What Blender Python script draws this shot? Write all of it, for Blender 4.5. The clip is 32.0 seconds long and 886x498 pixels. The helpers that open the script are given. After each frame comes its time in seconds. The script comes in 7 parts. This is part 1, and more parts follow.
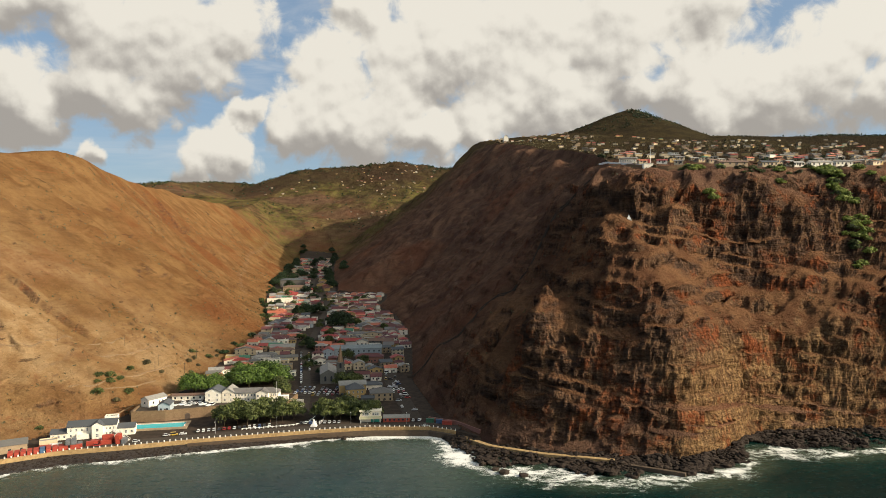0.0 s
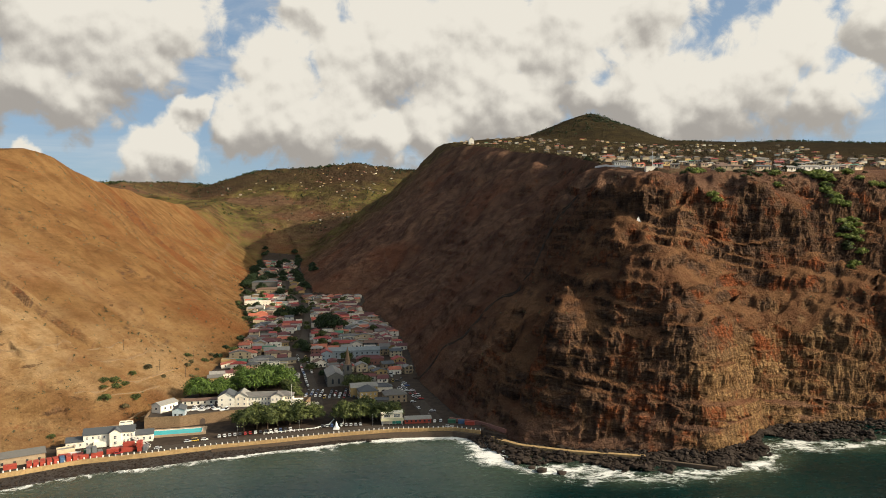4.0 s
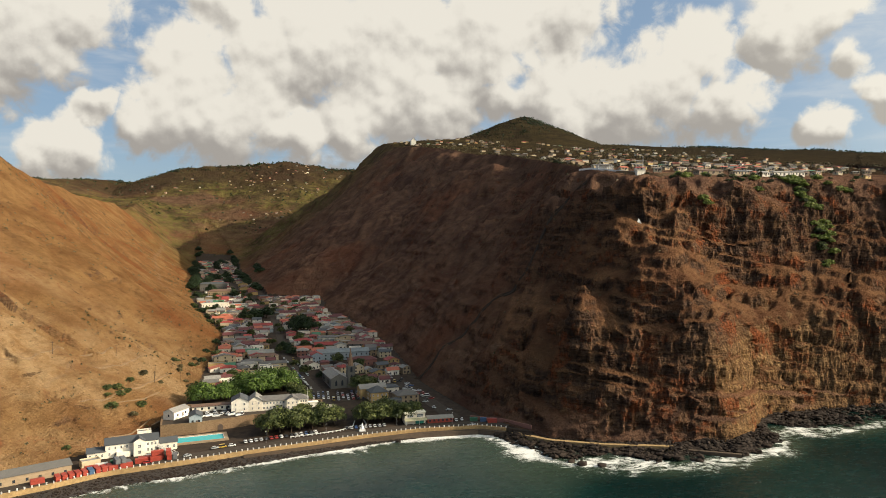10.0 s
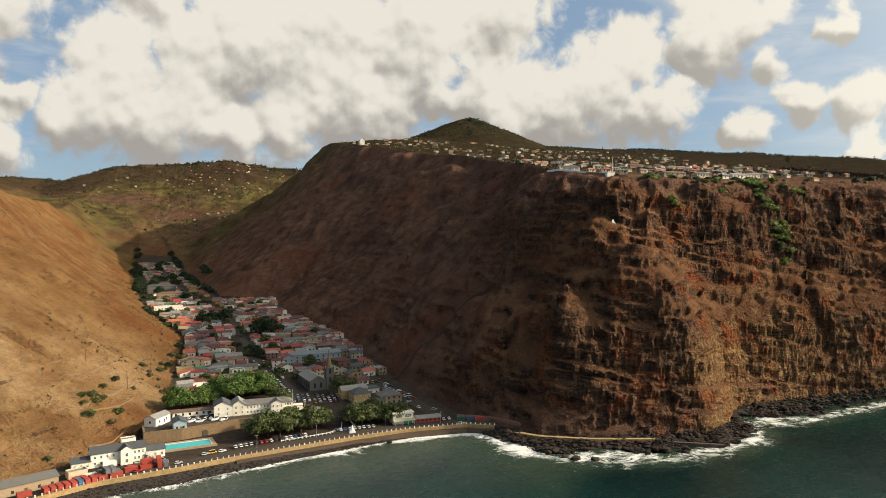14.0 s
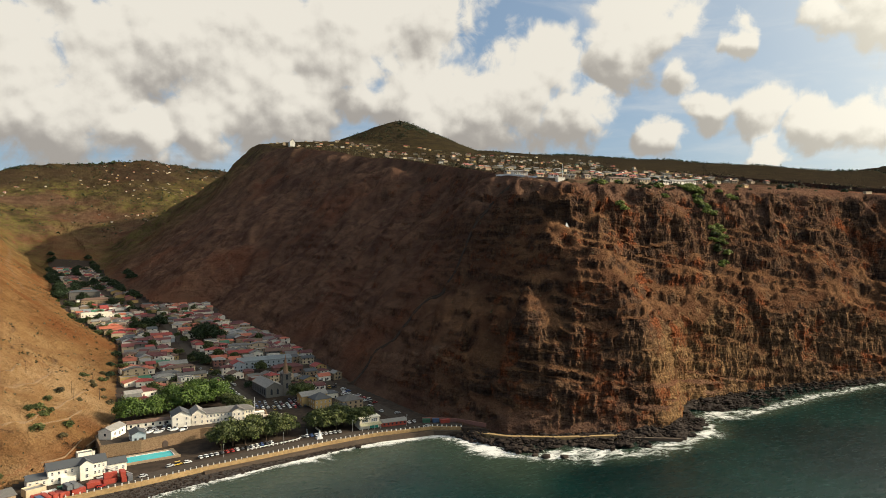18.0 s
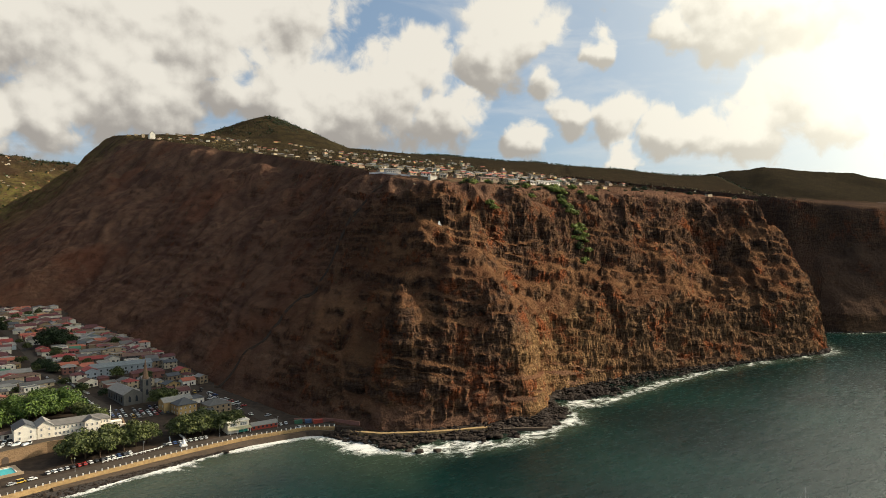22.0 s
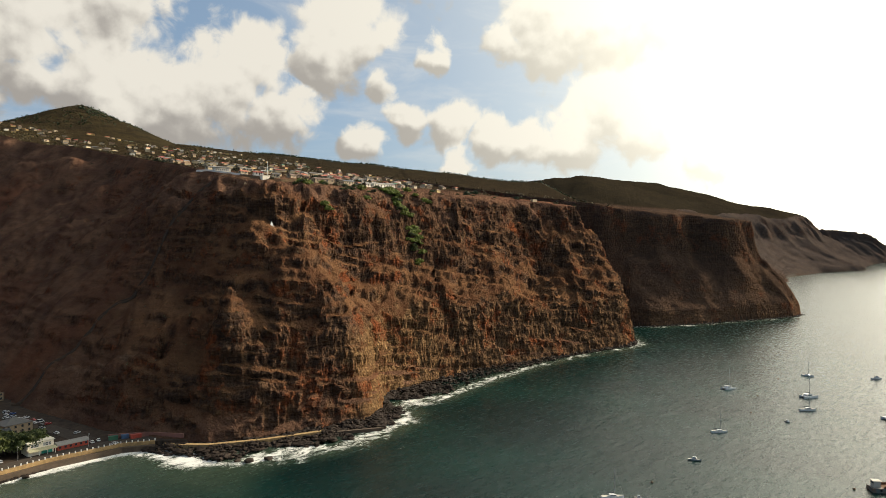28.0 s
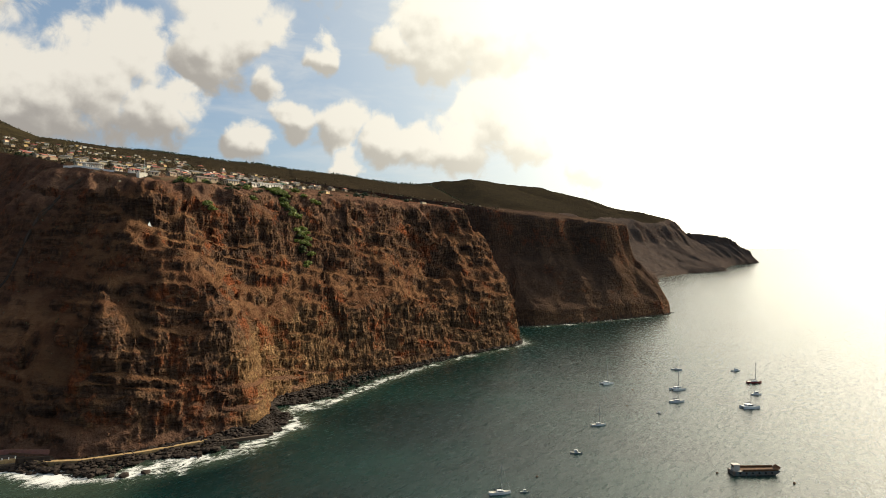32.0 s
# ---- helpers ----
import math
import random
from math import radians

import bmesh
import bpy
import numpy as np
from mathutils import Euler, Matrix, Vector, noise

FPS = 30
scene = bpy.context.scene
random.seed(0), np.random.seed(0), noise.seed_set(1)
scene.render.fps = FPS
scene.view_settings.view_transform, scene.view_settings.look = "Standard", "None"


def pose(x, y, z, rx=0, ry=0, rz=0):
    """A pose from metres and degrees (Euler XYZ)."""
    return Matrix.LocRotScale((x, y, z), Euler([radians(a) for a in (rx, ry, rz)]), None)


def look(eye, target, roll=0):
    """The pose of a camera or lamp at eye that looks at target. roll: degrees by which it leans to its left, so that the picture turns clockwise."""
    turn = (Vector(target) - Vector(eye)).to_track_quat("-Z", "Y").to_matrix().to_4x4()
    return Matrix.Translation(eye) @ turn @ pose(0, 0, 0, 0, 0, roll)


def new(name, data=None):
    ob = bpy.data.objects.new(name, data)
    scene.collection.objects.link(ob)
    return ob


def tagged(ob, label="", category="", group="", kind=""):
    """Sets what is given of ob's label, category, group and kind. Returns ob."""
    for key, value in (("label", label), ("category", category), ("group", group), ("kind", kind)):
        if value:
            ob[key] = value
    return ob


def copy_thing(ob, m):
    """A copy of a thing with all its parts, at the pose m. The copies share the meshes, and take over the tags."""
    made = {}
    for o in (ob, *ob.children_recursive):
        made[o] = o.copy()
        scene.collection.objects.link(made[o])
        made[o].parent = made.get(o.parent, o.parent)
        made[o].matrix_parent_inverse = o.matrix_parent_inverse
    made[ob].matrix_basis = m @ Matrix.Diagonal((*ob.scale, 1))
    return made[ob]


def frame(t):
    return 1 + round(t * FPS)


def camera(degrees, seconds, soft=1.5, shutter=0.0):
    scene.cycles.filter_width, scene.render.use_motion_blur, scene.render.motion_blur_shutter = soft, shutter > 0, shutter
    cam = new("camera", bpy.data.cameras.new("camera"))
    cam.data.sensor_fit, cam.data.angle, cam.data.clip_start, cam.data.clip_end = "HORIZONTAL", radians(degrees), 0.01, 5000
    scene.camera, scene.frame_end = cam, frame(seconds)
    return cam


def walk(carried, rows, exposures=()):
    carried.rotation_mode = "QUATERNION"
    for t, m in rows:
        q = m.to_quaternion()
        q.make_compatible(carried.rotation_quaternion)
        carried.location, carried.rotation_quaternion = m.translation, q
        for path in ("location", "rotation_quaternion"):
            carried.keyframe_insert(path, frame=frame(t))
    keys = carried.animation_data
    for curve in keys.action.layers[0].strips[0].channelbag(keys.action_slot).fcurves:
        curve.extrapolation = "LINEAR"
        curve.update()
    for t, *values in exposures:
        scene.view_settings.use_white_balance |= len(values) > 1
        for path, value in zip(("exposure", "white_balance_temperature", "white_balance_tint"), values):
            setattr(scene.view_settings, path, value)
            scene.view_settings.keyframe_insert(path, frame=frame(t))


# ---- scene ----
cam = camera(65.7, 32.0, soft=0.6)
METRES, EYE, TILT, LEAN, TURN = 180.0, 121.0, 1.8, 0.75, 0.0
ROWS = [
    (0.0, 0.0, 0.0, 0.0, 0.02, -2.36, -0.45),
    (0.5, -0.0314, -0.0008, 0.0001, -0.51, -2.36, -0.46),
    (1.0, -0.0655, -0.0013, -0.0002, -1.1, -2.33, -0.48),
    (1.5, -0.0965, -0.0018, -0.0013, -1.64, -2.29, -0.51),
    (2.0, -0.1304, -0.002, -0.0025, -2.17, -2.25, -0.5),
    (2.5, -0.162, -0.0016, -0.0024, -2.65, -2.25, -0.5),
    (3.0, -0.1965, -0.0013, -0.0035, -3.2, -2.22, -0.52),
    (3.5, -0.2276, -0.0007, -0.0039, -3.69, -2.19, -0.55),
    (5.5, -0.3607, 0.0048, -0.0056, -5.8, -2.17, -0.62),
    (6.0, -0.3941, 0.0066, -0.006, -6.33, -2.17, -0.63),
    (6.5, -0.4258, 0.0084, -0.0061, -6.82, -2.17, -0.64),
    (7.0, -0.4581, 0.0106, -0.0058, -7.41, -2.16, -0.64),
    (7.5, -0.4897, 0.0124, -0.0066, -7.99, -2.14, -0.65),
    (8.0, -0.5223, 0.0145, -0.0072, -8.59, -2.13, -0.65),
    (8.5, -0.5516, 0.0169, -0.0075, -9.13, -2.1, -0.63),
    (9.0, -0.5811, 0.0193, -0.0083, -9.69, -2.06, -0.68),
    (9.5, -0.6081, 0.022, -0.0078, -10.32, -2.05, -0.72),
    (10.0, -0.6345, 0.0249, -0.0077, -10.99, -2.06, -0.79),
    (10.5, -0.6618, 0.0284, -0.0091, -11.68, -2.02, -0.83),
    (11.0, -0.6838, 0.0312, -0.0082, -12.26, -2.03, -0.87),
    (11.5, -0.707, 0.0347, -0.0084, -12.89, -2.02, -0.89),
    (12.0, -0.7278, 0.0379, -0.0088, -13.48, -2.02, -0.86),
    (12.5, -0.7499, 0.0418, -0.0089, -14.14, -2.02, -0.85),
    (13.0, -0.7701, 0.0456, -0.0091, -14.8, -2.0, -0.81),
    (13.5, -0.7921, 0.0498, -0.0094, -15.53, -1.99, -0.79),
    (14.0, -0.8122, 0.0542, -0.0092, -16.18, -1.98, -0.76),
    (14.5, -0.8346, 0.0591, -0.0094, -16.9, -1.94, -0.72),
    (16.5, -0.924, 0.0829, -0.0096, -19.5, -1.83, -0.83),
    (17.0, -0.9427, 0.0879, -0.0098, -20.22, -1.77, -0.81),
    (17.5, -0.9567, 0.0921, -0.0099, -21.09, -1.7, -0.83),
    (18.0, -0.9637, 0.0951, -0.0102, -22.64, -1.63, -0.85),
    (18.5, -0.9653, 0.0946, -0.01, -24.23, -1.58, -0.89),
    (19.0, -0.9661, 0.0957, -0.0107, -25.74, -1.55, -0.92),
    (19.5, -0.9653, 0.0947, -0.0112, -27.27, -1.56, -0.92),
    (20.0, -0.9649, 0.0954, -0.0121, -28.61, -1.55, -0.93),
    (20.5, -0.9653, 0.0954, -0.0126, -29.91, -1.54, -0.97),
    (21.0, -0.9654, 0.0943, -0.0131, -30.97, -1.54, -1.0),
    (21.5, -0.9661, 0.0942, -0.0139, -32.12, -1.55, -1.05),
    (22.0, -0.9664, 0.0944, -0.0148, -33.22, -1.55, -1.08),
    (22.5, -0.9664, 0.0938, -0.015, -34.42, -1.54, -1.1),
    (23.0, -0.9662, 0.0936, -0.0155, -35.64, -1.51, -1.14),
    (23.5, -0.9652, 0.0925, -0.0162, -36.96, -1.47, -1.18),
    (24.0, -0.9644, 0.0915, -0.0161, -38.32, -1.44, -1.23),
    (24.5, -0.9638, 0.0907, -0.0161, -39.39, -1.39, -1.25),
    (25.0, -0.9632, 0.0902, -0.0163, -40.36, -1.34, -1.28),
    (25.5, -0.9623, 0.0895, -0.0162, -41.3, -1.3, -1.31),
    (27.5, -0.9585, 0.0875, -0.0167, -45.68, -1.12, -1.44),
    (28.0, -0.9592, 0.0884, -0.0168, -46.76, -1.07, -1.44),
    (28.5, -0.9596, 0.0889, -0.0168, -47.75, -1.02, -1.46),
    (29.0, -0.9598, 0.0895, -0.0168, -48.87, -0.97, -1.48),
    (29.5, -0.9603, 0.0898, -0.0169, -49.89, -0.92, -1.52),
    (30.0, -0.9609, 0.0899, -0.017, -51.03, -0.85, -1.55),
    (30.5, -0.9615, 0.0896, -0.017, -52.17, -0.8, -1.6),
    (31.0, -0.9623, 0.0899, -0.0169, -53.48, -0.74, -1.62),
    (31.5, -0.9627, 0.0901, -0.0168, -54.73, -0.7, -1.65),
    (32.0, -0.9632, 0.0905, -0.0168, -55.99, -0.65, -1.67),
]
walk(cam, [(t, pose(0, 0, EYE, TILT, LEAN, TURN) @ pose(METRES * x, METRES * y, METRES * z, 90 + pitch, roll, yaw)) for t, x, y, z, yaw, pitch, roll in ROWS])

SUN_AZ, SUN_EL = 14.5, 25.2
sx, sy, sz = (math.cos(radians(SUN_EL)) * math.cos(radians(SUN_AZ)), -math.cos(radians(SUN_EL)) * math.sin(radians(SUN_AZ)), math.sin(radians(SUN_EL)))
scene.view_settings.exposure = 0.0

# ---- light ----
sun_data = bpy.data.lights.new("sun", "SUN")
sun_data.energy, sun_data.angle, sun_data.color = 6.1, radians(0.6), (1.0, 0.86, 0.66)
sun = new("sun", sun_data)
sun.matrix_world = look((800 * sx, 800 * sy, 800 * sz), (0, 0, 0))


# ---- node helpers ----
class Nodes:
    def __init__(self, tree):
        self.tree = tree

    def add(self, kind, **settings):
        node = self.tree.nodes.new(kind)
        for key, value in settings.items():
            if key == "op":
                node.operation = value
            elif key == "blend":
                node.blend_type = value
            elif key == "dtype":
                node.data_type = value
        return node

    def put(self, socket, value):
        if isinstance(value, bpy.types.NodeSocket):
            self.tree.links.new(value, socket)
        elif value is not None:
            socket.default_value = value

    def math(self, op, a, b=None, c=None, clamp=False):
        node = self.add("ShaderNodeMath", op=op)
        node.use_clamp = clamp
        for i, v in enumerate((a, b, c)):
            self.put(node.inputs[i], v)
        return node.outputs[0]

    def vec(self, op, a, b=None, scale=None):
        node = self.add("ShaderNodeVectorMath", op=op)
        self.put(node.inputs[0], a)
        if b is not None:
            self.put(node.inputs[1], b)
        if scale is not None:
            self.put(node.inputs["Scale"], scale)
        return node.outputs["Value"] if op in ("DOT_PRODUCT", "LENGTH", "DISTANCE") else node.outputs[0]

    def noise(self, vector, scale, detail=4.0, rough=0.55, distort=0.0):
        node = self.add("ShaderNodeTexNoise")
        self.put(node.inputs["Vector"], vector)
        self.put(node.inputs["Scale"], scale)
        node.inputs["Detail"].default_value = detail
        node.inputs["Roughness"].default_value = rough
        node.inputs["Distortion"].default_value = distort
        return node.outputs["Fac"]

    def ramp(self, fac, low, high, a=0.0, b=1.0):
        node = self.add("ShaderNodeMapRange")
        node.interpolation_type = "SMOOTHSTEP"
        for i, v in enumerate((fac, low, high, a, b)):
            self.put(node.inputs[i], v)
        return node.outputs[0]

    def mix(self, fac, a, b, blend="MIX"):
        node = self.add("ShaderNodeMix", dtype="RGBA", blend=blend)
        self.put(node.inputs[0], fac)
        self.put(node.inputs[6], (*a, 1) if isinstance(a, tuple) and len(a) == 3 else a)
        self.put(node.inputs[7], (*b, 1) if isinstance(b, tuple) and len(b) == 3 else b)
        return node.outputs[2]

    def attr(self, name):
        node = self.add("ShaderNodeAttribute")
        node.attribute_name = name
        return node.outputs["Fac"]

    def position(self):
        return self.add("ShaderNodeNewGeometry").outputs["Position"]

    def scaled(self, vector, s):
        return self.vec("MULTIPLY", vector, s)

    def bump(self, height, strength, distance):
        node = self.add("ShaderNodeBump")
        node.inputs["Strength"].default_value = strength
        node.inputs["Distance"].default_value = distance
        self.put(node.inputs["Height"], height)
        return node.outputs[0]


def material(name):
    m = bpy.data.materials.new(name)
    m.use_nodes = True
    n = Nodes(m.node_tree)
    return m, n, m.node_tree.nodes["Principled BSDF"]


# ---- sky ----
world = bpy.data.worlds.new("sky")
scene.world = world
world.use_nodes = True
w = Nodes(world.node_tree)
background = world.node_tree.nodes["Background"]
sky = w.add("ShaderNodeTexSky")
sky.sky_type = "NISHITA"
sky.sun_disc = False
sky.sun_elevation, sky.sun_rotation = radians(SUN_EL), math.atan2(sx, sy)
sky.air_density, sky.dust_density, sky.ozone_density = 1.0, 0.6, 1.5
direction = w.vec("NORMALIZE", w.add("ShaderNodeTexCoord").outputs["Generated"])
# heaped clouds: bearing, height and half width, in degrees
WEST_BANK = [(-25.9, 15.0, 5.7), (-20.8, 15.9, 5.7), (-17.0, 17.3, 3.8), (-27.5, 11.6, 3.5), (-24.0, 10.5, 3.5), (-21.6, 13.0, 3.8), (-32.1, 10.6, 4.5), (-31.7, 16.6, 4.0), (-30.2, 9.8, 2.6), (-17.7, 7.0, 2.9), (-16.1, 9.8, 1.7), (-19.4, 6.2, 2.3), (-27.5, 6.8, 1.2)]
VALLEY_BANK = [(-9.0, 13.7, 4.5), (-10.4, 9.9, 4.5), (-6.2, 9.0, 4.5), (-2.9, 14.7, 5.9), (-4.4, 11.1, 4.2), (0.8, 16.4, 5.9), (-6.7, 18.1, 3.8), (-13.1, 8.7, 2.6), (-1.1, 8.4, 2.8), (5.5, 12.4, 5.7), (7.4, 17.1, 7.1), (10.6, 11.8, 5.0), (14.2, 15.0, 5.4), (15.5, 17.9, 5.7), (3.1, 9.3, 3.8), (16.8, 11.9, 2.4)]
HILL_BANK = [(20.4, 12.0, 4.7), (24.2, 11.1, 5.0), (28.7, 12.2, 4.8), (21.8, 17.8, 5.2), (26.6, 11.2, 4.7), (30.4, 13.9, 4.2), (33.6, 10.1, 3.5), (22.2, 10.2, 2.8), (38.8, 16.8, 5.0), (36.5, 15.0, 3.3), (41.6, 16.3, 2.6), (46.4, 15.5, 1.4), (42.4, 12.7, 1.9), (43.6, 10.2, 1.9), (47.2, 9.8, 2.4), (40.2, 8.6, 2.4)]
SEA_BANK = [(51.4, 8.6, 2.4), (54.3, 8.4, 2.6), (56.0, 17.3, 5.2), (61.0, 17.0, 4.7), (52.5, 16.1, 2.2), (60.2, 10.8, 4.0), (57.5, 8.4, 3.3), (63.1, 9.1, 3.3), (48.3, 6.9, 1.7), (64.8, 18.0, 3.3), (78.0, 16.0, 3.5), (81.6, 16.4, 3.3), (67.8, 6.0, 2.1), (15, 27, 9), (-20, 27, 8), (45, 28, 9)]


def aim(az, el):
    return (math.sin(radians(az)) * math.cos(radians(el)), math.cos(radians(az)) * math.cos(radians(el)), math.sin(radians(el)))


def cells(vector, scale):
    node = w.add("ShaderNodeTexVoronoi")
    node.feature = "SMOOTH_F1"
    node.inputs["Smoothness"].default_value = 0.35
    node.inputs["Scale"].default_value = scale
    w.put(node.inputs["Vector"], vector)
    return node.outputs["Distance"]


def billows(vector):
    """Rounded heads at three sizes, about zero."""
    v = w.math("MULTIPLY_ADD", cells(vector, 17.0), -0.62, 0.30)
    v = w.math("MULTIPLY_ADD", cells(vector, 41.0), -0.34, w.math("ADD", v, 0.16))
    return w.math("MULTIPLY_ADD", w.noise(vector, 60.0, 5.0, 0.6), 0.30, w.math("SUBTRACT", v, 0.15))


stir = w.add("ShaderNodeTexNoise")
w.put(stir.inputs["Vector"], direction)
stir.inputs["Scale"].default_value, stir.inputs["Detail"].default_value = 11.0, 5.0
stirred = w.vec("ADD", direction, w.vec("SCALE", w.vec("SUBTRACT", stir.outputs["Color"], (0.5, 0.5, 0.5)), scale=0.095))
LIT = Vector((0.42, -0.10, 0.90)).normalized()
peak, weights, heights = None, None, None
for az, el, size in WEST_BANK + VALLEY_BANK + HILL_BANK + SEA_BANK:
    off = w.vec("SUBTRACT", stirred, aim(az, el))
    v = w.math("MULTIPLY_ADD", w.vec("LENGTH", off), -1.0 / radians(size), 1.0)
    k = w.math("POWER", w.math("MAXIMUM", w.math("ADD", v, 0.30), 0.0), 3.0)
    h = w.math("MULTIPLY", w.math("MULTIPLY", w.vec("DOT_PRODUCT", off, tuple(LIT)), 1.0 / radians(size)), k)
    peak = v if peak is None else w.math("MAXIMUM", peak, v)
    weights = k if weights is None else w.math("ADD", weights, k)
    heights = h if heights is None else w.math("ADD", heights, h)
puff, puff_lit = billows(direction), billows(w.vec("ADD", direction, tuple(LIT * 0.012)))
wisp = w.math("SUBTRACT", w.noise(direction, 26.0, 8.0, 0.62, 0.5), 0.5)
density = w.math("ADD", w.math("MAXIMUM", peak, -0.5), w.math("MULTIPLY_ADD", puff, 0.80, w.math("MULTIPLY", wisp, 0.95)))
cover = w.ramp(density, -0.03, 0.36)
rise = w.math("DIVIDE", heights, w.math("ADD", weights, 0.0005))
relief = w.math("MULTIPLY", w.math("SUBTRACT", puff, puff_lit), 1.0)
shade = w.ramp(w.math("ADD", w.math("MULTIPLY_ADD", rise, 1.45, relief), w.math("MULTIPLY", w.math("SUBTRACT", w.noise(direction, 5.0, 6.0, 0.58), 0.5), 1.0)), -0.62, 0.14)
split = w.add("ShaderNodeSeparateXYZ")
w.put(split.inputs[0], direction)
thinning = w.ramp(split.outputs[2], 0.40, 0.66)
cloud = w.mix(shade, (0.385, 0.358, 0.326), (0.83, 0.785, 0.69))
cover = w.math("MULTIPLY", cover, w.math("MULTIPLY_ADD", thinning, -0.25, 1.0))
blue = w.vec("SCALE", sky.outputs[0], scale=0.085)
blue = w.mix(0.35, blue, (0.26, 0.47, 0.74))
blue = w.vec("SCALE", blue, scale=w.math("MULTIPLY_ADD", thinning, -0.15, 1.0))
veil = w.ramp(w.noise(w.scaled(direction, (2.0, 2.0, 9.0)), 2.2, 6.0, 0.6, 0.8), 0.42, 0.78)
blue = w.mix(w.math("MULTIPLY_ADD", veil, 0.42, 0.10), blue, (0.72, 0.72, 0.70))
air = w.mix(cover, blue, cloud)
sunward = w.math("MAXIMUM", w.vec("DOT_PRODUCT", direction, (sx, sy, sz)), 0.0)
glow = w.math("MULTIPLY", w.math("POWER", sunward, 4.2), 1.5)
air = w.mix(w.math("MINIMUM", glow, 0.72), air, (1.42, 1.36, 1.10))
aureole = w.math("MULTIPLY", w.math("POWER", sunward, 12.0), 6.2)
air = w.mix(1.0, air, w.vec("SCALE", (1.0, 0.90, 0.70), scale=aureole), "ADD")
w.put(background.inputs["Color"], air)
background.inputs["Strength"].default_value = 1.0


# ---- the lie of the land ----
def hashed(ix, iy, seed):
    h = (ix.astype(np.int64) * 374761393 + iy.astype(np.int64) * 668265263 + seed * 1274126177) & 0x7FFFFFFF
    h = ((h ^ (h >> 13)) * 1103515245) & 0x7FFFFFFF
    return ((h ^ (h >> 16)) & 0xFFFF) / 65535.0


def value_noise(x, y, seed=0):
    ix, iy = np.floor(x), np.floor(y)
    fx, fy = x - ix, y - iy
    fx, fy = fx * fx * fx * (fx * (fx * 6 - 15) + 10), fy * fy * fy * (fy * (fy * 6 - 15) + 10)
    a, b = hashed(ix, iy, seed), hashed(ix + 1, iy, seed)
    c, d = hashed(ix, iy + 1, seed), hashed(ix + 1, iy + 1, seed)
    return (a + (b - a) * fx) * (1 - fy) + (c + (d - c) * fx) * fy


def fbm(x, y, octaves=4, seed=0, gain=0.5):
    total, amp, norm = 0.0, 1.0, 0.0
    for i in range(octaves):
        total = total + amp * value_noise(x * 2 ** i + 17.3 * i, y * 2 ** i - 9.1 * i, seed + i)
        norm += amp
        amp *= gain
    return total / norm * 2 - 1


def smooth(v, a, b):
    t = np.clip((v - a) / (b - a), 0, 1)
    return t * t * (3 - 2 * t)


def along(line, x, y):
    """Distance to a polyline, the length along it, and the third value there."""
    best, where, third, run = np.full(x.shape, 1e12), np.zeros(x.shape), np.zeros(x.shape), 0.0
    for p, q in zip(line[:-1], line[1:]):
        dx, dy = q[0] - p[0], q[1] - p[1]
        length = math.hypot(dx, dy)
        t = np.clip(((x - p[0]) * dx + (y - p[1]) * dy) / length ** 2, 0, 1)
        d = (x - p[0] - t * dx) ** 2 + (y - p[1] - t * dy) ** 2
        closer = d < best
        best = np.where(closer, d, best)
        where = np.where(closer, run + t * length, where)
        if len(p) > 2:
            third = np.where(closer, p[2] + t * (q[2] - p[2]), third)
        run += length
    return np.sqrt(best), where, third


def inside(polygon, x, y):
    odd = np.zeros(x.shape, bool)
    for p, q in zip(polygon, polygon[1:] + polygon[:1]):
        if p[1] != q[1]:
            odd ^= ((p[1] > y) != (q[1] > y)) & (x < (q[0] - p[0]) * (y - p[1]) / (q[1] - p[1]) + p[0])
    return odd


FOOT_R = [(-460, 2500), (-385, 2300), (-322, 2106), (-288, 1800), (-230, 1430), (-202, 1310), (-186, 1200), (-150, 1172), (-97, 1166), (-92, 1080), (-97, 1000), (-64, 910), (-42, 797), (-32, 679), (-26, 560), (-6, 470),
          (6, 434), (28, 402), (56, 388), (100, 378), (135, 375), (160, 389), (191, 422), (300, 437), (445, 424), (560, 410), (597, 418), (628, 455), (665, 530), (700, 660), (730, 820), (745, 960)]
FOOT_R2 = [(745, 960), (765, 960), (755, 820), (738, 680), (724, 545), (756, 476), (834, 434), (940, 393), (1022, 364), (1068, 364), (1100, 398), (1180, 520), (1400, 700), (1700, 740), (1950, 690), (2060, 672), (2200, 760),
           (2800, 770), (3150, 690), (3400, 760), (4000, 840), (4700, 830), (4810, 835), (4900, 950), (5600, 1400), (9000, 1600)]
CREST_R = [(300, 2900), (190, 2380), (118, 2180), (122, 1960), (160, 1550), (200, 1212), (215, 974), (168, 700), (150, 640), (146, 595), (160, 560), (190, 543), (230, 536), (260, 534),
           (310, 535), (380, 545), (486, 545), (545, 526), (592, 498), (622, 518), (645, 600), (664, 740), (690, 960), (755, 1180)]
CREST_R2 = [(755, 1180), (830, 960), (815, 780), (815, 610), (880, 536), (970, 478), (1046, 436), (1085, 470), (1150, 640), (1400, 950), (1950, 1000), (2080, 980), (2200, 1080), (3150, 1010),
            (3500, 1070), (4000, 1110), (4640, 930), (4740, 895), (4860, 1000), (5600, 1500), (9000, 1700)]
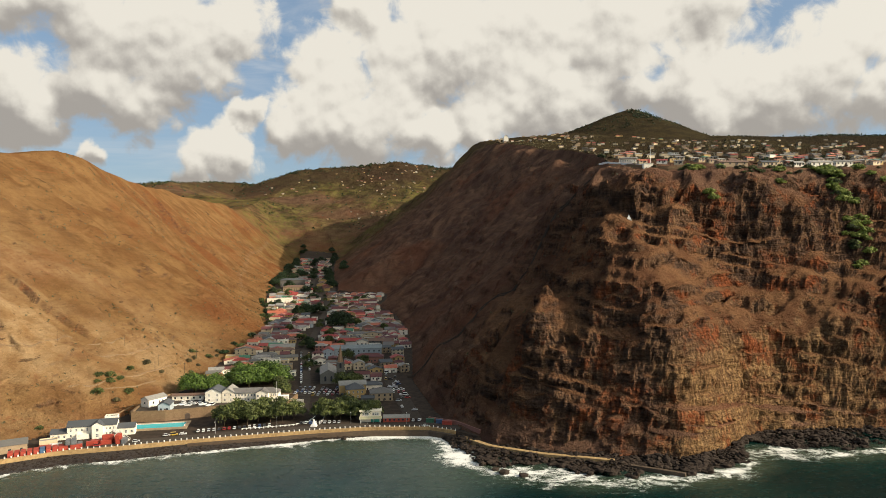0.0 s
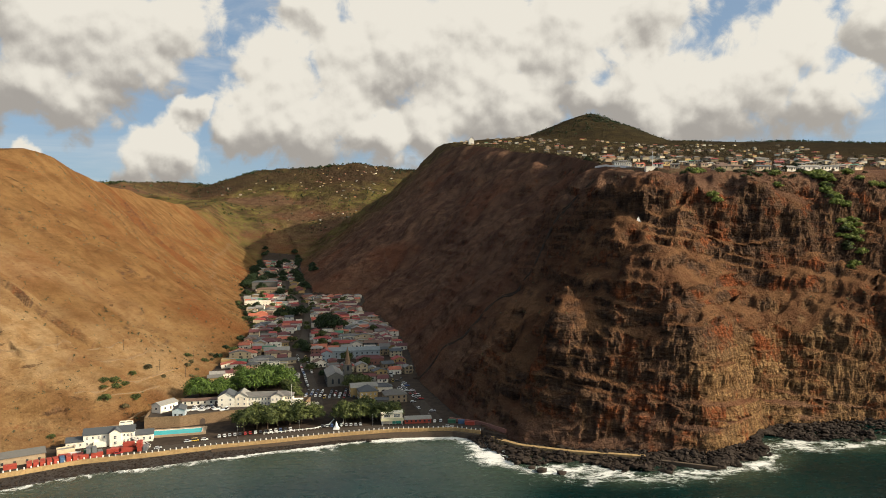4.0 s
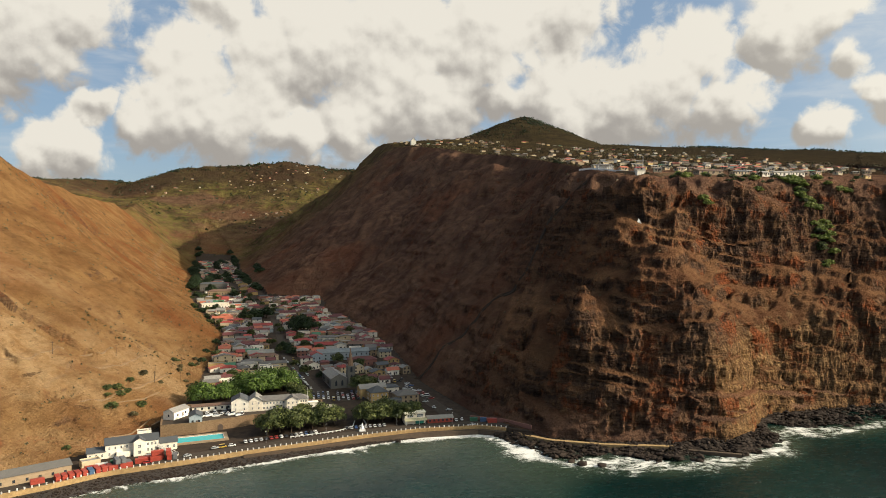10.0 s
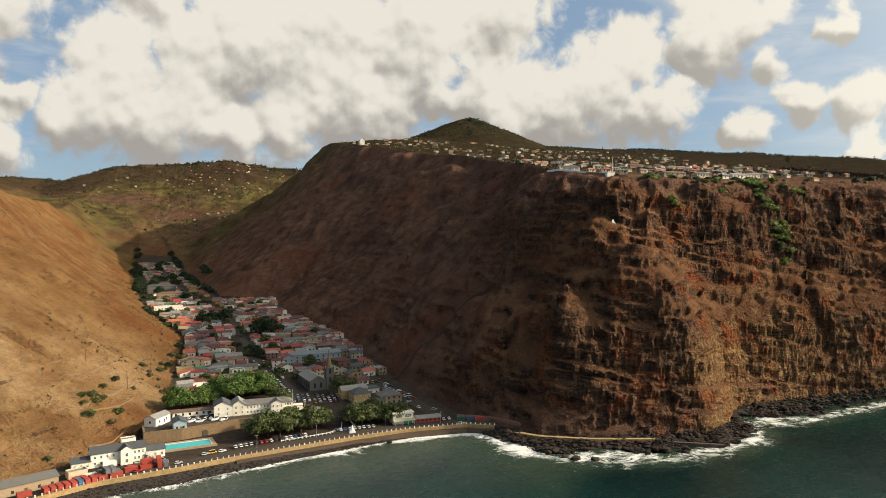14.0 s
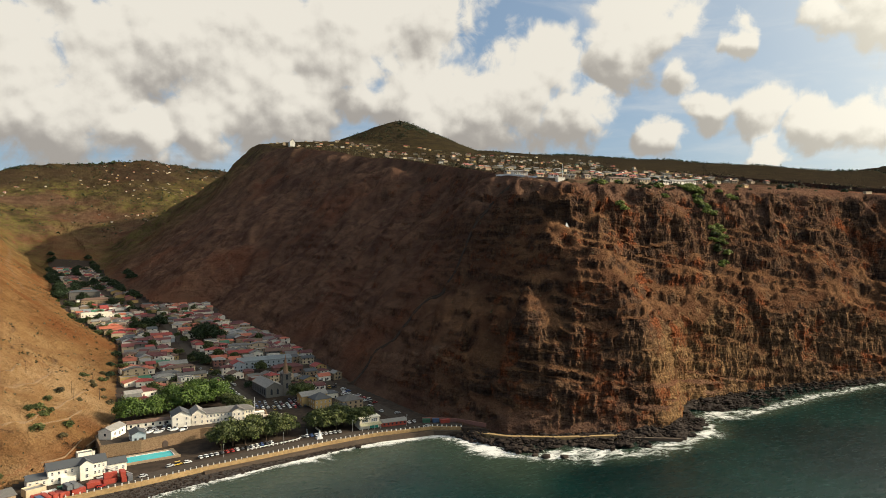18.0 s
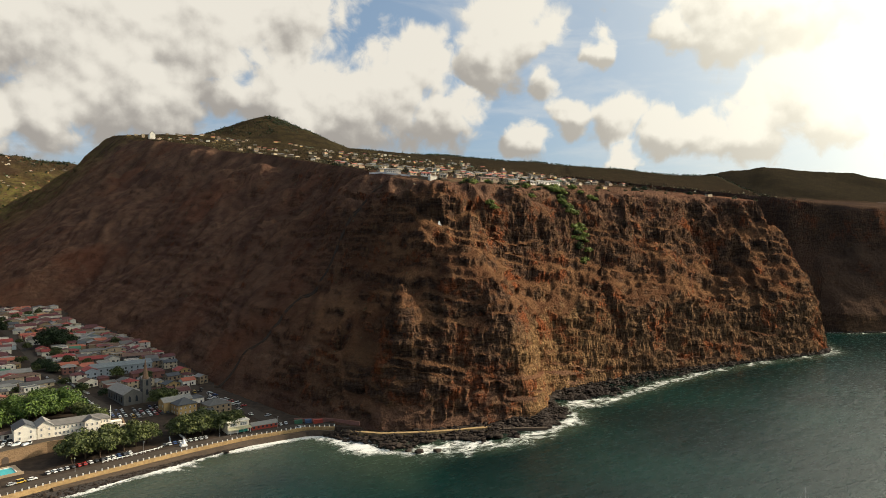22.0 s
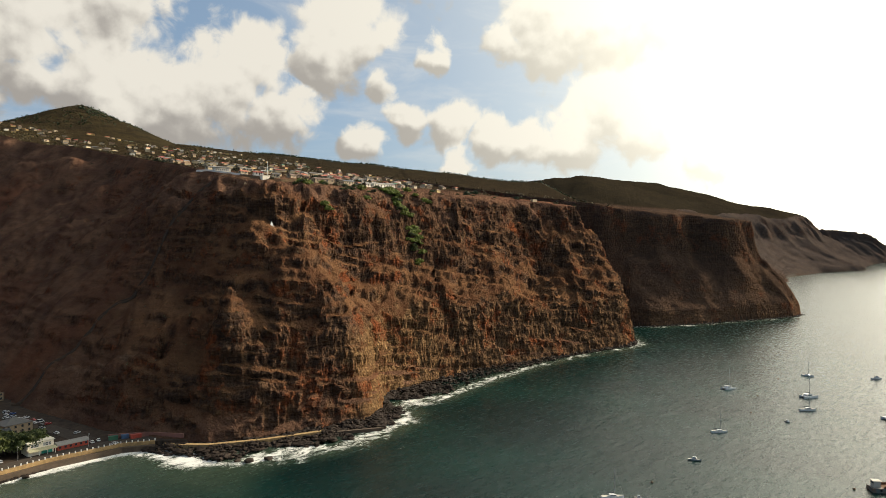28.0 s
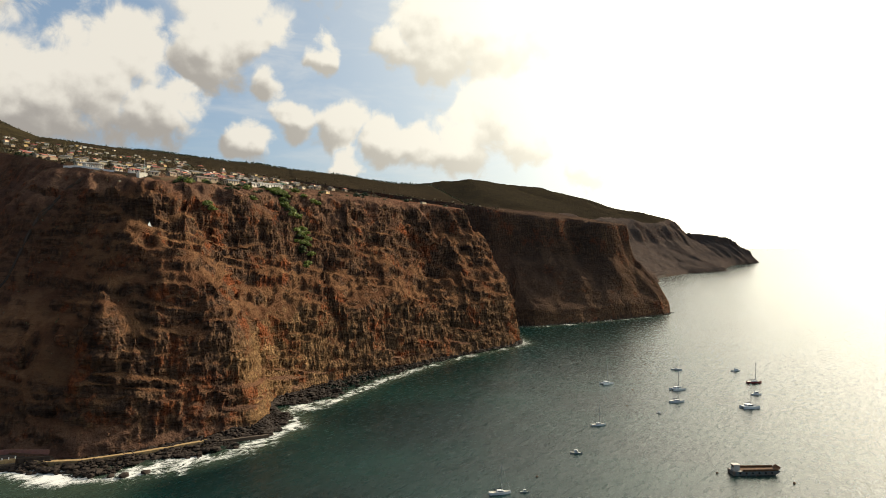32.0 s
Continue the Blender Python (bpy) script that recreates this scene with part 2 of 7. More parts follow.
FOOT_L = [(-900, -60), (-600, 120), (-400, 255), (-300, 350), (-264, 385), (-243, 412), (-228, 432), (-215, 460), (-206, 500), (-200, 529),
          (-205, 620), (-207, 698), (-213, 821), (-262, 1000), (-306, 1180), (-346, 1430), (-388, 1700), (-432, 2000), (-455, 2250), (-460, 2500)]
CREST_L = [(-900, 200), (-620, 330), (-520, 500), (-525, 850), (-505, 960), (-539, 1183), (-584, 1437), (-612, 1693), (-610, 1910), (-640, 2117), (-700, 2750)]
FAR_RIDGE = [(-2400, 2500, 345), (-1500, 2700, 368), (-1109, 2787, 388), (-1023, 3242, 430), (-880, 3275, 424), (-760, 3310, 468), (-668, 3334, 503), (-560, 3345, 508), (-440, 3360, 512), (-219, 3393, 542), (-120, 3395, 528), (18, 3400, 508), (400, 3300, 480)]
MOUND = [(-1100, 2640, 330), (-760, 2600, 275), (-560, 2560, 262), (-470, 2420, 190)]
SPUR = [(100, 3300, 440), (-150, 2900, 330), (-260, 2500, 190)]
COAST_RIDGE = [(2150, 1750, 378), (2376, 1597, 412), (2799, 1449, 389), (3222, 1212, 304), (3693, 1043, 244), (4300, 920, 215), (4430, 905, 195), (4560, 885, 110), (4660, 868, 50), (4790, 850, 8)]
ROCK_LINE = [(2, 420), (9, 388), (20, 362), (50, 359), (73, 344), (98, 345), (126, 348), (150, 357), (168, 373), (176, 392), (200, 390), (222, 386), (297, 404), (387, 414), (463, 414), (575, 398), (640, 450), (715, 520), (748, 470), (834, 428), (940, 388), (1022, 358), (1068, 356)]
SEA_WALL = [(-330, 318), (-262, 356), (-240, 369), (-218, 384), (-183, 394), (-152, 405), (-112, 416), (-79, 425), (-48, 431), (-9, 431), (7, 422), (20, 411)]


def wall_y(x):
    return np.interp(x, [p[0] for p in SEA_WALL], [p[1] for p in SEA_WALL])


def floor_z(y):
    return 4.5 + 0.040 * np.clip(y - 445, 0, None) + 0.10 * np.clip(y - 2150, 0, None)


def ridge(line, x, y, fall):
    best = None
    for p, q in zip(line[:-1], line[1:]):
        d, _, top = along([p, q], x, y)
        best = top - fall * d if best is None else np.maximum(best, top - fall * d)
    return best


def melt(a, b, k):
    return 0.5 * (a + b + np.sqrt((a - b) ** 2 + k * k)) - 0.25 * k


def upland(x, y):
    """Height of the plateau and ridges of the western side."""
    back = np.interp(x, [-300, 100, 404, 750, 1100, 1400, 1600, 1750, 1850, 2000, 2300, 3000], [2300, 2350, 2300, 2420, 2400, 2150, 1900, 1600, 1350, 1000, 800, 700])
    top = np.interp(x, [-300, 100, 404, 750, 1100, 1400, 1600, 1750, 1850, 2000, 2300, 3000], [420, 470, 482, 492, 488, 444, 403, 361, 331, 262, 170, 40])
    plane = 182 + 0.155 * (y - 560) - 0.008 * (x - 165)
    gain = top - (182 + 0.155 * (back - 560) - 0.008 * (x - 165))
    h = plane + gain * smooth(y, back - 1100, back)
    h = np.where(y > back, top - 0.30 * (y - back), h)
    cone = 618 - 0.39 * np.sqrt(((x - 688) * np.where(x > 688, 1.75, 1.0)) ** 2 + (y - 2500) ** 2 + 120)
    h = np.maximum(h, cone)
    az, reach = np.degrees(np.arctan2(x + 173, y - 16)), np.hypot(x + 173, y - 16)
    h = np.minimum(h, 121 + np.interp(az, [50, 55, 58, 62, 70, 80, 90], [0.2, 0.088, 0.058, 0.050, 0.043, 0.040, 0.03]) * reach)
    h = np.maximum(h, ridge(COAST_RIDGE, x, y, 0.36))
    return np.maximum(h, 25)


def eastland(x, y):
    line = np.interp(y, [0, 300, 600, 844, 911, 1000, 1183, 1437, 1693, 1910, 2117, 2600], [150, 185, 215, 234, 246, 238, 230, 235, 240, 234, 232, 300])
    h = line - 0.10 * np.clip(-540 - x, 0, 900)
    return np.maximum(h, 60)


def sea_profile(t):
    return np.interp(t, [0, 0.06, 0.13, 0.24, 0.36, 0.55, 0.66, 0.76, 0.92, 1], [0, 0.16, 0.36, 0.45, 0.50, 0.60, 0.72, 0.84, 0.97, 1])


WEST = FOOT_R + FOOT_R2[1:] + [(9000, 12000), (-460, 12000)]
WEST_TOP = CREST_R + CREST_R2[1:] + [(9000, 12000), (400, 12000)]
EAST = FOOT_L + [(-460, 12000), (-12000, 12000), (-12000, -60)]
EAST_TOP = CREST_L + [(-700, 12000), (-12000, 12000), (-12000, 200)]


def land(x, y):
    """Height without small forms; side (1 west, 2 east, 3 valley, 0 sea); height between foot and crest; a running length along the slope."""
    x, y = np.asarray(x, float), np.asarray(y, float)
    west, east = inside(WEST, x, y), inside(EAST, x, y)
    z = np.full(x.shape, -4.0)
    valley = ~west & ~east & (y > wall_y(x)) & (x < 40) & (x > -480)
    base = np.where(y > wall_y(x) - 2, floor_z(y), 3.0)
    z = np.where(valley, floor_z(y), z)
    d0 = along(FOOT_R + FOOT_R2[1:], x, y)[0]
    s = 1741 + 1.05 * (x - 0.7 * y + 418)
    d1, _, _ = along(CREST_R + CREST_R2[1:], x, y)
    top = inside(WEST_TOP, x, y)
    t = np.where(top, 1.0, d0 / (d0 + d1 + 1e-6))
    stir = 22 * 4 * t * (1 - t) + 26 * smooth(t, 0.60, 0.78) * (1 - smooth(t, 0.92, 1.0))
    wx, wy = x + stir * fbm(x / 75, y / 75, 3, 201), y + stir * fbm(x / 75, y / 75, 3, 211)
    d0 = along(FOOT_R + FOOT_R2[1:], wx, wy)[0]
    d1, _, _ = along(CREST_R + CREST_R2[1:], wx, wy)
    t = np.where(top, 1.0, d0 / (d0 + d1 + 1e-6))
    valley_side = 1 - smooth(s + 90 * fbm(x / 60, y / 60, 3, 3), 1700, 2060)
    prof = valley_side * (0.92 * t + 0.08 * t * t) + (1 - valley_side) * sea_profile(t)
    slant = 0.10 * np.clip(t / 0.05, 0, 1) + 0.74 * t + 0.16 * smooth(t, 0.72, 0.97)
    prof = prof + (slant - prof) * smooth(x, 690, 760) * (1 - valley_side)
    nose = np.exp(-(along([(112, 372), (120, 440), (150, 560)], x, y)[0] / 52) ** 2)
    prof = prof + 0.20 * nose * np.clip(t / 0.22, 0, 1) * (1 - smooth(t, 0.62, 1.0))
    prof = prof + 0.15 * np.exp(-(along([(56, 423), (64, 436)], x, y)[0] / 8.5) ** 2)
    low = 2.0 + smooth(x, 590, 640) * (1 - smooth(x, 780, 900)) * 0.22 * np.clip(y - 500, 0, 500)
    start = floor_z(y) + (low - floor_z(y)) * smooth(s, 1690, 1880)
    zw = start + (upland(x, y) - start) * prof
    d0, s2, _ = along(FOOT_L, x, y)
    d1, _, _ = along(CREST_L, x, y)
    t2 = np.where(inside(EAST_TOP, x, y), 1.0, d0 / (d0 + d1 + 1e-6))
    hollow = 0.30 * smooth(y, 760, 1000)
    ze = base + (eastland(x, y) - base) * ((0.88 - hollow) * t2 + hollow * t2 * t2 + 0.12 * smooth(t2, 0, 1))
    z = np.where(west, zw, np.where(east, ze, z))
    merge = smooth(y, 2150, 2550)
    both = ze + (zw - ze) * smooth(x, -640, -60)
    z = np.where((west | east) & (y > 2150), z + (both - z) * merge, z)
    rise, run = np.where(west, t, np.where(east, t2, 0.0)), np.where(west, s, np.where(east, s2, 0.0))
    back = melt(ridge(FAR_RIDGE, x, y, 0.38), melt(ridge(MOUND, x, y, 0.38), ridge(SPUR, x, y, 0.45), 40), 50)
    z = np.where(y > 2050, melt(z, back, 45 * smooth(y, 2050, 2450)), z)
    return z, np.where(west, 1, np.where(east, 2, np.where(valley, 3, 0))), rise, run


HUB, NEAR, DEEP = (-120.0, 10.0, 121.0), 3000.0, 1900.0


def far_fold(x, y, z):
    """Draws what lies beyond three kilometres closer along the line of sight, so that the horizon stays within reach."""
    d = np.hypot(x - HUB[0], y - HUB[1])
    k = np.where(d > NEAR, (NEAR + DEEP * (1 - NEAR / np.maximum(d, 1))) / np.maximum(d, 1), 1.0)
    return HUB[0] + (x - HUB[0]) * k, HUB[1] + (y - HUB[1]) * k, HUB[2] + (z - HUB[2]) * k


def grid_mesh(name, px, py, pz, keep=None):
    rows, cols = px.shape
    index = np.arange(rows * cols).reshape(rows, cols)
    quads = np.stack([index[:-1, :-1], index[:-1, 1:], index[1:, 1:], index[1:, :-1]], -1).reshape(-1, 4)
    if keep is not None:
        quads = quads[keep.reshape(-1)]
    used, quads = np.unique(quads, return_inverse=True)
    quads = quads.reshape(-1, 4)
    co = np.stack([px, py, pz], -1).reshape(-1, 3)[used]
    me = bpy.data.meshes.new(name)
    me.vertices.add(len(co))
    me.vertices.foreach_set("co", co.astype(np.float32).ravel())
    me.loops.add(quads.size)
    me.loops.foreach_set("vertex_index", quads.astype(np.int32).ravel())
    me.polygons.add(len(quads))
    me.polygons.foreach_set("loop_start", np.arange(0, quads.size, 4, dtype=np.int32))
    me.update(calc_edges=True)
    me.validate()
    me.polygons.foreach_set("use_smooth", np.ones(len(me.polygons), bool))
    return me, used


def point_value(me, name, values):
    me.attributes.new(name, "FLOAT", "POINT").data.foreach_set("value", np.asarray(values, np.float32).ravel())


# ---- materials ----
def earth_material():
    m, n, bsdf = material("volcanic_earth")
    p = n.position()
    grain = n.noise(p, 0.9, 6.0, 0.62)
    patch = n.noise(p, 0.030, 5.0, 0.6)
    broad = n.noise(p, 0.008, 4.0, 0.55)
    band = n.noise(n.scaled(p, (0.05, 0.05, 0.16)), 1.0, 6.0, 0.68, 1.0)
    streak = n.noise(n.scaled(p, (0.16, 0.16, 0.02)), 1.0, 4.0, 0.6)
    warm, rock, green = n.attr("warm"), n.attr("rock"), n.attr("green")
    soil = n.mix(n.ramp(patch, 0.35, 0.68), (0.106, 0.060, 0.043), (0.186, 0.107, 0.068))
    soil = n.mix(n.ramp(broad, 0.50, 0.72), soil, (0.170, 0.078, 0.047))
    soil = n.mix(n.attr("scree"), soil, n.mix(n.ramp(patch, 0.35, 0.68), (0.110, 0.054, 0.030), (0.182, 0.097, 0.050)))
    # distance haze put into the far soil as a flat grey
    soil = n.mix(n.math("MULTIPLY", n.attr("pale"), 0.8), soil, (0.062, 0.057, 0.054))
    dry = n.mix(n.ramp(patch, 0.30, 0.70), (0.160, 0.082, 0.034), (0.245, 0.142, 0.060))
    dry = n.mix(n.ramp(broad, 0.48, 0.66), dry, (0.180, 0.076, 0.031))
    dry = n.mix(n.math("MULTIPLY", n.ramp(n.noise(n.scaled(p, (0.05, 0.05, 0.02)), 1.0, 7.0, 0.72), 0.52, 0.68), 0.5), dry, (0.155, 0.088, 0.045))
    dry = n.mix(n.attr("dust"), dry, n.mix(n.ramp(n.noise(p, 0.05, 6.0, 0.7), 0.35, 0.65), (0.275, 0.160, 0.072), (0.390, 0.262, 0.138)))
    outcrop = n.noise(n.scaled(p, (0.030, 0.030, 0.075)), 1.0, 7.0, 0.74, 0.6)
    dry = n.mix(n.math("MULTIPLY", n.ramp(outcrop, 0.60, 0.66), 0.75), dry, (0.075, 0.044, 0.026))
    dry = n.mix(n.math("MULTIPLY", n.ramp(outcrop, 0.40, 0.33), 0.45), dry, (0.255, 0.098, 0.040))
    soil = n.mix(warm, soil, dry)
    stone = n.mix(n.ramp(band, 0.36, 0.64), (0.062, 0.042, 0.033), (0.158, 0.093, 0.057))
    stone = n.mix(n.ramp(streak, 0.50, 0.80), stone, (0.205, 0.118, 0.060))
    # sunlit gold of the nose foot put into the stone colour
    stone = n.mix(n.attr("lit_gold"), stone, n.mix(n.ramp(band, 0.35, 0.62), (0.160, 0.090, 0.044), (0.320, 0.198, 0.096)))
    stone = n.mix(n.ramp(n.noise(p, 0.035, 6.0, 0.72), 0.51, 0.64), stone, (0.235, 0.078, 0.034))
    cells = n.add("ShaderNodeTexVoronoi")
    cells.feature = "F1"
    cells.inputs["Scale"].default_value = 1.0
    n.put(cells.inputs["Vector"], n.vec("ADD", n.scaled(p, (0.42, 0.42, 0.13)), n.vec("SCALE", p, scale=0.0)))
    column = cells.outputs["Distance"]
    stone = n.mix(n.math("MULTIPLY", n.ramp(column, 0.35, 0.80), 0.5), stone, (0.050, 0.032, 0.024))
    # dark heath growth, with cloud shade painted into the same colour
    soil = n.mix(n.math("MULTIPLY", n.attr("heath_shade"), 0.9), soil, (0.026, 0.021, 0.014))
    # far rock fades into the same painted haze grey
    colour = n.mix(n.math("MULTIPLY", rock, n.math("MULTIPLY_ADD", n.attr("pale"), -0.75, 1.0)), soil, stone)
    leaf = n.mix(n.ramp(n.noise(p, 0.02, 4.0), 0.3, 0.7), (0.030, 0.032, 0.014), (0.150, 0.128, 0.040))
    colour = n.mix(n.math("MULTIPLY", green, n.ramp(n.noise(p, 0.06, 6.0, 0.7), 0.34, 0.56)), colour, leaf)
    scrub = n.ramp(n.noise(p, 0.35, 3.0, 0.5), 0.64, 0.72)
    colour = n.mix(n.math("MULTIPLY", scrub, 0.55), colour, (0.060, 0.046, 0.026))
    pebble = n.noise(p, 1.1, 4.0, 0.7)
    colour = n.mix(n.math("MULTIPLY", n.ramp(pebble, 0.56, 0.66), 0.40), colour, n.mix(1.0, colour, (1.7, 1.65, 1.55), "MULTIPLY"))
    colour = n.mix(n.math("MULTIPLY", n.attr("track"), n.ramp(n.noise(p, 0.12, 4.0), 0.40, 0.65, 0.0, 0.45)), colour, (0.22, 0.15, 0.10))
    colour = n.mix(n.math("MULTIPLY", n.ramp(grain, 0.35, 0.75), 0.35), colour, n.mix(1.0, colour, (0.55, 0.52, 0.50), "MULTIPLY"))
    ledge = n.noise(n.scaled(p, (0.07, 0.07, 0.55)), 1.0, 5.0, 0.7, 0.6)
    # undershadow of the thin ledges, painted dark where the ledge noise is low
    ledge_shade = n.math("MULTIPLY", n.ramp(ledge, 0.40, 0.52, 1.0, 0.0), n.math("MULTIPLY_ADD", rock, 0.45, 0.22))
    colour = n.mix(ledge_shade, colour, n.mix(1.0, colour, (0.58, 0.53, 0.50), "MULTIPLY"))
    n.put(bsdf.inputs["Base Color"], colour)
    bsdf.inputs["Roughness"].default_value = 0.95
    bsdf.inputs["Specular IOR Level"].default_value = 0.0
    rough = n.math("ADD", n.math("MULTIPLY", grain, 1.7), n.math("MULTIPLY", n.noise(p, 0.22, 6.0, 0.7), 4.0))
    rough = n.math("SUBTRACT", rough, n.math("MULTIPLY", n.math("MULTIPLY", column, rock), 2.0))
    rough = n.math("ADD", rough, n.math("MULTIPLY", n.math("MULTIPLY_ADD", rock, 2.2, 0.5), ledge))
    n.put(bsdf.inputs["Normal"], n.bump(rough, 1.0, 1.2))
    return m


def sea_material():
    m, n, bsdf = material("sea_water")
    p = n.position()
    shore = n.attr("shore")
    green = n.mix(n.ramp(n.noise(p, 0.012, 4.0, 0.5), 0.35, 0.7), (0.0008, 0.012, 0.011), (0.0018, 0.023, 0.019))
    shallow = n.mix(n.ramp(shore, 0.0, 85.0), n.mix(n.noise(p, 0.03, 4.0), (0.016, 0.034, 0.024), (0.050, 0.068, 0.044)), green)
    crest = n.math("ADD", n.noise(n.scaled(p, (0.075, 0.10, 0.05)), 1.0, 8.0, 0.72, 1.6), n.math("MULTIPLY_ADD", n.noise(p, 0.5, 5.0, 0.75), 0.55, n.math("MULTIPLY", n.math("SUBTRACT", n.noise(p, 1.7, 4.0, 0.7), 0.5), 0.55)))
    limit = n.math("MULTIPLY_ADD", n.attr("surf"), -0.44, 1.02)
    foam = n.ramp(n.math("SUBTRACT", crest, limit), -0.04, 0.16)
    n.put(bsdf.inputs["Base Color"], n.mix(foam, shallow, (0.74, 0.74, 0.70)))
    n.put(bsdf.inputs["Roughness"], n.math("ADD", n.math("MULTIPLY", foam, 0.5), n.ramp(n.noise(n.scaled(p, (0.12, 0.30, 0.2)), 1.0, 6.0, 0.70, 0.3), 0.36, 0.64, 0.14, 0.30)))
    bsdf.inputs["IOR"].default_value = 1.33
    bsdf.inputs["Specular IOR Level"].default_value = 0.42
    swell = n.noise(n.scaled(p, (0.035, 0.10, 0.1)), 1.0, 3.0, 0.5, 0.3)
    ripple = n.noise(n.scaled(p, (0.22, 0.5, 0.5)), 1.0, 5.0, 0.62, 0.4)
    n.put(bsdf.inputs["Normal"], n.bump(n.math("ADD", n.math("MULTIPLY", swell, 1.6), n.math("MULTIPLY_ADD", ripple, 1.1, n.math("MULTIPLY", n.noise(n.scaled(p, (0.5, 1.1, 1.0)), 1.0, 4.0, 0.7), 0.5))), 0.29, 1.0))
    return m


def plain(name, colour, rough=0.8, vary=0.25, scale=1.5, bump=0.0, metallic=0.0, second=None):
    m, n, bsdf = material(name)
    p = n.position()
    v = n.noise(p, scale, 5.0, 0.6)
    dark = second or tuple(c * (1 - vary) for c in colour)
    c = n.mix(n.ramp(v, 0.32, 0.68), colour, dark)
    c = n.mix(n.math("MULTIPLY", n.ramp(n.noise(p, scale * 0.12, 4.0, 0.6), 0.42, 0.72), 0.45), c, tuple(k * 0.72 for k in colour))
    n.put(bsdf.inputs["Base Color"], c)
    bsdf.inputs["Roughness"].default_value = rough
    bsdf.inputs["Metallic"].default_value = metallic
    if rough > 0.7:
        bsdf.inputs["Specular IOR Level"].default_value = 0.1
    if bump:
        n.put(bsdf.inputs["Normal"], n.bump(n.noise(p, scale * 3, 4.0, 0.6), bump, 0.2))
    return m


EARTH, SEA = earth_material(), sea_material()
TOWN_GROUND = plain("town_ground", (0.034, 0.026, 0.020), 0.95, 0.3, 0.25, 0.4, second=(0.062, 0.044, 0.031))
PATH_A = [(-73, 1331), (-40, 1134), (-3, 969), (7, 897), (6, 822), (7, 772), (6, 747), (5, 722)]
PATH_B = [(15, 888), (15, 807), (19, 762), (15, 718), (11, 688), (3, 636)]
PATH_C = [(-3, 570), (12, 523), (26, 479)]
PATH_D = [(-301, 1037), (-336, 1139), (-360, 1211), (-403, 1408), (-433, 1524), (-488, 1877), (-511, 2000)]
PATH_E = [(-302, 466), (-289, 478), (-281, 518)]
PATH_F = [(-262, 516), (-249, 537), (-243, 567), (-249, 650), (-226, 672)]
PATH_G = [(-273, 458), (-269, 478), (-270, 498)]
TRACKS = [(PATH_A, 2.4), (PATH_B, 2.0), (PATH_C, 2.5), (PATH_D, 5.0), (PATH_E, 2.0), (PATH_F, 2.2), (PATH_G, 1.6)]


# ---- ground ----
def surface(x, y, full=False):
    """Height of the ground with all its forms."""
    x, y = np.asarray(x, float), np.asarray(y, float)
    r = np.hypot(x - HUB[0], y - HUB[1])
    z, side, t, s = land(x, y)
    west, east = side == 1, side == 2
    hill = west | east
    edge = np.clip(t * (1 - t) * 4, 0, 1)
    sea_side = west * smooth(s + 110 * fbm(x / 55, y / 55, 4, 13), 1660, 1990) * (1 - 0.65 * smooth(x, 620, 720))
    near = np.minimum(1, 900 / r + 0.25) * np.interp(r, [1300, 2200], [1, 0.12])
    lean = s + 30 * fbm(x / 90, y / 90, 3, 5)
    calm = 1 - 0.6 * smooth(x, 640, 800)
    # buttresses and gullies that run down the slopes
    gully = np.abs(fbm(lean / 62, t * 1.5 + z / 500, 4, 11))
    fine = np.abs(fbm(lean / 21, t * 3 + z / 90, 3, 15))
    depth = np.where(east, 14.0, (13.0 + 9.0 * sea_side * smooth(t, 0.5, 0.75)) * calm)
    z = z + np.where(hill, (depth * (0.22 - gully) + depth * 0.22 * (0.2 - fine)) * edge * near, 0)
    z = z + np.where(hill, np.minimum(edge * 3, 1) * (fbm(x / 48, y / 48, 4, 21) * 5.0 + fbm(x / 11, y / 11, 4, 31) * 1.5), 0)
    z = z + np.where(hill, fbm(x / 160, y / 160, 4, 41) * np.clip((r - 700) / 90, 0, 10), 0)
    flow = np.floor((z + 0.13 * np.clip(x, -100, 900)) / 36.0 + 0.55 * fbm(x / 110, y / 110, 3, 51))
    spur = 0.5 - 2.2 * np.abs(fbm(s / 40 + 7.7 * flow, z / 60 + 3.1 * flow, 3, 141))
    rib = 0.4 - 1.6 * np.abs(fbm(s / 13 + 3.3 * flow, z / 26, 3, 151))
    z = z + np.where(hill, np.clip(edge * 2, 0, 1) * calm * (6.5 * spur * (1 + 0.5 * smooth(t, 0.6, 0.75)) + 2.6 * rib * (1 + smooth(t, 0.6, 0.75))) * (0.30 + 0.70 * sea_side) * np.where(east, 0.5, 1.0) * near, 0)
    # lava flows: risers of rock over benches of scree
    for period, amount, seed in ((36.0, 0.26, 51), (17.0, 0.58, 61), (8.0, 0.74, 91)):
        level = (z + 0.20 * np.clip(x, -100, 900)) / period + 0.75 * fbm(x / 80, y / 80, 3, seed) + 0.26 * fbm(lean / 8, z / 30, 3, seed + 5)
        f = level - np.floor(level)
        stepped = np.where(f < 0.82, f * 0.42, 0.3444 + (f - 0.82) * 3.6422)
        strength = amount * (1 - 0.55 * smooth(t, 0.66, 0.8)) * np.clip(edge * 5, 0, 1) * (0.12 + 0.88 * smooth(fbm(lean / 34, z / 22, 3, seed + 9), -0.12, 0.22)) * calm
        loose = np.where(west, 0.60, 0.08 + 0.45 * smooth(fbm(x / 55, y / 55, 3, 77), 0.10, 0.30))
        z = z + np.where(hill, (stepped - f) * period * strength * (loose + (1 - loose) * sea_side), 0)
    if not full:
        return z
    return z, side, t, s, lean, sea_side


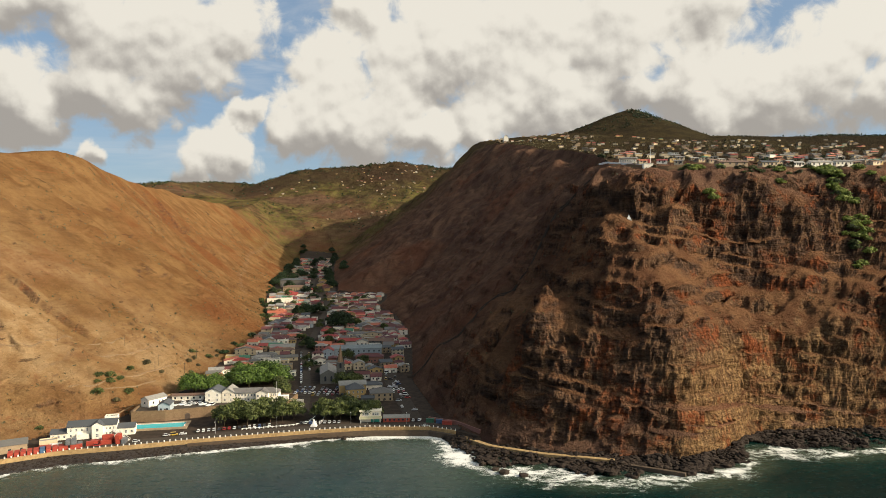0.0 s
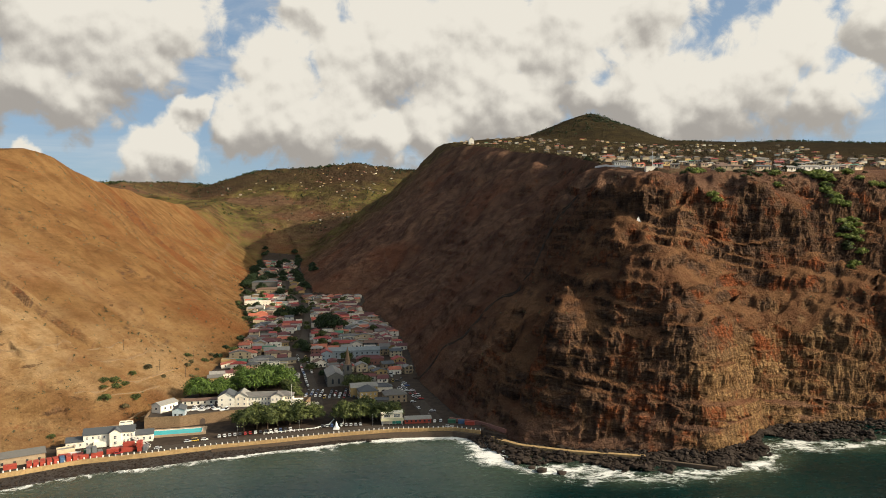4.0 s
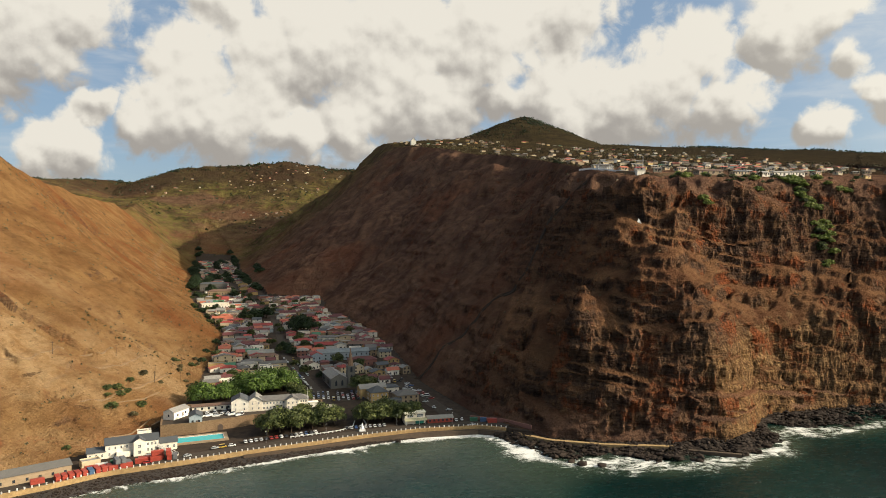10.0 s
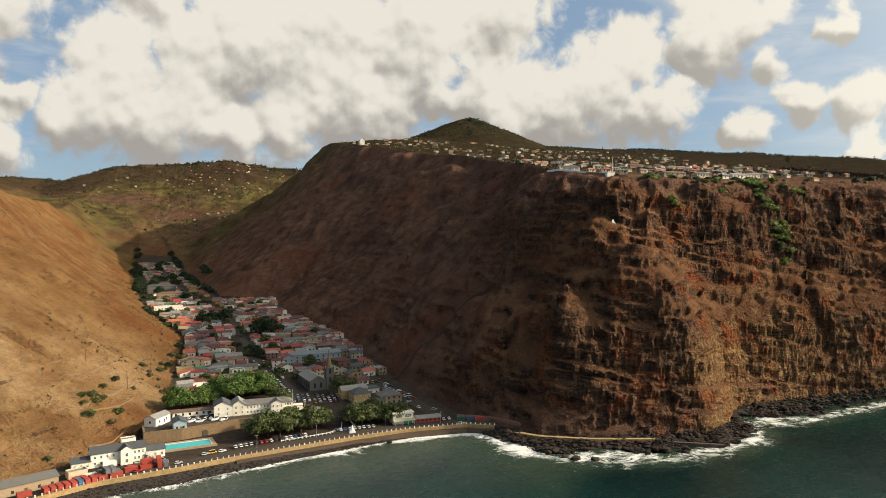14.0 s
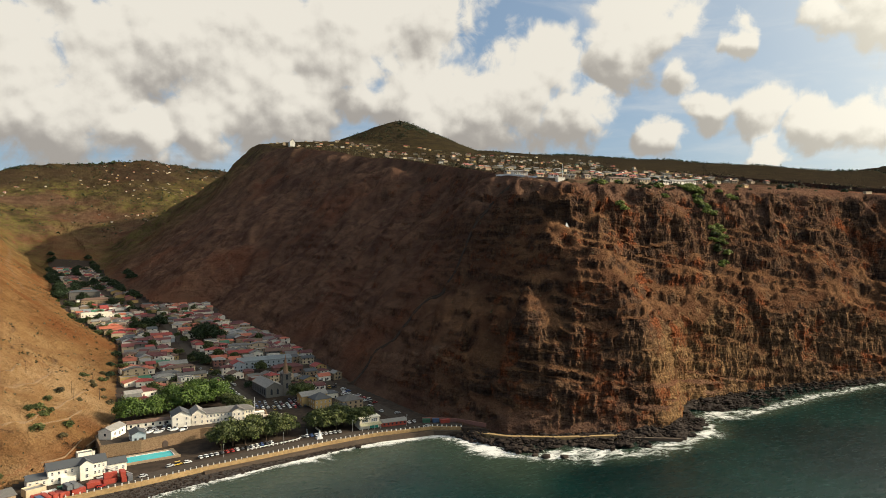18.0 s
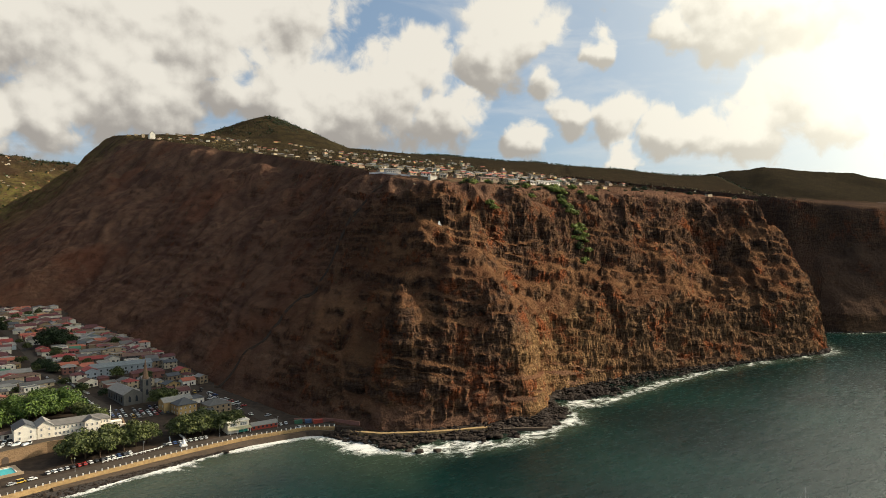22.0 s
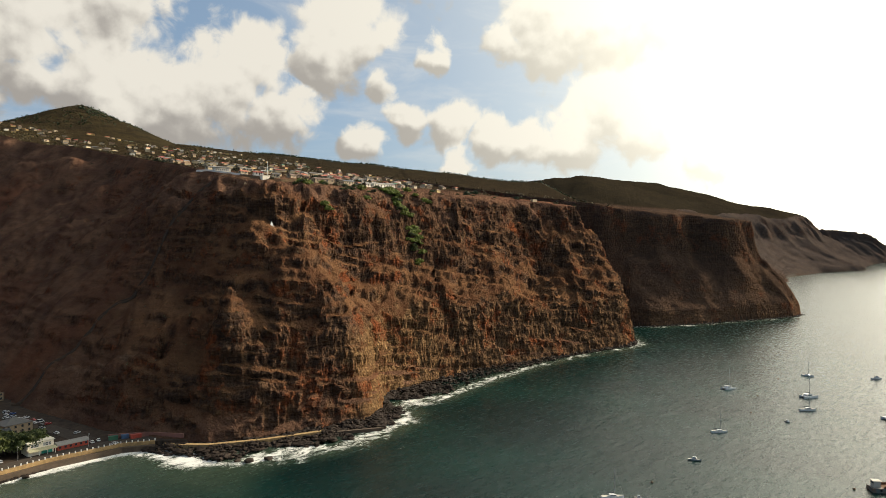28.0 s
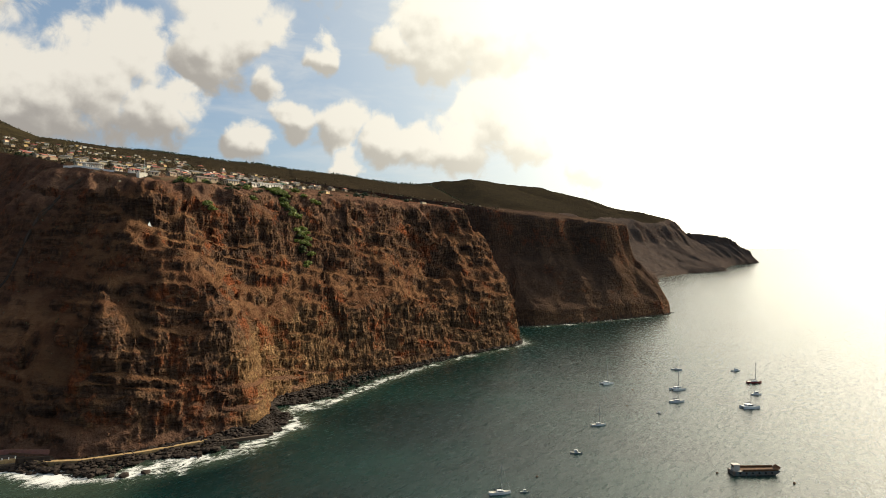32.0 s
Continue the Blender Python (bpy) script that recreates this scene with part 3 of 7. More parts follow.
def near_line(x, y, line, width):
    return 1 - smooth(along(line, x, y)[0], width * 0.5, width)


def build_ground():
    turn = np.radians(np.arange(-52.0, 102.0, 0.135))
    even = np.concatenate([np.linspace(330, 700, 240), np.geomspace(705, 7600, 240)])
    r, a = np.meshgrid(even, turn, indexing="ij")
    z = land(HUB[0] + r * np.sin(a), HUB[1] + r * np.cos(a))[0]
    weight = (np.abs(np.diff(z, axis=0)) + 0.22 * np.diff(r, axis=0)) / r[1:]
    weight = 0.25 * weight + 0.75 * np.apply_along_axis(lambda v: np.convolve(np.pad(v, 10, mode="edge"), np.ones(21) / 21, "valid"), 1, weight)
    total = np.concatenate([np.zeros((1, len(turn))), np.cumsum(weight, axis=0)])
    rows = 640
    r = np.stack([np.interp(np.linspace(0, total[-1, i], rows), total[:, i], even) for i in range(len(turn))], 1)
    a = np.repeat(turn[None, :], rows, 0)
    x, y = HUB[0] + r * np.sin(a), HUB[1] + r * np.cos(a)
    z, side, t, s, lean, sea_side = surface(x, y, True)
    west, east = side == 1, side == 2
    hill = west | east

    def normals(x, y, z):
        u = np.stack([np.gradient(v, axis=0) for v in (x, y, z)], -1)
        v = np.stack([np.gradient(v, axis=1) for v in (x, y, z)], -1)
        n = np.cross(v, u)
        return n / (np.linalg.norm(n, axis=-1, keepdims=True) + 1e-9)

    n = normals(x, y, z)
    n = n * np.sign(n[..., 2:] + 1e-9)
    steep = np.hypot(n[..., 0], n[..., 1])
    rock = np.where(east, 0.8 * smooth(steep, 0.77, 0.91), smooth(steep, 0.80, 0.93) * (0.65 + 0.35 * sea_side))
    # columns and broken blocks stand out of the risers
    jut = (0.03 + 0.97 * rock) * (2.8 * fbm(lean / 3.6, z / 11, 3, 101) + 3.2 * fbm(lean / 11, z / 5, 4, 111)) * np.where(east, 0.7, 0.35 + 0.65 * sea_side) * np.minimum(1, 900 / r) ** 3
    x, y = x + np.where(hill, n[..., 0] * jut, 0), y + np.where(hill, n[..., 1] * jut, 0)
    warm = np.where(east, 1.0 - 0.75 * smooth(y + 120 * fbm(x / 130, y / 130, 3, 85), 1900, 2500), np.where(side == 3, 0.5, 0.0))
    warm = np.clip(np.where(west & (x < 60), smooth(y, 1500, 2100) * 0.3, warm), 0, 1)
    green = np.where(side > 0, smooth(y, 1450, 2500) * smooth(fbm(x / 200, y / 200, 4, 81), -0.50, 0.22), 0)
    green = np.where(west & (t >= 1) & (x > 60), smooth(y, 600, 1600) * 0.18, green)
    green = green * np.where(x > 900, 0.45, 1.0) * (1 - 0.75 * smooth(y + 260 * fbm(x / 260, y / 260, 3, 83), 2850, 3150))
    # heath on plateau and far hills; cloud shade painted over plateau and second headland
    heath_shade = np.clip(np.where(west & (t >= 1), smooth(y, 560, 760), 0) + np.where(hill, 0.30 * smooth(y, 2250, 2500) + 0.55 * smooth(y + 260 * fbm(x / 260, y / 260, 3, 83), 2800, 3100), 0) + np.where(west, 0.45 * smooth(x, 660, 780) * (1 - smooth(x, 1400, 2000)), 0), 0, 1)
    scree = sea_side * smooth(t, 0.02, 0.08) * (1 - smooth(t, 0.72, 0.85))
    dust = np.where(east, (1 - smooth(y + 90 * fbm(x / 80, y / 80, 3, 87), 430, 760)) * smooth(fbm(x / 60, y / 60, 4, 89), -0.45, 0.25), 0)
    # low face of the nose, coloured brighter as the sunlit strip
    lit_gold = np.where(west, (1 - smooth(z + 22 * fbm(x / 30, y / 30, 3, 121), 40, 85)) * smooth(x - 0.35 * (y - 380) + 14 * fbm(x / 20, z / 20, 3, 123), 108, 140) * (1 - 0.7 * smooth(x, 190, 330)), 0)
    # painted haze grows with distance; past x 660 also cloud shade on the headland
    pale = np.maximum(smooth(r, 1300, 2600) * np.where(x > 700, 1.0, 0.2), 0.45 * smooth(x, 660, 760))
    track = np.zeros(x.shape)
    for line, width in TRACKS:
        track = np.maximum(track, near_line(x, y, line, width))
    bx, by, bz = far_fold(x, y, z)
    quad_side = np.where((side == 3) & (y > 2150), 2, side)[:-1, :-1]
    land_here = (z[:-1, :-1] > -3.9) | (z[1:, 1:] > -3.9) | (z[1:, :-1] > -3.9) | (z[:-1, 1:] > -3.9)
    for name, mask, label, category in (
        ("headland", quad_side == 1, "reddish brown volcanic headland with ledges of lava above the sea", "headland"),
        ("hillside", quad_side == 2, "dry ochre hillside with sparse scrub above the town", "hillside"),
        ("ground", (quad_side == 3) | (quad_side == 0), "grey brown valley floor under the town", "ground"),
    ):
        me, used = grid_mesh(name, bx, by, bz, mask & land_here)
        for key, values in (("rock", rock), ("warm", warm), ("green", green), ("track", track), ("pale", pale), ("heath_shade", heath_shade), ("scree", scree), ("dust", dust), ("lit_gold", lit_gold)):
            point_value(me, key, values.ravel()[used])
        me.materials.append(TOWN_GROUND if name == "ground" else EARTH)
        me.polygons.foreach_set("use_smooth", (rock.ravel()[np.repeat(np.arange(rock.size).reshape(rock.shape)[:-1, :-1][mask & land_here], 1)] < 0.25) | (r[:-1, :-1][mask & land_here] > 1200) if name == "headland" else np.ones(len(me.polygons), bool))
        tagged(new(name, me), label, category, kind="structure")


def build_sea():
    turn = np.radians(np.arange(-180.0, 180.01, 0.5))
    radius = list(np.arange(0, 300, 30.0)) + list(np.arange(300, 640, 4.0))
    while radius[-1] < 19800:
        radius.append(radius[-1] * 1.03)
    r, a = np.meshgrid(np.array(radius), turn, indexing="ij")
    x, y = HUB[0] + r * np.sin(a), HUB[1] + r * np.cos(a)
    beach = [(p[0] + 0.4 * k, p[1] - 0.9 * k) for p, k in zip(SEA_WALL[:-2], (13, 13, 13, 13, 12, 11, 8, 5, 4, 4))]
    d = np.minimum(along(beach, x, y)[0], along(ROCK_LINE, x, y)[0])
    d = np.minimum(d, along(FOOT_R2, x, y)[0])
    bx, by, bz = far_fold(x, y, np.zeros(x.shape))
    me, used = grid_mesh("sea", bx, by, bz)
    point_value(me, "shore", (d * np.interp(x, [0, 80], [1, 4])).ravel()[used])
    wild = 0.55 + 0.45 * np.maximum(np.exp(-((x - 45) / 60) ** 2), np.exp(-((x - 200) / 30) ** 2))
    wild = np.where(x < -110, 0.35, wild) + np.where((x > 215) & (x < 640), 0.05, 0.0)
    surf = np.clip(1 - d / ((13 + 15 * wild) * np.interp(x, [90, 220], [1, 0.6])), 0, 1) ** 0.9 * wild * np.clip(0.65 + 1.1 * fbm(x / 22, y / 22, 3, 7), 0.0, 1.3) + np.exp(-(d / 5.0) ** 2) * np.interp(x, [-260, -200, -110, -60, 0, 60, 100, 200, 700], [0.32, 0.58, 0.85, 1.0, 0.9, 0.5, 0.35, 0.4, 0.45])
    surf = np.minimum(surf, np.where(x < 10, 0.76, 0.66) + 0.22 * np.exp(-((x + 45) / 55) ** 2) + 0.30 * fbm(x / 9, y / 9, 3, 27))
    point_value(me, "surf", surf.ravel()[used])
    me.materials.append(SEA)
    tagged(new("sea", me), "dark green sea with white surf along the rocks", "sea", kind="structure")


build_ground()
build_sea()


# ---- building blocks ----
class Geo:
    """Gathers corners and faces of one mesh."""

    def __init__(self):
        self.v, self.f, self.m = [], [], []

    def face(self, points, mat=0):
        i = len(self.v)
        self.v += [tuple(p) for p in points]
        self.f.append(tuple(range(i, i + len(points))))
        self.m.append(mat)

    def box(self, x0, x1, y0, y1, z0, z1, mat=0):
        i = len(self.v)
        self.v += [(x, y, z) for z in (z0, z1) for x, y in ((x0, y0), (x1, y0), (x1, y1), (x0, y1))]
        for q in ((3, 2, 1, 0), (4, 5, 6, 7), (0, 1, 5, 4), (1, 2, 6, 5), (2, 3, 7, 6), (3, 0, 4, 7)):
            self.f.append(tuple(i + k for k in q))
            self.m.append(mat)
        return self

    def prism(self, profile, y0, y1, mat=0):
        """A profile in x and z drawn out along y."""
        i, n = len(self.v), len(profile)
        self.v += [(x, y0, z) for x, z in profile] + [(x, y1, z) for x, z in profile]
        self.f += [tuple(range(i, i + n)), tuple(range(i + 2 * n - 1, i + n - 1, -1))]
        self.m += [mat, mat]
        for k in range(n):
            l = (k + 1) % n
            self.f.append((i + l, i + k, i + n + k, i + n + l))
            self.m.append(mat)
        return self

    def tube(self, a, b, ra, rb, sides=6, mat=0):
        a, b = Vector(a), Vector(b)
        turn = (b - a).to_track_quat("Z", "Y")
        i = len(self.v)
        for c, rad in ((a, ra), (b, rb)):
            self.v += [tuple(c + turn @ Vector((rad * math.cos(2 * math.pi * k / sides), rad * math.sin(2 * math.pi * k / sides), 0))) for k in range(sides)]
        for k in range(sides):
            l = (k + 1) % sides
            self.f.append((i + k, i + l, i + sides + l, i + sides + k))
            self.m.append(mat)
        self.f += [tuple(range(i + sides - 1, i - 1, -1)), tuple(range(i + sides, i + 2 * sides))]
        self.m += [mat, mat]
        return self

    def mesh(self, name, *mats, smooth_faces=False):
        me = bpy.data.meshes.new(name)
        me.from_pydata(self.v, [], self.f)
        for k in mats:
            me.materials.append(k)
        if len(mats) > 1:
            me.polygons.foreach_set("material_index", self.m)
        if smooth_faces:
            me.polygons.foreach_set("use_smooth", [True] * len(me.polygons))
        me.update()
        return me


def thing(name, m, label, category, group="", kind=""):
    ob = new(name)
    ob.empty_display_size = 0.5
    ob.matrix_world = m
    return tagged(ob, label, category, group, kind)


def part(name, me, parent, label="", m=None):
    ob = new(name, me)
    ob.parent = parent
    if m is not None:
        ob.matrix_local = m
    return tagged(ob, label)


def height(x, y):
    return float(surface(np.array([x]), np.array([y]))[0])


def gable(L, D, z, rise, over=0.5, thick=0.22):
    """Ridge along x."""
    h, e = D / 2 + over, rise * (D / 2 + over) / (D / 2)
    g = Geo()
    low = z + rise - e
    prof = [(-h, low), (0, z + rise), (h, low), (h, low + thick), (0, z + rise + thick), (-h, low + thick)]
    g.prism(prof, -L / 2 - over, L / 2 + over)
    g.v = [(y, x, zz) for x, y, zz in g.v]
    g.f = [tuple(reversed(q)) for q in g.f]
    return g


def hip(L, D, z, rise, over=0.5, thick=0.2):
    a, b, r = L / 2 + over, D / 2 + over, max(0.2, L / 2 - D / 2)
    g = Geo()
    g.v = [(-a, -b, z), (a, -b, z), (a, b, z), (-a, b, z), (-a, -b, z + thick), (a, -b, z + thick), (a, b, z + thick), (-a, b, z + thick), (-r, 0, z + rise), (r, 0, z + rise)]
    g.f = [(3, 2, 1, 0), (0, 1, 5, 4), (1, 2, 6, 5), (2, 3, 7, 6), (3, 0, 4, 7), (4, 5, 9, 8), (5, 6, 9), (6, 7, 8, 9), (7, 4, 8)]
    g.m = [0] * 9
    return g


def walls(L, D, z, rise=0.0, base=-1.5, ridge_x=True):
    """Wall block; with gables where rise is given."""
    g = Geo()
    if rise:
        if ridge_x:
            g.prism([(-D / 2, base), (D / 2, base), (D / 2, z), (0, z + rise), (-D / 2, z)], -L / 2, L / 2)
            g.v = [(y, x, zz) for x, y, zz in g.v]
            g.f = [tuple(reversed(q)) for q in g.f]
        else:
            g.prism([(-L / 2, base), (L / 2, base), (L / 2, z), (0, z + rise), (-L / 2, z)], -D / 2, D / 2)
    else:
        g.box(-L / 2, L / 2, -D / 2, D / 2, base, z)
    return g


# ---- paints and stones ----
def roofing(name, colour, ribs=True):
    m, n, bsdf = material(name)
    tex = n.add("ShaderNodeTexCoord").outputs["Object"]
    random_shift = n.add("ShaderNodeObjectInfo").outputs["Random"]
    p = n.position()
    stain = n.noise(p, 0.5, 5.0, 0.65)
    c = n.mix(n.ramp(stain, 0.35, 0.75), colour, tuple(k * 0.62 + 0.02 for k in colour))
    c = n.mix(n.math("MULTIPLY", random_shift, 0.5), c, tuple(k * 0.65 for k in colour))
    n.put(bsdf.inputs["Base Color"], c)
    bsdf.inputs["Roughness"].default_value = 0.7
    wave = n.add("ShaderNodeTexWave")
    wave.bands_direction = "X"
    wave.inputs["Scale"].default_value = 1.6
    n.put(wave.inputs["Vector"], tex)
    n.put(bsdf.inputs["Normal"], n.bump(wave.outputs["Fac"], 0.25 if ribs else 0.08, 0.1))
    return m


def plaster(name, colour):
    m, n, bsdf = material(name)
    p = n.position()
    shift = n.add("ShaderNodeObjectInfo").outputs["Random"]
    c = n.mix(n.ramp(n.noise(p, 0.7, 5.0, 0.65), 0.40, 0.80), colour, tuple(k * 0.72 for k in colour))
    c = n.mix(n.math("MULTIPLY", shift, 0.35), c, tuple(k * f for k, f in zip(colour, (0.85, 0.74, 0.60))))
    n.put(bsdf.inputs["Base Color"], c)
    bsdf.inputs["Roughness"].default_value = 0.9
    n.put(bsdf.inputs["Normal"], n.bump(n.noise(p, 3.0, 4.0, 0.6), 0.2, 0.1))
    return m


WHITE_WALL = plaster("white_plaster", (0.85, 0.80, 0.68))
CREAM_WALL = plaster("cream_plaster", (0.56, 0.46, 0.31))
TAN_WALL = plaster("tan_plaster", (0.33, 0.25, 0.16))
YELLOW_WALL = plaster("yellow_plaster", (0.44, 0.31, 0.13))
BLUE_WALL = plaster("pale_blue_plaster", (0.34, 0.40, 0.44))
PINK_WALL = plaster("faded_red_plaster", (0.28, 0.13, 0.10))
GREY_WALL = plaster("grey_stone_wall", (0.13, 0.125, 0.115))
RED_ROOF = roofing("red_sheet_roof", (0.34, 0.045, 0.032))
ORANGE_ROOF = roofing("orange_red_roof", (0.50, 0.14, 0.07))
MAROON_ROOF = roofing("maroon_sheet_roof", (0.13, 0.032, 0.028))
GREY_ROOF = roofing("grey_sheet_roof", (0.150, 0.140, 0.125))
PALE_ROOF = roofing("pale_grey_sheet_roof", (0.29, 0.275, 0.245))
SLATE_ROOF = roofing("slate_roof", (0.070, 0.076, 0.082), False)
BLUE_ROOF = roofing("blue_grey_sheet_roof", (0.21, 0.24, 0.25))
BROWN_ROOF = roofing("rust_brown_roof", (0.17, 0.095, 0.060))
GREEN_ROOF = roofing("green_sheet_roof", (0.055, 0.20, 0.11))
GLASS = plain("dark_window_glass", (0.035, 0.042, 0.050), 0.12, 0.2)
FRAME = plain("white_window_frame", (0.70, 0.69, 0.65), 0.6, 0.1)
DOOR_PAINT = plain("dark_door_paint", (0.08, 0.055, 0.04), 0.6, 0.2)
STONE_WALL = plain("rubble_stone_wall", (0.27, 0.18, 0.105), 0.95, 0.45, 1.6, 0.8)
WALL_TAN = plain("ochre_sea_wall", (0.40, 0.27, 0.13), 0.95, 0.35, 0.6, 0.6)
ASPHALT = plain("worn_asphalt", (0.072, 0.058, 0.046), 0.95, 0.25, 0.5, 0.3)
CONCRETE = plain("pale_concrete", (0.45, 0.42, 0.37), 0.9, 0.25, 0.6, 0.3)
WHITE_PAINT = plain("white_paint", (0.80, 0.79, 0.75), 0.6, 0.1, 3.0)
DARK_ROCK = plain("black_basalt_rock", (0.020, 0.015, 0.012), 0.75, 0.5, 0.8, 0.9, second=(0.046, 0.033, 0.025))
BARK = plain("brown_bark", (0.12, 0.085, 0.058), 0.95, 0.4, 3.0, 0.6)
RUBBER = plain("black_rubber", (0.02, 0.02, 0.02), 0.8, 0.2)
STEEL = plain("grey_metal", (0.40, 0.40, 0.40), 0.45, 0.15, 2.0, metallic=0.6)

WINDOW_MESH = Geo().box(-0.5, 0.5, -0.06, 0.02, -0.5, 0.5).mesh("window", GLASS)
FRAME_GEO = Geo()
for bar in ((-0.5, -0.40, -0.5, 0.5), (0.40, 0.5, -0.5, 0.5), (-0.40, 0.40, 0.42, 0.5), (-0.40, 0.40, -0.5, -0.42), (-0.04, 0.04, -0.42, 0.42), (-0.40, 0.40, -0.04, 0.04)):
    FRAME_GEO.box(bar[0], bar[1], -0.10, 0.02, bar[2], bar[3])
FRAME_MESH = FRAME_GEO.mesh("window_frame", FRAME)
PANE_MESH = Geo().box(-0.41, 0.41, -0.05, 0.02, -0.43, 0.43).mesh("pane", GLASS)
DOOR_MESH = Geo().box(-0.5, 0.5, -0.07, 0.02, 0, 1).mesh("door", DOOR_PAINT)


def place_window(parent, x, y, z, turn, wide, tall, fine=False):
    m = pose(x, y, z, 0, 0, turn) @ Matrix.Diagonal((wide, 1, tall, 1))
    if fine:
        frame_ob = part("window", FRAME_MESH, parent, "", m)
        part("pane", PANE_MESH, frame_ob)
    else:
        part("window", WINDOW_MESH, parent, "", m)


def window_row(parent, L, D, side, z, count, wide=1.1, tall=1.6, fine=False, start=0.0, end=1.0):
    """side: s, n, w or e face of a block of L by D."""
    for i in range(count):
        k = start + (end - start) * (i + 0.5) / count
        if side == "s":
            place_window(parent, -L / 2 + L * k, -D / 2, z, 0, wide, tall, fine)
        elif side == "n":
            place_window(parent, -L / 2 + L * k, D / 2, z, 180, wide, tall, fine)
        elif side == "w":
            place_window(parent, -L / 2, -D / 2 + D * k, z, -90, wide, tall, fine)
        else:
            place_window(parent, L / 2, -D / 2 + D * k, z, 90, wide, tall, fine)


def house(name, x, y, z, turn, L, D, H, kind, wall, roof, label, group="", windows=0, category="house", rise=None):
    ob = thing(name, pose(x, y, z, 0, 0, turn), label, category, group)
    rise = rise if rise is not None else min(L, D) * 0.23
    if kind == "gable_x":
        part("wall", walls(L, D, H, rise).mesh("wall", wall), ob)
        part("roof", gable(L, D, H, rise).mesh("roof", roof), ob)
    elif kind == "gable_y":
        part("wall", walls(L, D, H, rise, ridge_x=False).mesh("wall", wall), ob)
        part("roof", gable(D, L, H, rise).mesh("roof", roof), ob, m=pose(0, 0, 0, 0, 0, 90))
    elif kind == "hip":
        part("wall", walls(L, D, H).mesh("wall", wall), ob)
        part("roof", (hip(L, D, H, rise) if L >= D else hip(D, L, H, rise)).mesh("roof", roof), ob, m=pose(0, 0, 0, 0, 0, 0 if L >= D else 90))
    else:
        part("wall", walls(L, D, H).mesh("wall", wall), ob)
        g = Geo().box(-L / 2 + 0.3, L / 2 - 0.3, -D / 2 + 0.3, D / 2 - 0.3, H - 0.1, H + 0.12)
        part("roof", g.mesh("roof", roof), ob)
        for a, b, c, d in ((-L / 2, L / 2, -D / 2, -D / 2 + 0.3), (-L / 2, L / 2, D / 2 - 0.3, D / 2), (-L / 2, -L / 2 + 0.3, -D / 2 + 0.3, D / 2 - 0.3), (L / 2 - 0.3, L / 2, -D / 2 + 0.3, D / 2 - 0.3)):
            part("parapet", Geo().box(a, b, c, d, H, H + 0.7).mesh("parapet", wall), ob)
    if windows:
        floors = 2 if H > 5.2 else 1
        for k in range(floors):
            zz = 1.7 + 2.9 * k
            window_row(ob, L, D, "s", zz, windows, 1.2, 1.5)
            window_row(ob, L, D, "w", zz, max(1, windows - 1), 1.2, 1.5)
        part("door", DOOR_MESH, ob, "", pose(L * 0.08, -D / 2, 0) @ Matrix.Diagonal((1.2, 1, 2.2, 1)))
    return ob




# ---- seafront ----
def offset_line(line, d):
    """The polyline moved by d to its left."""
    out = []
    for i, p in enumerate(line):
        a, b = line[max(i - 1, 0)], line[min(i + 1, len(line) - 1)]
        dx, dy = b[0] - a[0], b[1] - a[1]
        l = math.hypot(dx, dy)
        out.append((p[0] - dy / l * d, p[1] + dx / l * d))
    return out


def resample(line, step):
    lengths = np.concatenate([[0], np.cumsum([math.hypot(b[0] - a[0], b[1] - a[1]) for a, b in zip(line[:-1], line[1:])])])
    s = np.linspace(0, lengths[-1], max(2, int(lengths[-1] / step) + 1))
    return list(zip(np.interp(s, lengths, [p[0] for p in line]), np.interp(s, lengths, [p[1] for p in line])))


def ribbon(left, right, zl, zr=None):
    g = Geo()
    for i in range(len(left) - 1):
        za, zb = (zl[i], zl[i + 1]) if zr is None else (zl[i], zl[i + 1])
        ra, rb = (za, zb) if zr is None else (zr[i], zr[i + 1])
        g.face([(*left[i], za), (*right[i], ra), (*right[i + 1], rb), (*left[i + 1], zb)])
    return g


def band(line, inner, outer, z0, z1, step=6.0):
    """A solid strip along a line between two offsets."""
    mid = resample(line, step)
    a, b = offset_line(mid, inner), offset_line(mid, outer)
    g = Geo()
    n = len(mid)
    for i in range(n - 1):
        j = i + 1
        g.face([(*b[i], z1), (*a[i], z1), (*a[j], z1), (*b[j], z1)])
        g.face([(*a[i], z1), (*a[i], z0), (*a[j], z0), (*a[j], z1)])
        g.face([(*b[i], z0), (*b[i], z1), (*b[j], z1), (*b[j], z0)])
    g.face([(*a[0], z0), (*a[0], z1), (*b[0], z1), (*b[0], z0)])
    g.face([(*a[-1], z1), (*a[-1], z0), (*b[-1], z0), (*b[-1], z1)])
    return g


CURB = SEA_WALL[:-1]
tagged(new("road", band(CURB, 0.9, 12.0, 4.0, 4.62).mesh("road", ASPHALT)), "grey asphalt seafront road behind the sea wall", "road", kind="structure")
tagged(new("sea_wall", band(CURB, -0.9, 0.9, -3.0, 4.9).mesh("sea_wall", WALL_TAN)), "ochre masonry sea wall along the seafront", "sea wall", kind="structure")
WET_WALL = plain("wet_brown_masonry", (0.085, 0.055, 0.032), 0.7, 0.4, 0.7, 0.5)
tagged(new("wall_apron", band(CURB[5:], -3.6, -0.9, -3.0, 3.0).mesh("wall_apron", WET_WALL)), "wet brown lower step of the sea wall", "sea wall", kind="structure")
rail = thing("promenade_fence", pose(0, 0, 0), "white posts along the top of the ochre sea wall", "fence")
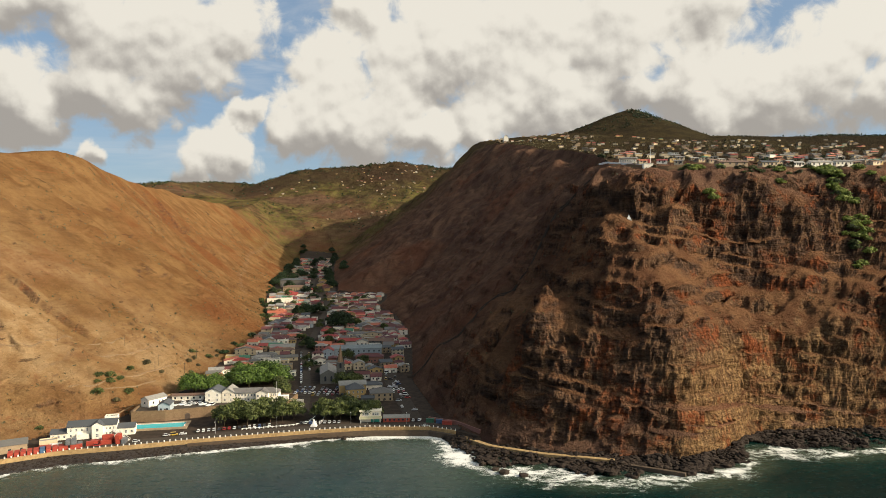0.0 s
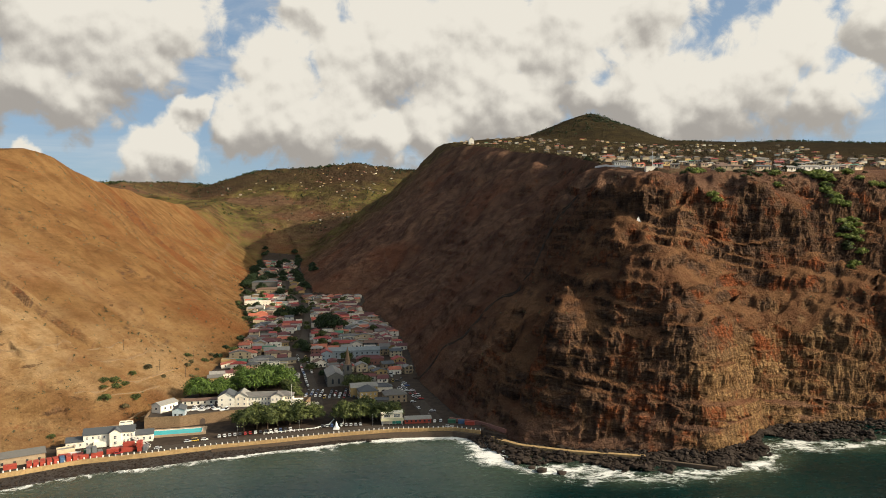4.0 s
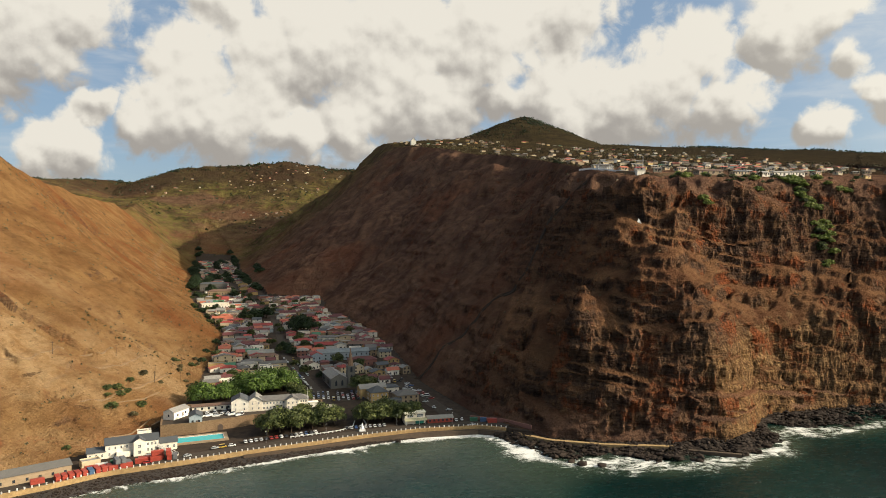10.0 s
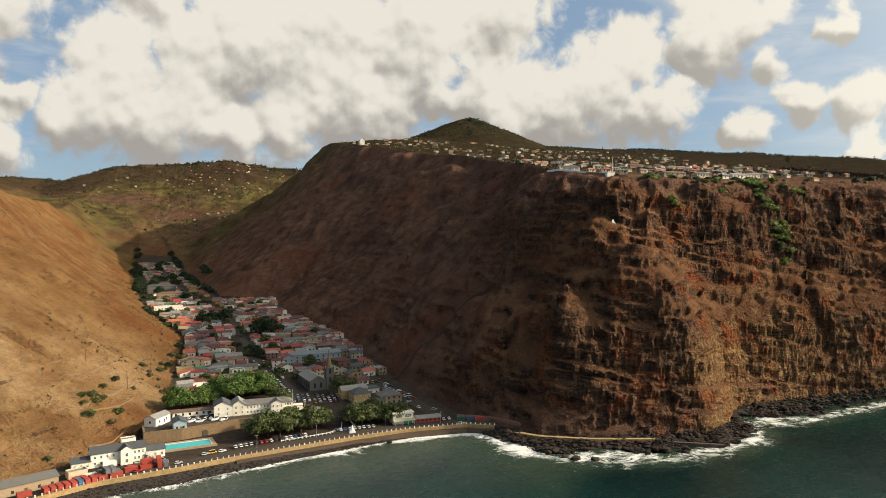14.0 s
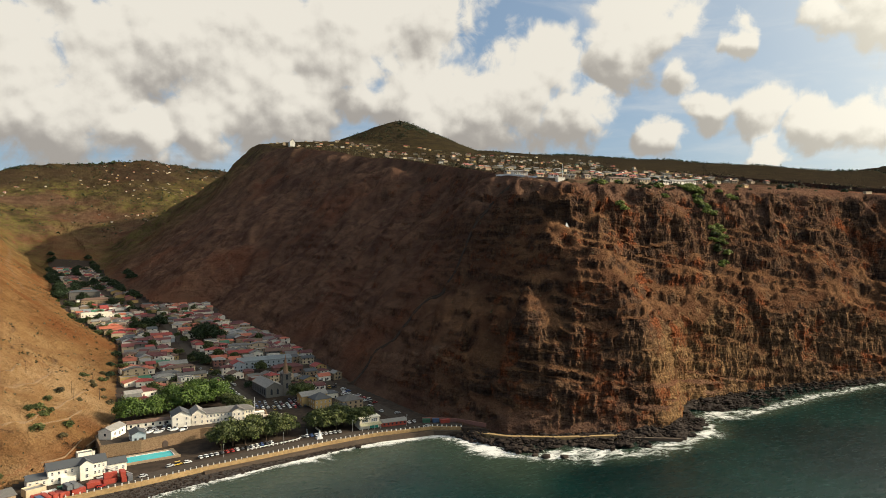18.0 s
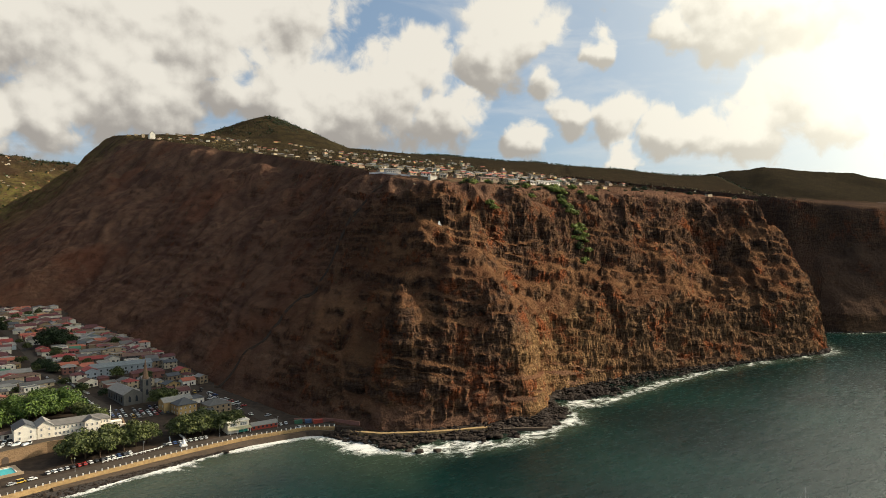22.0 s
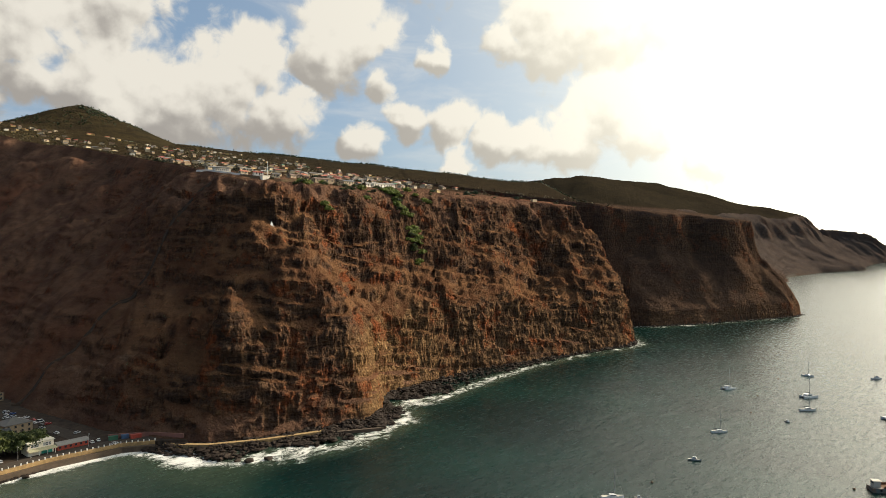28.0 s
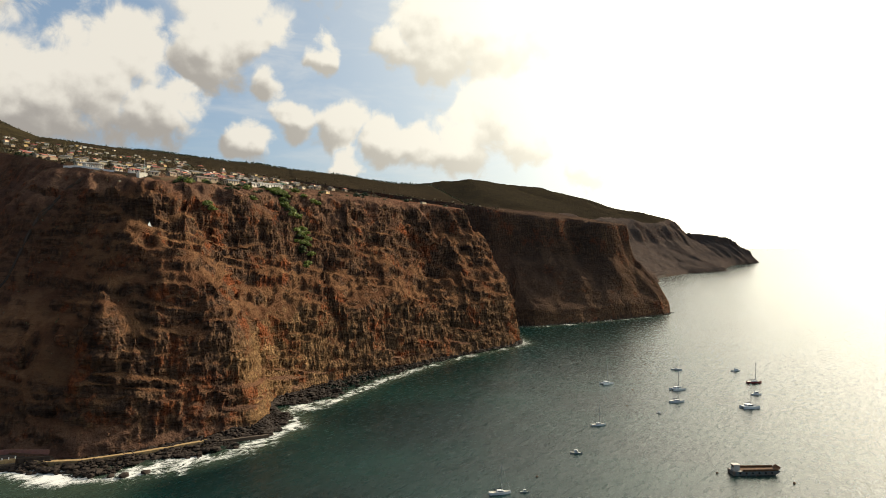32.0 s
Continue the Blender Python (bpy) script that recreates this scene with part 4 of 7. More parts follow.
POST = Geo().box(-0.24, 0.24, -0.24, 0.24, 0, 0.95).box(-0.30, 0.30, -0.30, 0.30, 0.95, 1.08).mesh("post", WHITE_PAINT)
for px, py in resample(CURB, 3.1):
    part("post", POST, rail, "", pose(px, py, 4.9))
PATH_EDGE = [(10, 417), (27, 396), (55, 381), (92, 369)]
tagged(new("shore_path", band(PATH_EDGE, -1.6, 1.6, -2.0, 3.3, 4.0).mesh("shore_path", WALL_TAN)), "pale concrete path on the rocks under the cliff", "path", kind="structure")
tagged(new("jetty", band([(92, 369), (112, 358), (124, 351)], -1.2, 1.2, -2.0, 1.9, 4.0).mesh("jetty", WET_WALL)), "low broken concrete jetty among black rocks", "jetty", kind="structure")
inner_rail = thing("gate_fence", pose(0, 0, 0), "white railing along the inner edge of the seafront road", "fence")
for px, py in resample([(-126, 427), (-108, 432), (-96, 436), (-88, 444), (-86, 456)], 2.6):
    part("post", POST, inner_rail, "", pose(px, py, 4.6))
part("rail", band([(-126, 427), (-108, 432), (-96, 436), (-88, 444), (-86, 456)], -0.12, 0.12, 5.2, 5.5, 3.0).mesh("rail", WHITE_PAINT), inner_rail)
part("rail", band([(-80, 440), (-79, 448), (-80, 458)], -0.15, 0.15, 4.6, 6.0, 3.0).mesh("rail", WHITE_PAINT), inner_rail)


def boulder_mesh(seed):
    rng = random.Random(seed)
    bm = bmesh.new()
    bmesh.ops.create_icosphere(bm, subdivisions=1, radius=1.0)
    for v in bm.verts:
        v.co *= rng.uniform(0.65, 1.15)
        v.co.z *= 0.72
    out = ([tuple(v.co) for v in bm.verts], [tuple(v.index for v in f.verts) for f in bm.faces])
    bm.free()
    return out


BOULDERS = [boulder_mesh(k) for k in range(6)]


def scatter_rocks(name, spots, label, mat, category="rocks"):
    """spots: x, y, z, size."""
    rng = random.Random(5)
    vs, fs = [], []
    for x, y, z, size in spots:
        v, f = rng.choice(BOULDERS)
        a, k = rng.uniform(0, 6.28), len(vs)
        c, s_ = math.cos(a) * size, math.sin(a) * size
        ex = rng.uniform(0.8, 1.3)
        vs += [(x + (p[0] * c - p[1] * s_) * ex, y + p[0] * s_ + p[1] * c, z + p[2] * size) for p in v]
        fs += [tuple(i + k for i in q) for q in f]
    me = bpy.data.meshes.new(name)
    me.from_pydata(vs, [], fs)
    me.materials.append(mat)
    tagged(new(name, me), label, category, kind="stuff")


SHINGLE = plain("black_shingle", (0.016, 0.013, 0.011), 0.6, 0.5, 1.2, 1.0, second=(0.040, 0.031, 0.024))
mid = resample(SEA_WALL[:9], 4.0)
width = np.interp([p[0] for p in mid], [-330, -240, -170, -120, -70, -40], [17, 17, 15, 11, 6, 3])
top, low = offset_line(mid, -0.8), [(p[0] + (q[0] - p[0]) * k, p[1] + (q[1] - p[1]) * k) for p, q, k in zip(mid, offset_line(mid, -1.0), width)]
g = Geo()
for i in range(len(mid) - 1):
    g.face([(*low[i], -1.2), (*low[i + 1], -1.2), (*top[i + 1], 2.6), (*top[i], 2.6)])
tagged(new("beach", g.mesh("beach", SHINGLE)), "steep beach of black shingle below the sea wall", "beach", kind="structure")
rng = random.Random(11)
spots = []
for px, py in resample(SEA_WALL[:9], 0.30):
    wide = np.interp(px, [-330, -240, -170, -120, -70, -40], [15, 15, 13, 9, 5, 2])
    for k in range(4):
        d = rng.uniform(1.0, 1.2 + wide)
        spots.append((px + d * 0.40 + rng.uniform(-1, 1), py - d * 0.90, 2.5 - 3.6 * d / (wide + 2) + rng.uniform(-0.2, 0.1), rng.uniform(0.42, 0.85) * (1.6 if rng.random() < 0.1 else 1.0)))
scatter_rocks("beach_boulders", spots, "dark wet boulders heaped against the sea wall", DARK_ROCK)
spots = []
for i in range(7200):
    k = rng.random() ** 0.8
    px = rng.uniform(0, 250) if i < 5600 else rng.uniform(250, 640)
    foot = np.interp(px, [0, 28, 56, 100, 135, 160, 191, 300, 445, 560, 600, 640], [428, 402, 388, 378, 375, 389, 422, 437, 424, 410, 415, 455])
    rim = np.interp(px, [0, 9, 20, 50, 60, 73, 98, 108, 126, 150, 168, 174, 182, 200, 222, 297, 387, 463, 575, 640], [424, 388, 363, 364, 368, 345, 347, 361, 350, 358, 374, 398, 410, 396, 390, 408, 416, 417, 401, 452])
    gap = 0.5 + 0.5 * math.sin(px / 7.0) * math.sin(px / 3.1 + 1)
    py = foot - (foot - rim) * k * (0.72 + 0.32 * gap) + 1.5
    size = rng.uniform(0.45, 1.25) * (2.2 if rng.random() < 0.10 else 1.0)
    lump = 1.3 * math.sin(px / 5.3 + py / 9.0) * math.sin(py / 4.1 - px / 13.0)
    spots.append((px, py, max(-0.5, 2.9 * (1 - k) + lump * (0.4 + k)) + rng.uniform(-0.5, 0.4), size))
scatter_rocks("shore_rocks", spots, "black basalt rocks at the foot of the cliff in the surf", DARK_ROCK)
spots = [(px, np.interp(px, [700, 756, 834, 940, 1022, 1068, 1110], [530, 474, 432, 391, 362, 361, 398]) - rng.uniform(-2, 6), rng.uniform(-0.5, 0.8), rng.uniform(0.8, 2.6)) for px in (rng.uniform(700, 1110) for _ in range(260))]
scatter_rocks("headland_rocks", spots, "dark fallen rocks under the far headland", DARK_ROCK)
for bx, by, size in ((-62, 421, 2.2), (31, 358, 3.4), (41, 353, 2.6), (27, 363, 2.4)):
    v, f = BOULDERS[int(abs(bx)) % 6]
    me = bpy.data.meshes.new("boulder")
    me.from_pydata([(p[0] * size, p[1] * size, p[2] * size * 0.9) for p in v], [], f)
    me.materials.append(DARK_ROCK)
    ob = tagged(new("boulder", me), "large black boulder standing in the surf", "boulder", "boulders in the surf")
    ob.location = (bx, by, 0.5)


# ---- trees ----
def leaf_material(name, dark, light):
    m, n, bsdf = material(name)
    island = n.add("ShaderNodeNewGeometry").outputs["Random Per Island"]
    p = n.position()
    c = n.mix(island, dark, light)
    c = n.mix(n.ramp(n.noise(p, 0.35, 3.0), 0.35, 0.7), c, tuple(k * 0.6 for k in dark))
    n.put(bsdf.inputs["Base Color"], c)
    bsdf.inputs["Roughness"].default_value = 0.6
    bsdf.inputs["Specular IOR Level"].default_value = 0.25
    return m


LEAF_RICH = leaf_material("rich_green_leaves", (0.042, 0.085, 0.014), (0.155, 0.225, 0.036))
LEAF_OLIVE = leaf_material("olive_green_leaves", (0.040, 0.058, 0.015), (0.140, 0.155, 0.040))
LEAF_DARK = leaf_material("dark_green_leaves", (0.014, 0.030, 0.010), (0.045, 0.072, 0.020))
LEAF_BRIGHT = leaf_material("yellow_green_leaves", (0.13, 0.17, 0.025), (0.32, 0.36, 0.070))
LEAF_DRY = leaf_material("dry_scrub_leaves", (0.070, 0.060, 0.026), (0.17, 0.135, 0.058))


def crown_mesh(name, seed, rx, ry, rz, lobes, leaves, leaf, mat, base=0.0):
    """A crown of many small leaf clumps gathered in uneven lobes round (0, 0, base)."""
    rng = np.random.RandomState(seed)
    vs, fs = [], []
    for i in range(lobes):
        d = rng.normal(size=3)
        d /= np.linalg.norm(d)
        d[2] = abs(d[2]) * 1.25 - 0.40
        k = rng.uniform(0.45, 0.95)
        centre = np.array([d[0] * rx * k, d[1] * ry * k, base + d[2] * rz * k])
        size = rng.uniform(0.22, 0.42) * min(rx, ry, rz * 1.4)
        n = int(leaves * rng.uniform(0.6, 1.3))
        u = rng.normal(size=(n, 3))
        u /= np.linalg.norm(u, axis=1, keepdims=True)
        u[:, 2] = np.where(u[:, 2] < -0.35, -u[:, 2], u[:, 2])
        q = centre + u * size * rng.uniform(0.72, 1.12, (n, 1)) * np.array([1.1, 1.1, 0.8])
        tilt = u + rng.normal(scale=0.45, size=(n, 3))
        tilt /= np.linalg.norm(tilt, axis=1, keepdims=True)
        side = np.cross(tilt, rng.normal(size=(n, 3)))
        side /= np.linalg.norm(side, axis=1, keepdims=True)
        other = np.cross(tilt, side)
        s_ = leaf * rng.uniform(0.6, 1.35, (n, 1))
        at = len(vs)
        quad = np.stack([q + side * s_, q + other * s_ * 0.75, q - side * s_, q - other * s_ * 0.75], 1).reshape(-1, 3)
        vs.extend(map(tuple, quad))
        fs.extend((at + 4 * j, at + 4 * j + 1, at + 4 * j + 2, at + 4 * j + 3) for j in range(n))
    me = bpy.data.meshes.new(name)
    me.from_pydata(vs, [], fs)
    me.materials.append(mat)
    return me


def trunk_mesh(seed, tall, girth, spread):
    rng = random.Random(seed)
    g = Geo()
    top = (rng.uniform(-0.4, 0.4), rng.uniform(-0.4, 0.4), tall)
    g.tube((0, 0, -0.8), (0, 0, tall * 0.45), girth, girth * 0.78, 8)
    g.tube((0, 0, tall * 0.45), top, girth * 0.78, girth * 0.45, 8)
    for k in range(6):
        a = k * 1.05 + rng.uniform(-0.3, 0.3)
        start = (0, 0, tall * rng.uniform(0.45, 0.8))
        g.tube(start, (math.cos(a) * spread, math.sin(a) * spread, tall + spread * rng.uniform(0.15, 0.5)), girth * 0.38, girth * 0.10, 5)
    return g.mesh("trunk", BARK, smooth_faces=True)


def tree_kind(label, seed, rx, ry, rz, trunk, mat, lobes=34, leaves=60, leaf=0.62, girth=0.5):
    ob = thing("tree", pose(0, 0, -400), label, "tree")
    part("trunk", trunk_mesh(seed, trunk, girth, rx * 0.55), ob)
    part("crown", crown_mesh("crown", seed, rx, ry, rz, lobes, leaves, leaf, mat, trunk * 0.8 + rz * 0.30), ob)
    return ob


def plant(ob, x, y, z, size=1.0, turn=0.0, group="", label=""):
    made = copy_thing(ob, pose(x, y, z, 0, 0, turn) @ Matrix.Scale(size, 4))
    return tagged(made, label, "", group)


BROAD = [tree_kind("broad rounded green tree in the town gardens", 100 + k, 12.5, 11.5, 9.0, 4.6, LEAF_RICH, 70, 120, 0.56, 0.8) for k in range(2)]
SHADE = [tree_kind("olive green shade tree beside the seafront road", 110 + k, 6.2, 5.8, 5.4, 4.0, LEAF_OLIVE, 42, 90, 0.40, 0.32) for k in range(3)]
DUSK = [tree_kind("dark dense tree among the town houses", 120 + k, 8.5, 8.5, 7.6, 3.2, LEAF_DARK, 44, 80, 0.55, 0.5) for k in range(2)]


def bush_kind(label, seed, mat, rx, rz):
    ob = thing("bush", pose(0, 0, -400), label, "bush")
    g = Geo()
    for k in range(4):
        g.tube((0, 0, -0.5), (math.cos(k * 1.6) * rx * 0.5, math.sin(k * 1.6) * rx * 0.5, rz * 0.7), 0.10, 0.04, 5)
    part("stem", g.mesh("stem", BARK), ob)
    part("foliage", crown_mesh("foliage", seed, rx, rx, rz, 22, 60, 0.30, mat, rz * 0.30), ob)
    return ob


BUSH_GREEN = bush_kind("green bush on the dry hillside", 130, LEAF_OLIVE, 3.4, 2.4)
BUSH_BRIGHT = bush_kind("bright green bush clinging to the cliff", 131, LEAF_BRIGHT, 3.2, 3.0)
BUSH_DRY = bush_kind("dry brownish bush on the slope", 132, LEAF_DRY, 2.6, 1.8)
BUSH_DARK = bush_kind("dark green bush among the houses", 133, LEAF_DARK, 3.6, 3.0)

rng = random.Random(21)
for x, y, size, k in ((-190, 521, 0.98, 0), (-176, 527, 0.85, 1), (-152, 534, 1.15, 0), (-136, 548, 1.10, 1), (-146, 560, 1.0, 0), (-164, 552, 0.95, 1)):
    plant(BROAD[k], x, y, height(x, y), size, rng.uniform(0, 360), "garden trees")
for x, y, size in ((-129, 820, 1.55), (-117, 812, 1.45), (-122, 832, 1.5), (-186, 936, 1.15), (-171, 941, 1.2), (-198, 930, 1.0), (-206, 1085, 1.0), (-135, 700, 0.75), (-132, 690, 0.7), (-141, 715, 0.7),
                   (-236, 1180, 1.1), (-286, 1270, 1.2), (-300, 1330, 1.2), (-270, 1420, 1.2), (-290, 1540, 1.3), (-272, 1590, 1.2), (-302, 1490, 1.2), (-310, 1420, 1.3), (-220, 1520, 1.2), (-230, 1590, 1.2), (-243, 1010, 0.9)):
    plant(DUSK[rng.randrange(2)], x, y, height(x, y), size, rng.uniform(0, 360), "dark town trees")
for x, y, size in ((-140, 436, 1.1), (-133, 441, 1.2), (-126, 439, 1.1), (-121, 446, 1.1), (-113, 445, 1.0), (-106, 449, 1.05), (-99, 452, 0.95), (-136, 449, 1.1), (-118, 453, 1.0),
                   (-78, 450, 0.95), (-73, 455, 1.0), (-68, 451, 1.05), (-62, 455, 0.95), (-57, 452, 1.0), (-66, 460, 1.0), (-49, 452, 1.0), (-80, 462, 0.9),
                   (-76, 528, 1.0), (-118, 505, 0.9), (-122, 518, 0.9), (-127, 530, 0.85), (-70, 538, 0.8), (-72, 612, 0.8), (-90, 640, 0.7)):
    plant(SHADE[rng.randrange(3)], x, y, height(x, y), size * rng.uniform(1.2, 1.5), rng.uniform(0, 360), "shade trees")
for x, y in ((-242, 479), (-240, 492), (-238, 470), (-240, 523), (-224, 487), (-235, 497), (-227, 618), (-215, 627), (-248, 419), (-237, 486), (-244, 485)):
    plant(BUSH_GREEN, x, y, height(x, y), rng.uniform(0.7, 1.25), rng.uniform(0, 360), "hillside bushes")
for x, y in ((-225, 471), (-235, 542), (-212, 591), (-223, 540), (-210, 570), (-218, 585), (-206, 560), (-221, 605), (-212, 640), (-216, 655)):
    plant(BUSH_DRY, x, y, height(x, y), rng.uniform(0.8, 1.5), rng.uniform(0, 360), "dry bushes")
for i in range(64):
    y = rng.uniform(590, 1250)
    x = rng.uniform(float(np.interp(y, [575, 821, 1000, 1250], [-200, -210, -258, -310])), float(np.interp(y, [575, 859, 1000, 1150, 1180, 1250], [-60, -70, -105, -105, -195, -205])))
    plant(SHADE[rng.randrange(3)], x, y, height(x, y), rng.uniform(0.5, 0.95), rng.uniform(0, 360), "town trees")
for i in range(56):
    y = rng.uniform(1180, 2180)
    left, right = float(np.interp(y, [1180, 1430, 1700, 2000, 2200], [-304, -344, -386, -430, -450])), float(np.interp(y, [1180, 1310, 1430, 1800, 2100, 2200], [-190, -206, -234, -290, -324, -350]))
    k = rng.random()
    x = left + rng.uniform(0, 14) if k < 0.45 else (right - rng.uniform(0, 12) if k < 0.7 or y > 2080 else rng.uniform(left, right))
    plant(DUSK[rng.randrange(2)], x, y, height(x, y), rng.uniform(0.7, 1.25), rng.uniform(0, 360), "valley trees")
for i in range(70):
    y = rng.uniform(575, 2150)
    x = rng.uniform(float(np.interp(y, [575, 821, 1000, 1180, 1430, 2000, 2200], [-198, -210, -258, -302, -342, -428, -450])), float(np.interp(y, [575, 859, 1000, 1160, 1190, 1430, 2100, 2200], [-45, -60, -100, -102, -195, -236, -326, -350])))
    plant(BUSH_DARK if rng.random() < 0.7 else BUSH_GREEN, x, y, height(x, y), rng.uniform(0.8, 1.5), rng.uniform(0, 360), "town bushes")
for i in range(42):
    y = rng.uniform(640, 1500)
    x = np.interp(y, [640, 698, 821, 1000, 1180, 1500], [-206, -207, -213, -262, -306, -356]) + rng.uniform(-6, 14)
    plant(BUSH_GREEN if rng.random() < 0.6 else BUSH_DARK, x, y, height(x, y), rng.uniform(0.8, 1.7), rng.uniform(0, 360), "hillside bushes")
for x, y in ((300, 532), (299, 528), (295, 519), (291, 519), (295, 515), (299, 515), (301, 514), (296, 514), (301, 511), (308, 513), (308, 509), (312, 509), (305, 507), (312, 506), (306, 502), (309, 501), (306, 501), (304, 510), (296, 509),
             (294, 533), (299, 533), (194, 534), (197, 532), (191, 524), (201, 534), (216, 535), (191, 534), (196, 505), (198, 502), (320, 530), (328, 526), (334, 520), (348, 528), (260, 531), (253, 515), (303, 505), (310, 503), (309, 497)):
    plant(BUSH_BRIGHT, x, y, height(x, y), rng.uniform(0.85, 1.55), rng.uniform(0, 360), "cliff bushes")
for i in range(48):
    k = rng.random()
    x, y = 296 + 5 * k + rng.gauss(0, 2.6 + 2.0 * k), 533 - 40 * k + rng.gauss(0, 1.5)
    plant(BUSH_BRIGHT if rng.random() < 0.8 else BUSH_GREEN, x, y, height(x, y), rng.uniform(0.7, 1.35), rng.uniform(0, 360), "cliff bushes")
for i in range(16):
    x, y = rng.uniform(180, 300), rng.uniform(520, 540)
    plant(BUSH_GREEN, x, y, height(x, y), rng.uniform(0.5, 1.1), rng.uniform(0, 360), "cliff bushes")
for i in range(20):
    x = rng.uniform(165, 500)
    y = np.interp(x, [150, 200, 260, 310, 380, 486, 560], [545, 535, 534, 535, 545, 548, 535]) + rng.uniform(-6, 8)
    plant(BUSH_DRY if rng.random() < 0.6 else BUSH_GREEN, x, y, height(x, y), rng.uniform(0.5, 1.1), rng.uniform(0, 360), "cliff edge bushes")


def scrub(name, spots, mat, label, category):
    """Far or tiny growth: each clump a handful of leaf faces, all in one mesh."""
    gen = np.random.RandomState(3)
    vs, fs = [], []
    for x, y, z, size in spots:
        for k in range(7):
            c = np.array([x, y, z + size * 0.35]) + gen.normal(scale=0.36, size=3) * size
            a, b = gen.normal(size=3), gen.normal(size=3)
            a, b = a / np.linalg.norm(a) * size * 0.5, b / np.linalg.norm(b) * size * 0.5
            at = len(vs)
            vs += [tuple(c + a), tuple(c + b), tuple(c - a), tuple(c - b)]
            fs.append((at, at + 1, at + 2, at + 3))
    me = bpy.data.meshes.new(name)
    me.from_pydata(vs, [], fs)
    me.materials.append(mat)
    tagged(new(name, me), label, category, kind="stuff")


def folded(x, y):
    z = surface(x, y)
    return far_fold(x, y, z)


gen = np.random.RandomState(8)
fx, fy = gen.uniform(650, 1900, 1700), np.zeros(1700)
fy = np.interp(fx, [100, 404, 750, 1100, 1400, 1600, 1750, 1850, 2000], [2350, 2300, 2420, 2400, 2150, 1900, 1600, 1350, 1000]) + gen.normal(scale=45, size=1700) - 20
ax, ay, az_ = folded(fx, fy)
scrub("ridge_woods", list(zip(ax, ay, az_, gen.uniform(2.5, 6, 1700))), LEAF_DARK, "dark tree line along the ridge behind the plateau", "woods")
fx, fy = gen.uniform(-1300, 350, 2900), gen.uniform(2350, 3420, 2900)
fy[:1800] = np.interp(fx[:1800], [-1300, -1109, -1023, -668, -219, 18, 400], [2740, 2787, 3242, 3334, 3393, 3400, 3300]) + gen.normal(scale=40, size=1800)
keep = gen.uniform(size=2900) < 0.35 + 0.65 * smooth(fbm(fx / 200, fy / 200, 3, 5), 0.0, 0.3)
ax, ay, az_ = folded(fx[keep], fy[keep])
scrub("valley_head_woods", list(zip(ax, ay, az_, gen.uniform(2.5, 6, keep.sum()))), LEAF_DARK, "dark green woods on the hills at the valley head", "woods")
fx, fy = gen.uniform(420, 1000, 500), gen.uniform(2150, 2560, 500)
ax, ay, az_ = folded(fx, fy)
scrub("hilltop_scrub", list(zip(ax, ay, az_, gen.uniform(1.8, 4.2, 500))), LEAF_DARK, "dark scrub on the conical hilltop", "scrub")
fx, fy = gen.uniform(-520, -215, 2600), gen.uniform(400, 1700, 2600)
z_, side_, t_, _ = land(fx, fy)
keep = (side_ == 2) & (fbm(fx / 60, fy / 60, 3, 9) > -0.05)
scrub("hillside_scrub", list(zip(fx[keep], fy[keep], surface(fx[keep], fy[keep]), gen.uniform(0.6, 1.7, keep.sum()))), LEAF_DRY, "sparse dry scrub dotted over the ochre hillside", "scrub")
fx, fy = gen.uniform(0, 900, 3200), gen.uniform(400, 1900, 3200)
z_, side_, t_, _ = land(fx, fy)
keep = (side_ == 1) & (fbm(fx / 70, fy / 70, 3, 19) > 0.0)
scrub("headland_scrub", list(zip(fx[keep], fy[keep], surface(fx[keep], fy[keep]), gen.uniform(0.6, 1.6, keep.sum()) * np.where(t_[keep] >= 1, 2.4, 1.0))), LEAF_DRY, "dry scrub on the brown headland and plateau", "scrub")


# ---- seafront buildings ----
TERRACE_Z = 10.5
terrace = thing("terrace", pose(0, 0, 0), "tan stone terrace holding the castle yard above the pool", "terrace", kind="structure")
TERRACE = [(-204, 446), (-183, 449), (-160, 458), (-150, 462), (-108, 462), (-106, 497), (-160, 503), (-200, 500), (-208, 470)]
g = Geo()
g.face([(x, y, TERRACE_Z) for x, y in TERRACE])
part("yard", g.mesh("yard", ASPHALT), terrace)
for (x0, y0), (x1, y1) in zip(TERRACE, TERRACE[1:] + TERRACE[:1]):
    l, a = math.hypot(x1 - x0, y1 - y0), math.degrees(math.atan2(y1 - y0, x1 - x0))
    part("retaining_wall", Geo().box(0, l, 0, 0.8, 2.0, TERRACE_Z + 0.9).box(-0.1, l + 0.1, -0.15, 0.95, TERRACE_Z + 0.9, TERRACE_Z + 1.15).mesh("retaining_wall", STONE_WALL), terrace, "", pose(x0, y0, 0, 0, 0, a))
arch = Geo().prism([(-1.6, 0), (1.6, 0), (1.6, 2.4), (1.1, 3.3), (0, 3.8), (-1.1, 3.3), (-1.6, 2.4)], -0.25, 0.1)
part("arched_opening", arch.mesh("arched_opening", DOOR_PAINT), terrace, "dark arched opening in the wall", pose(-170, 454.0, 5.0, 0, 0, 18))

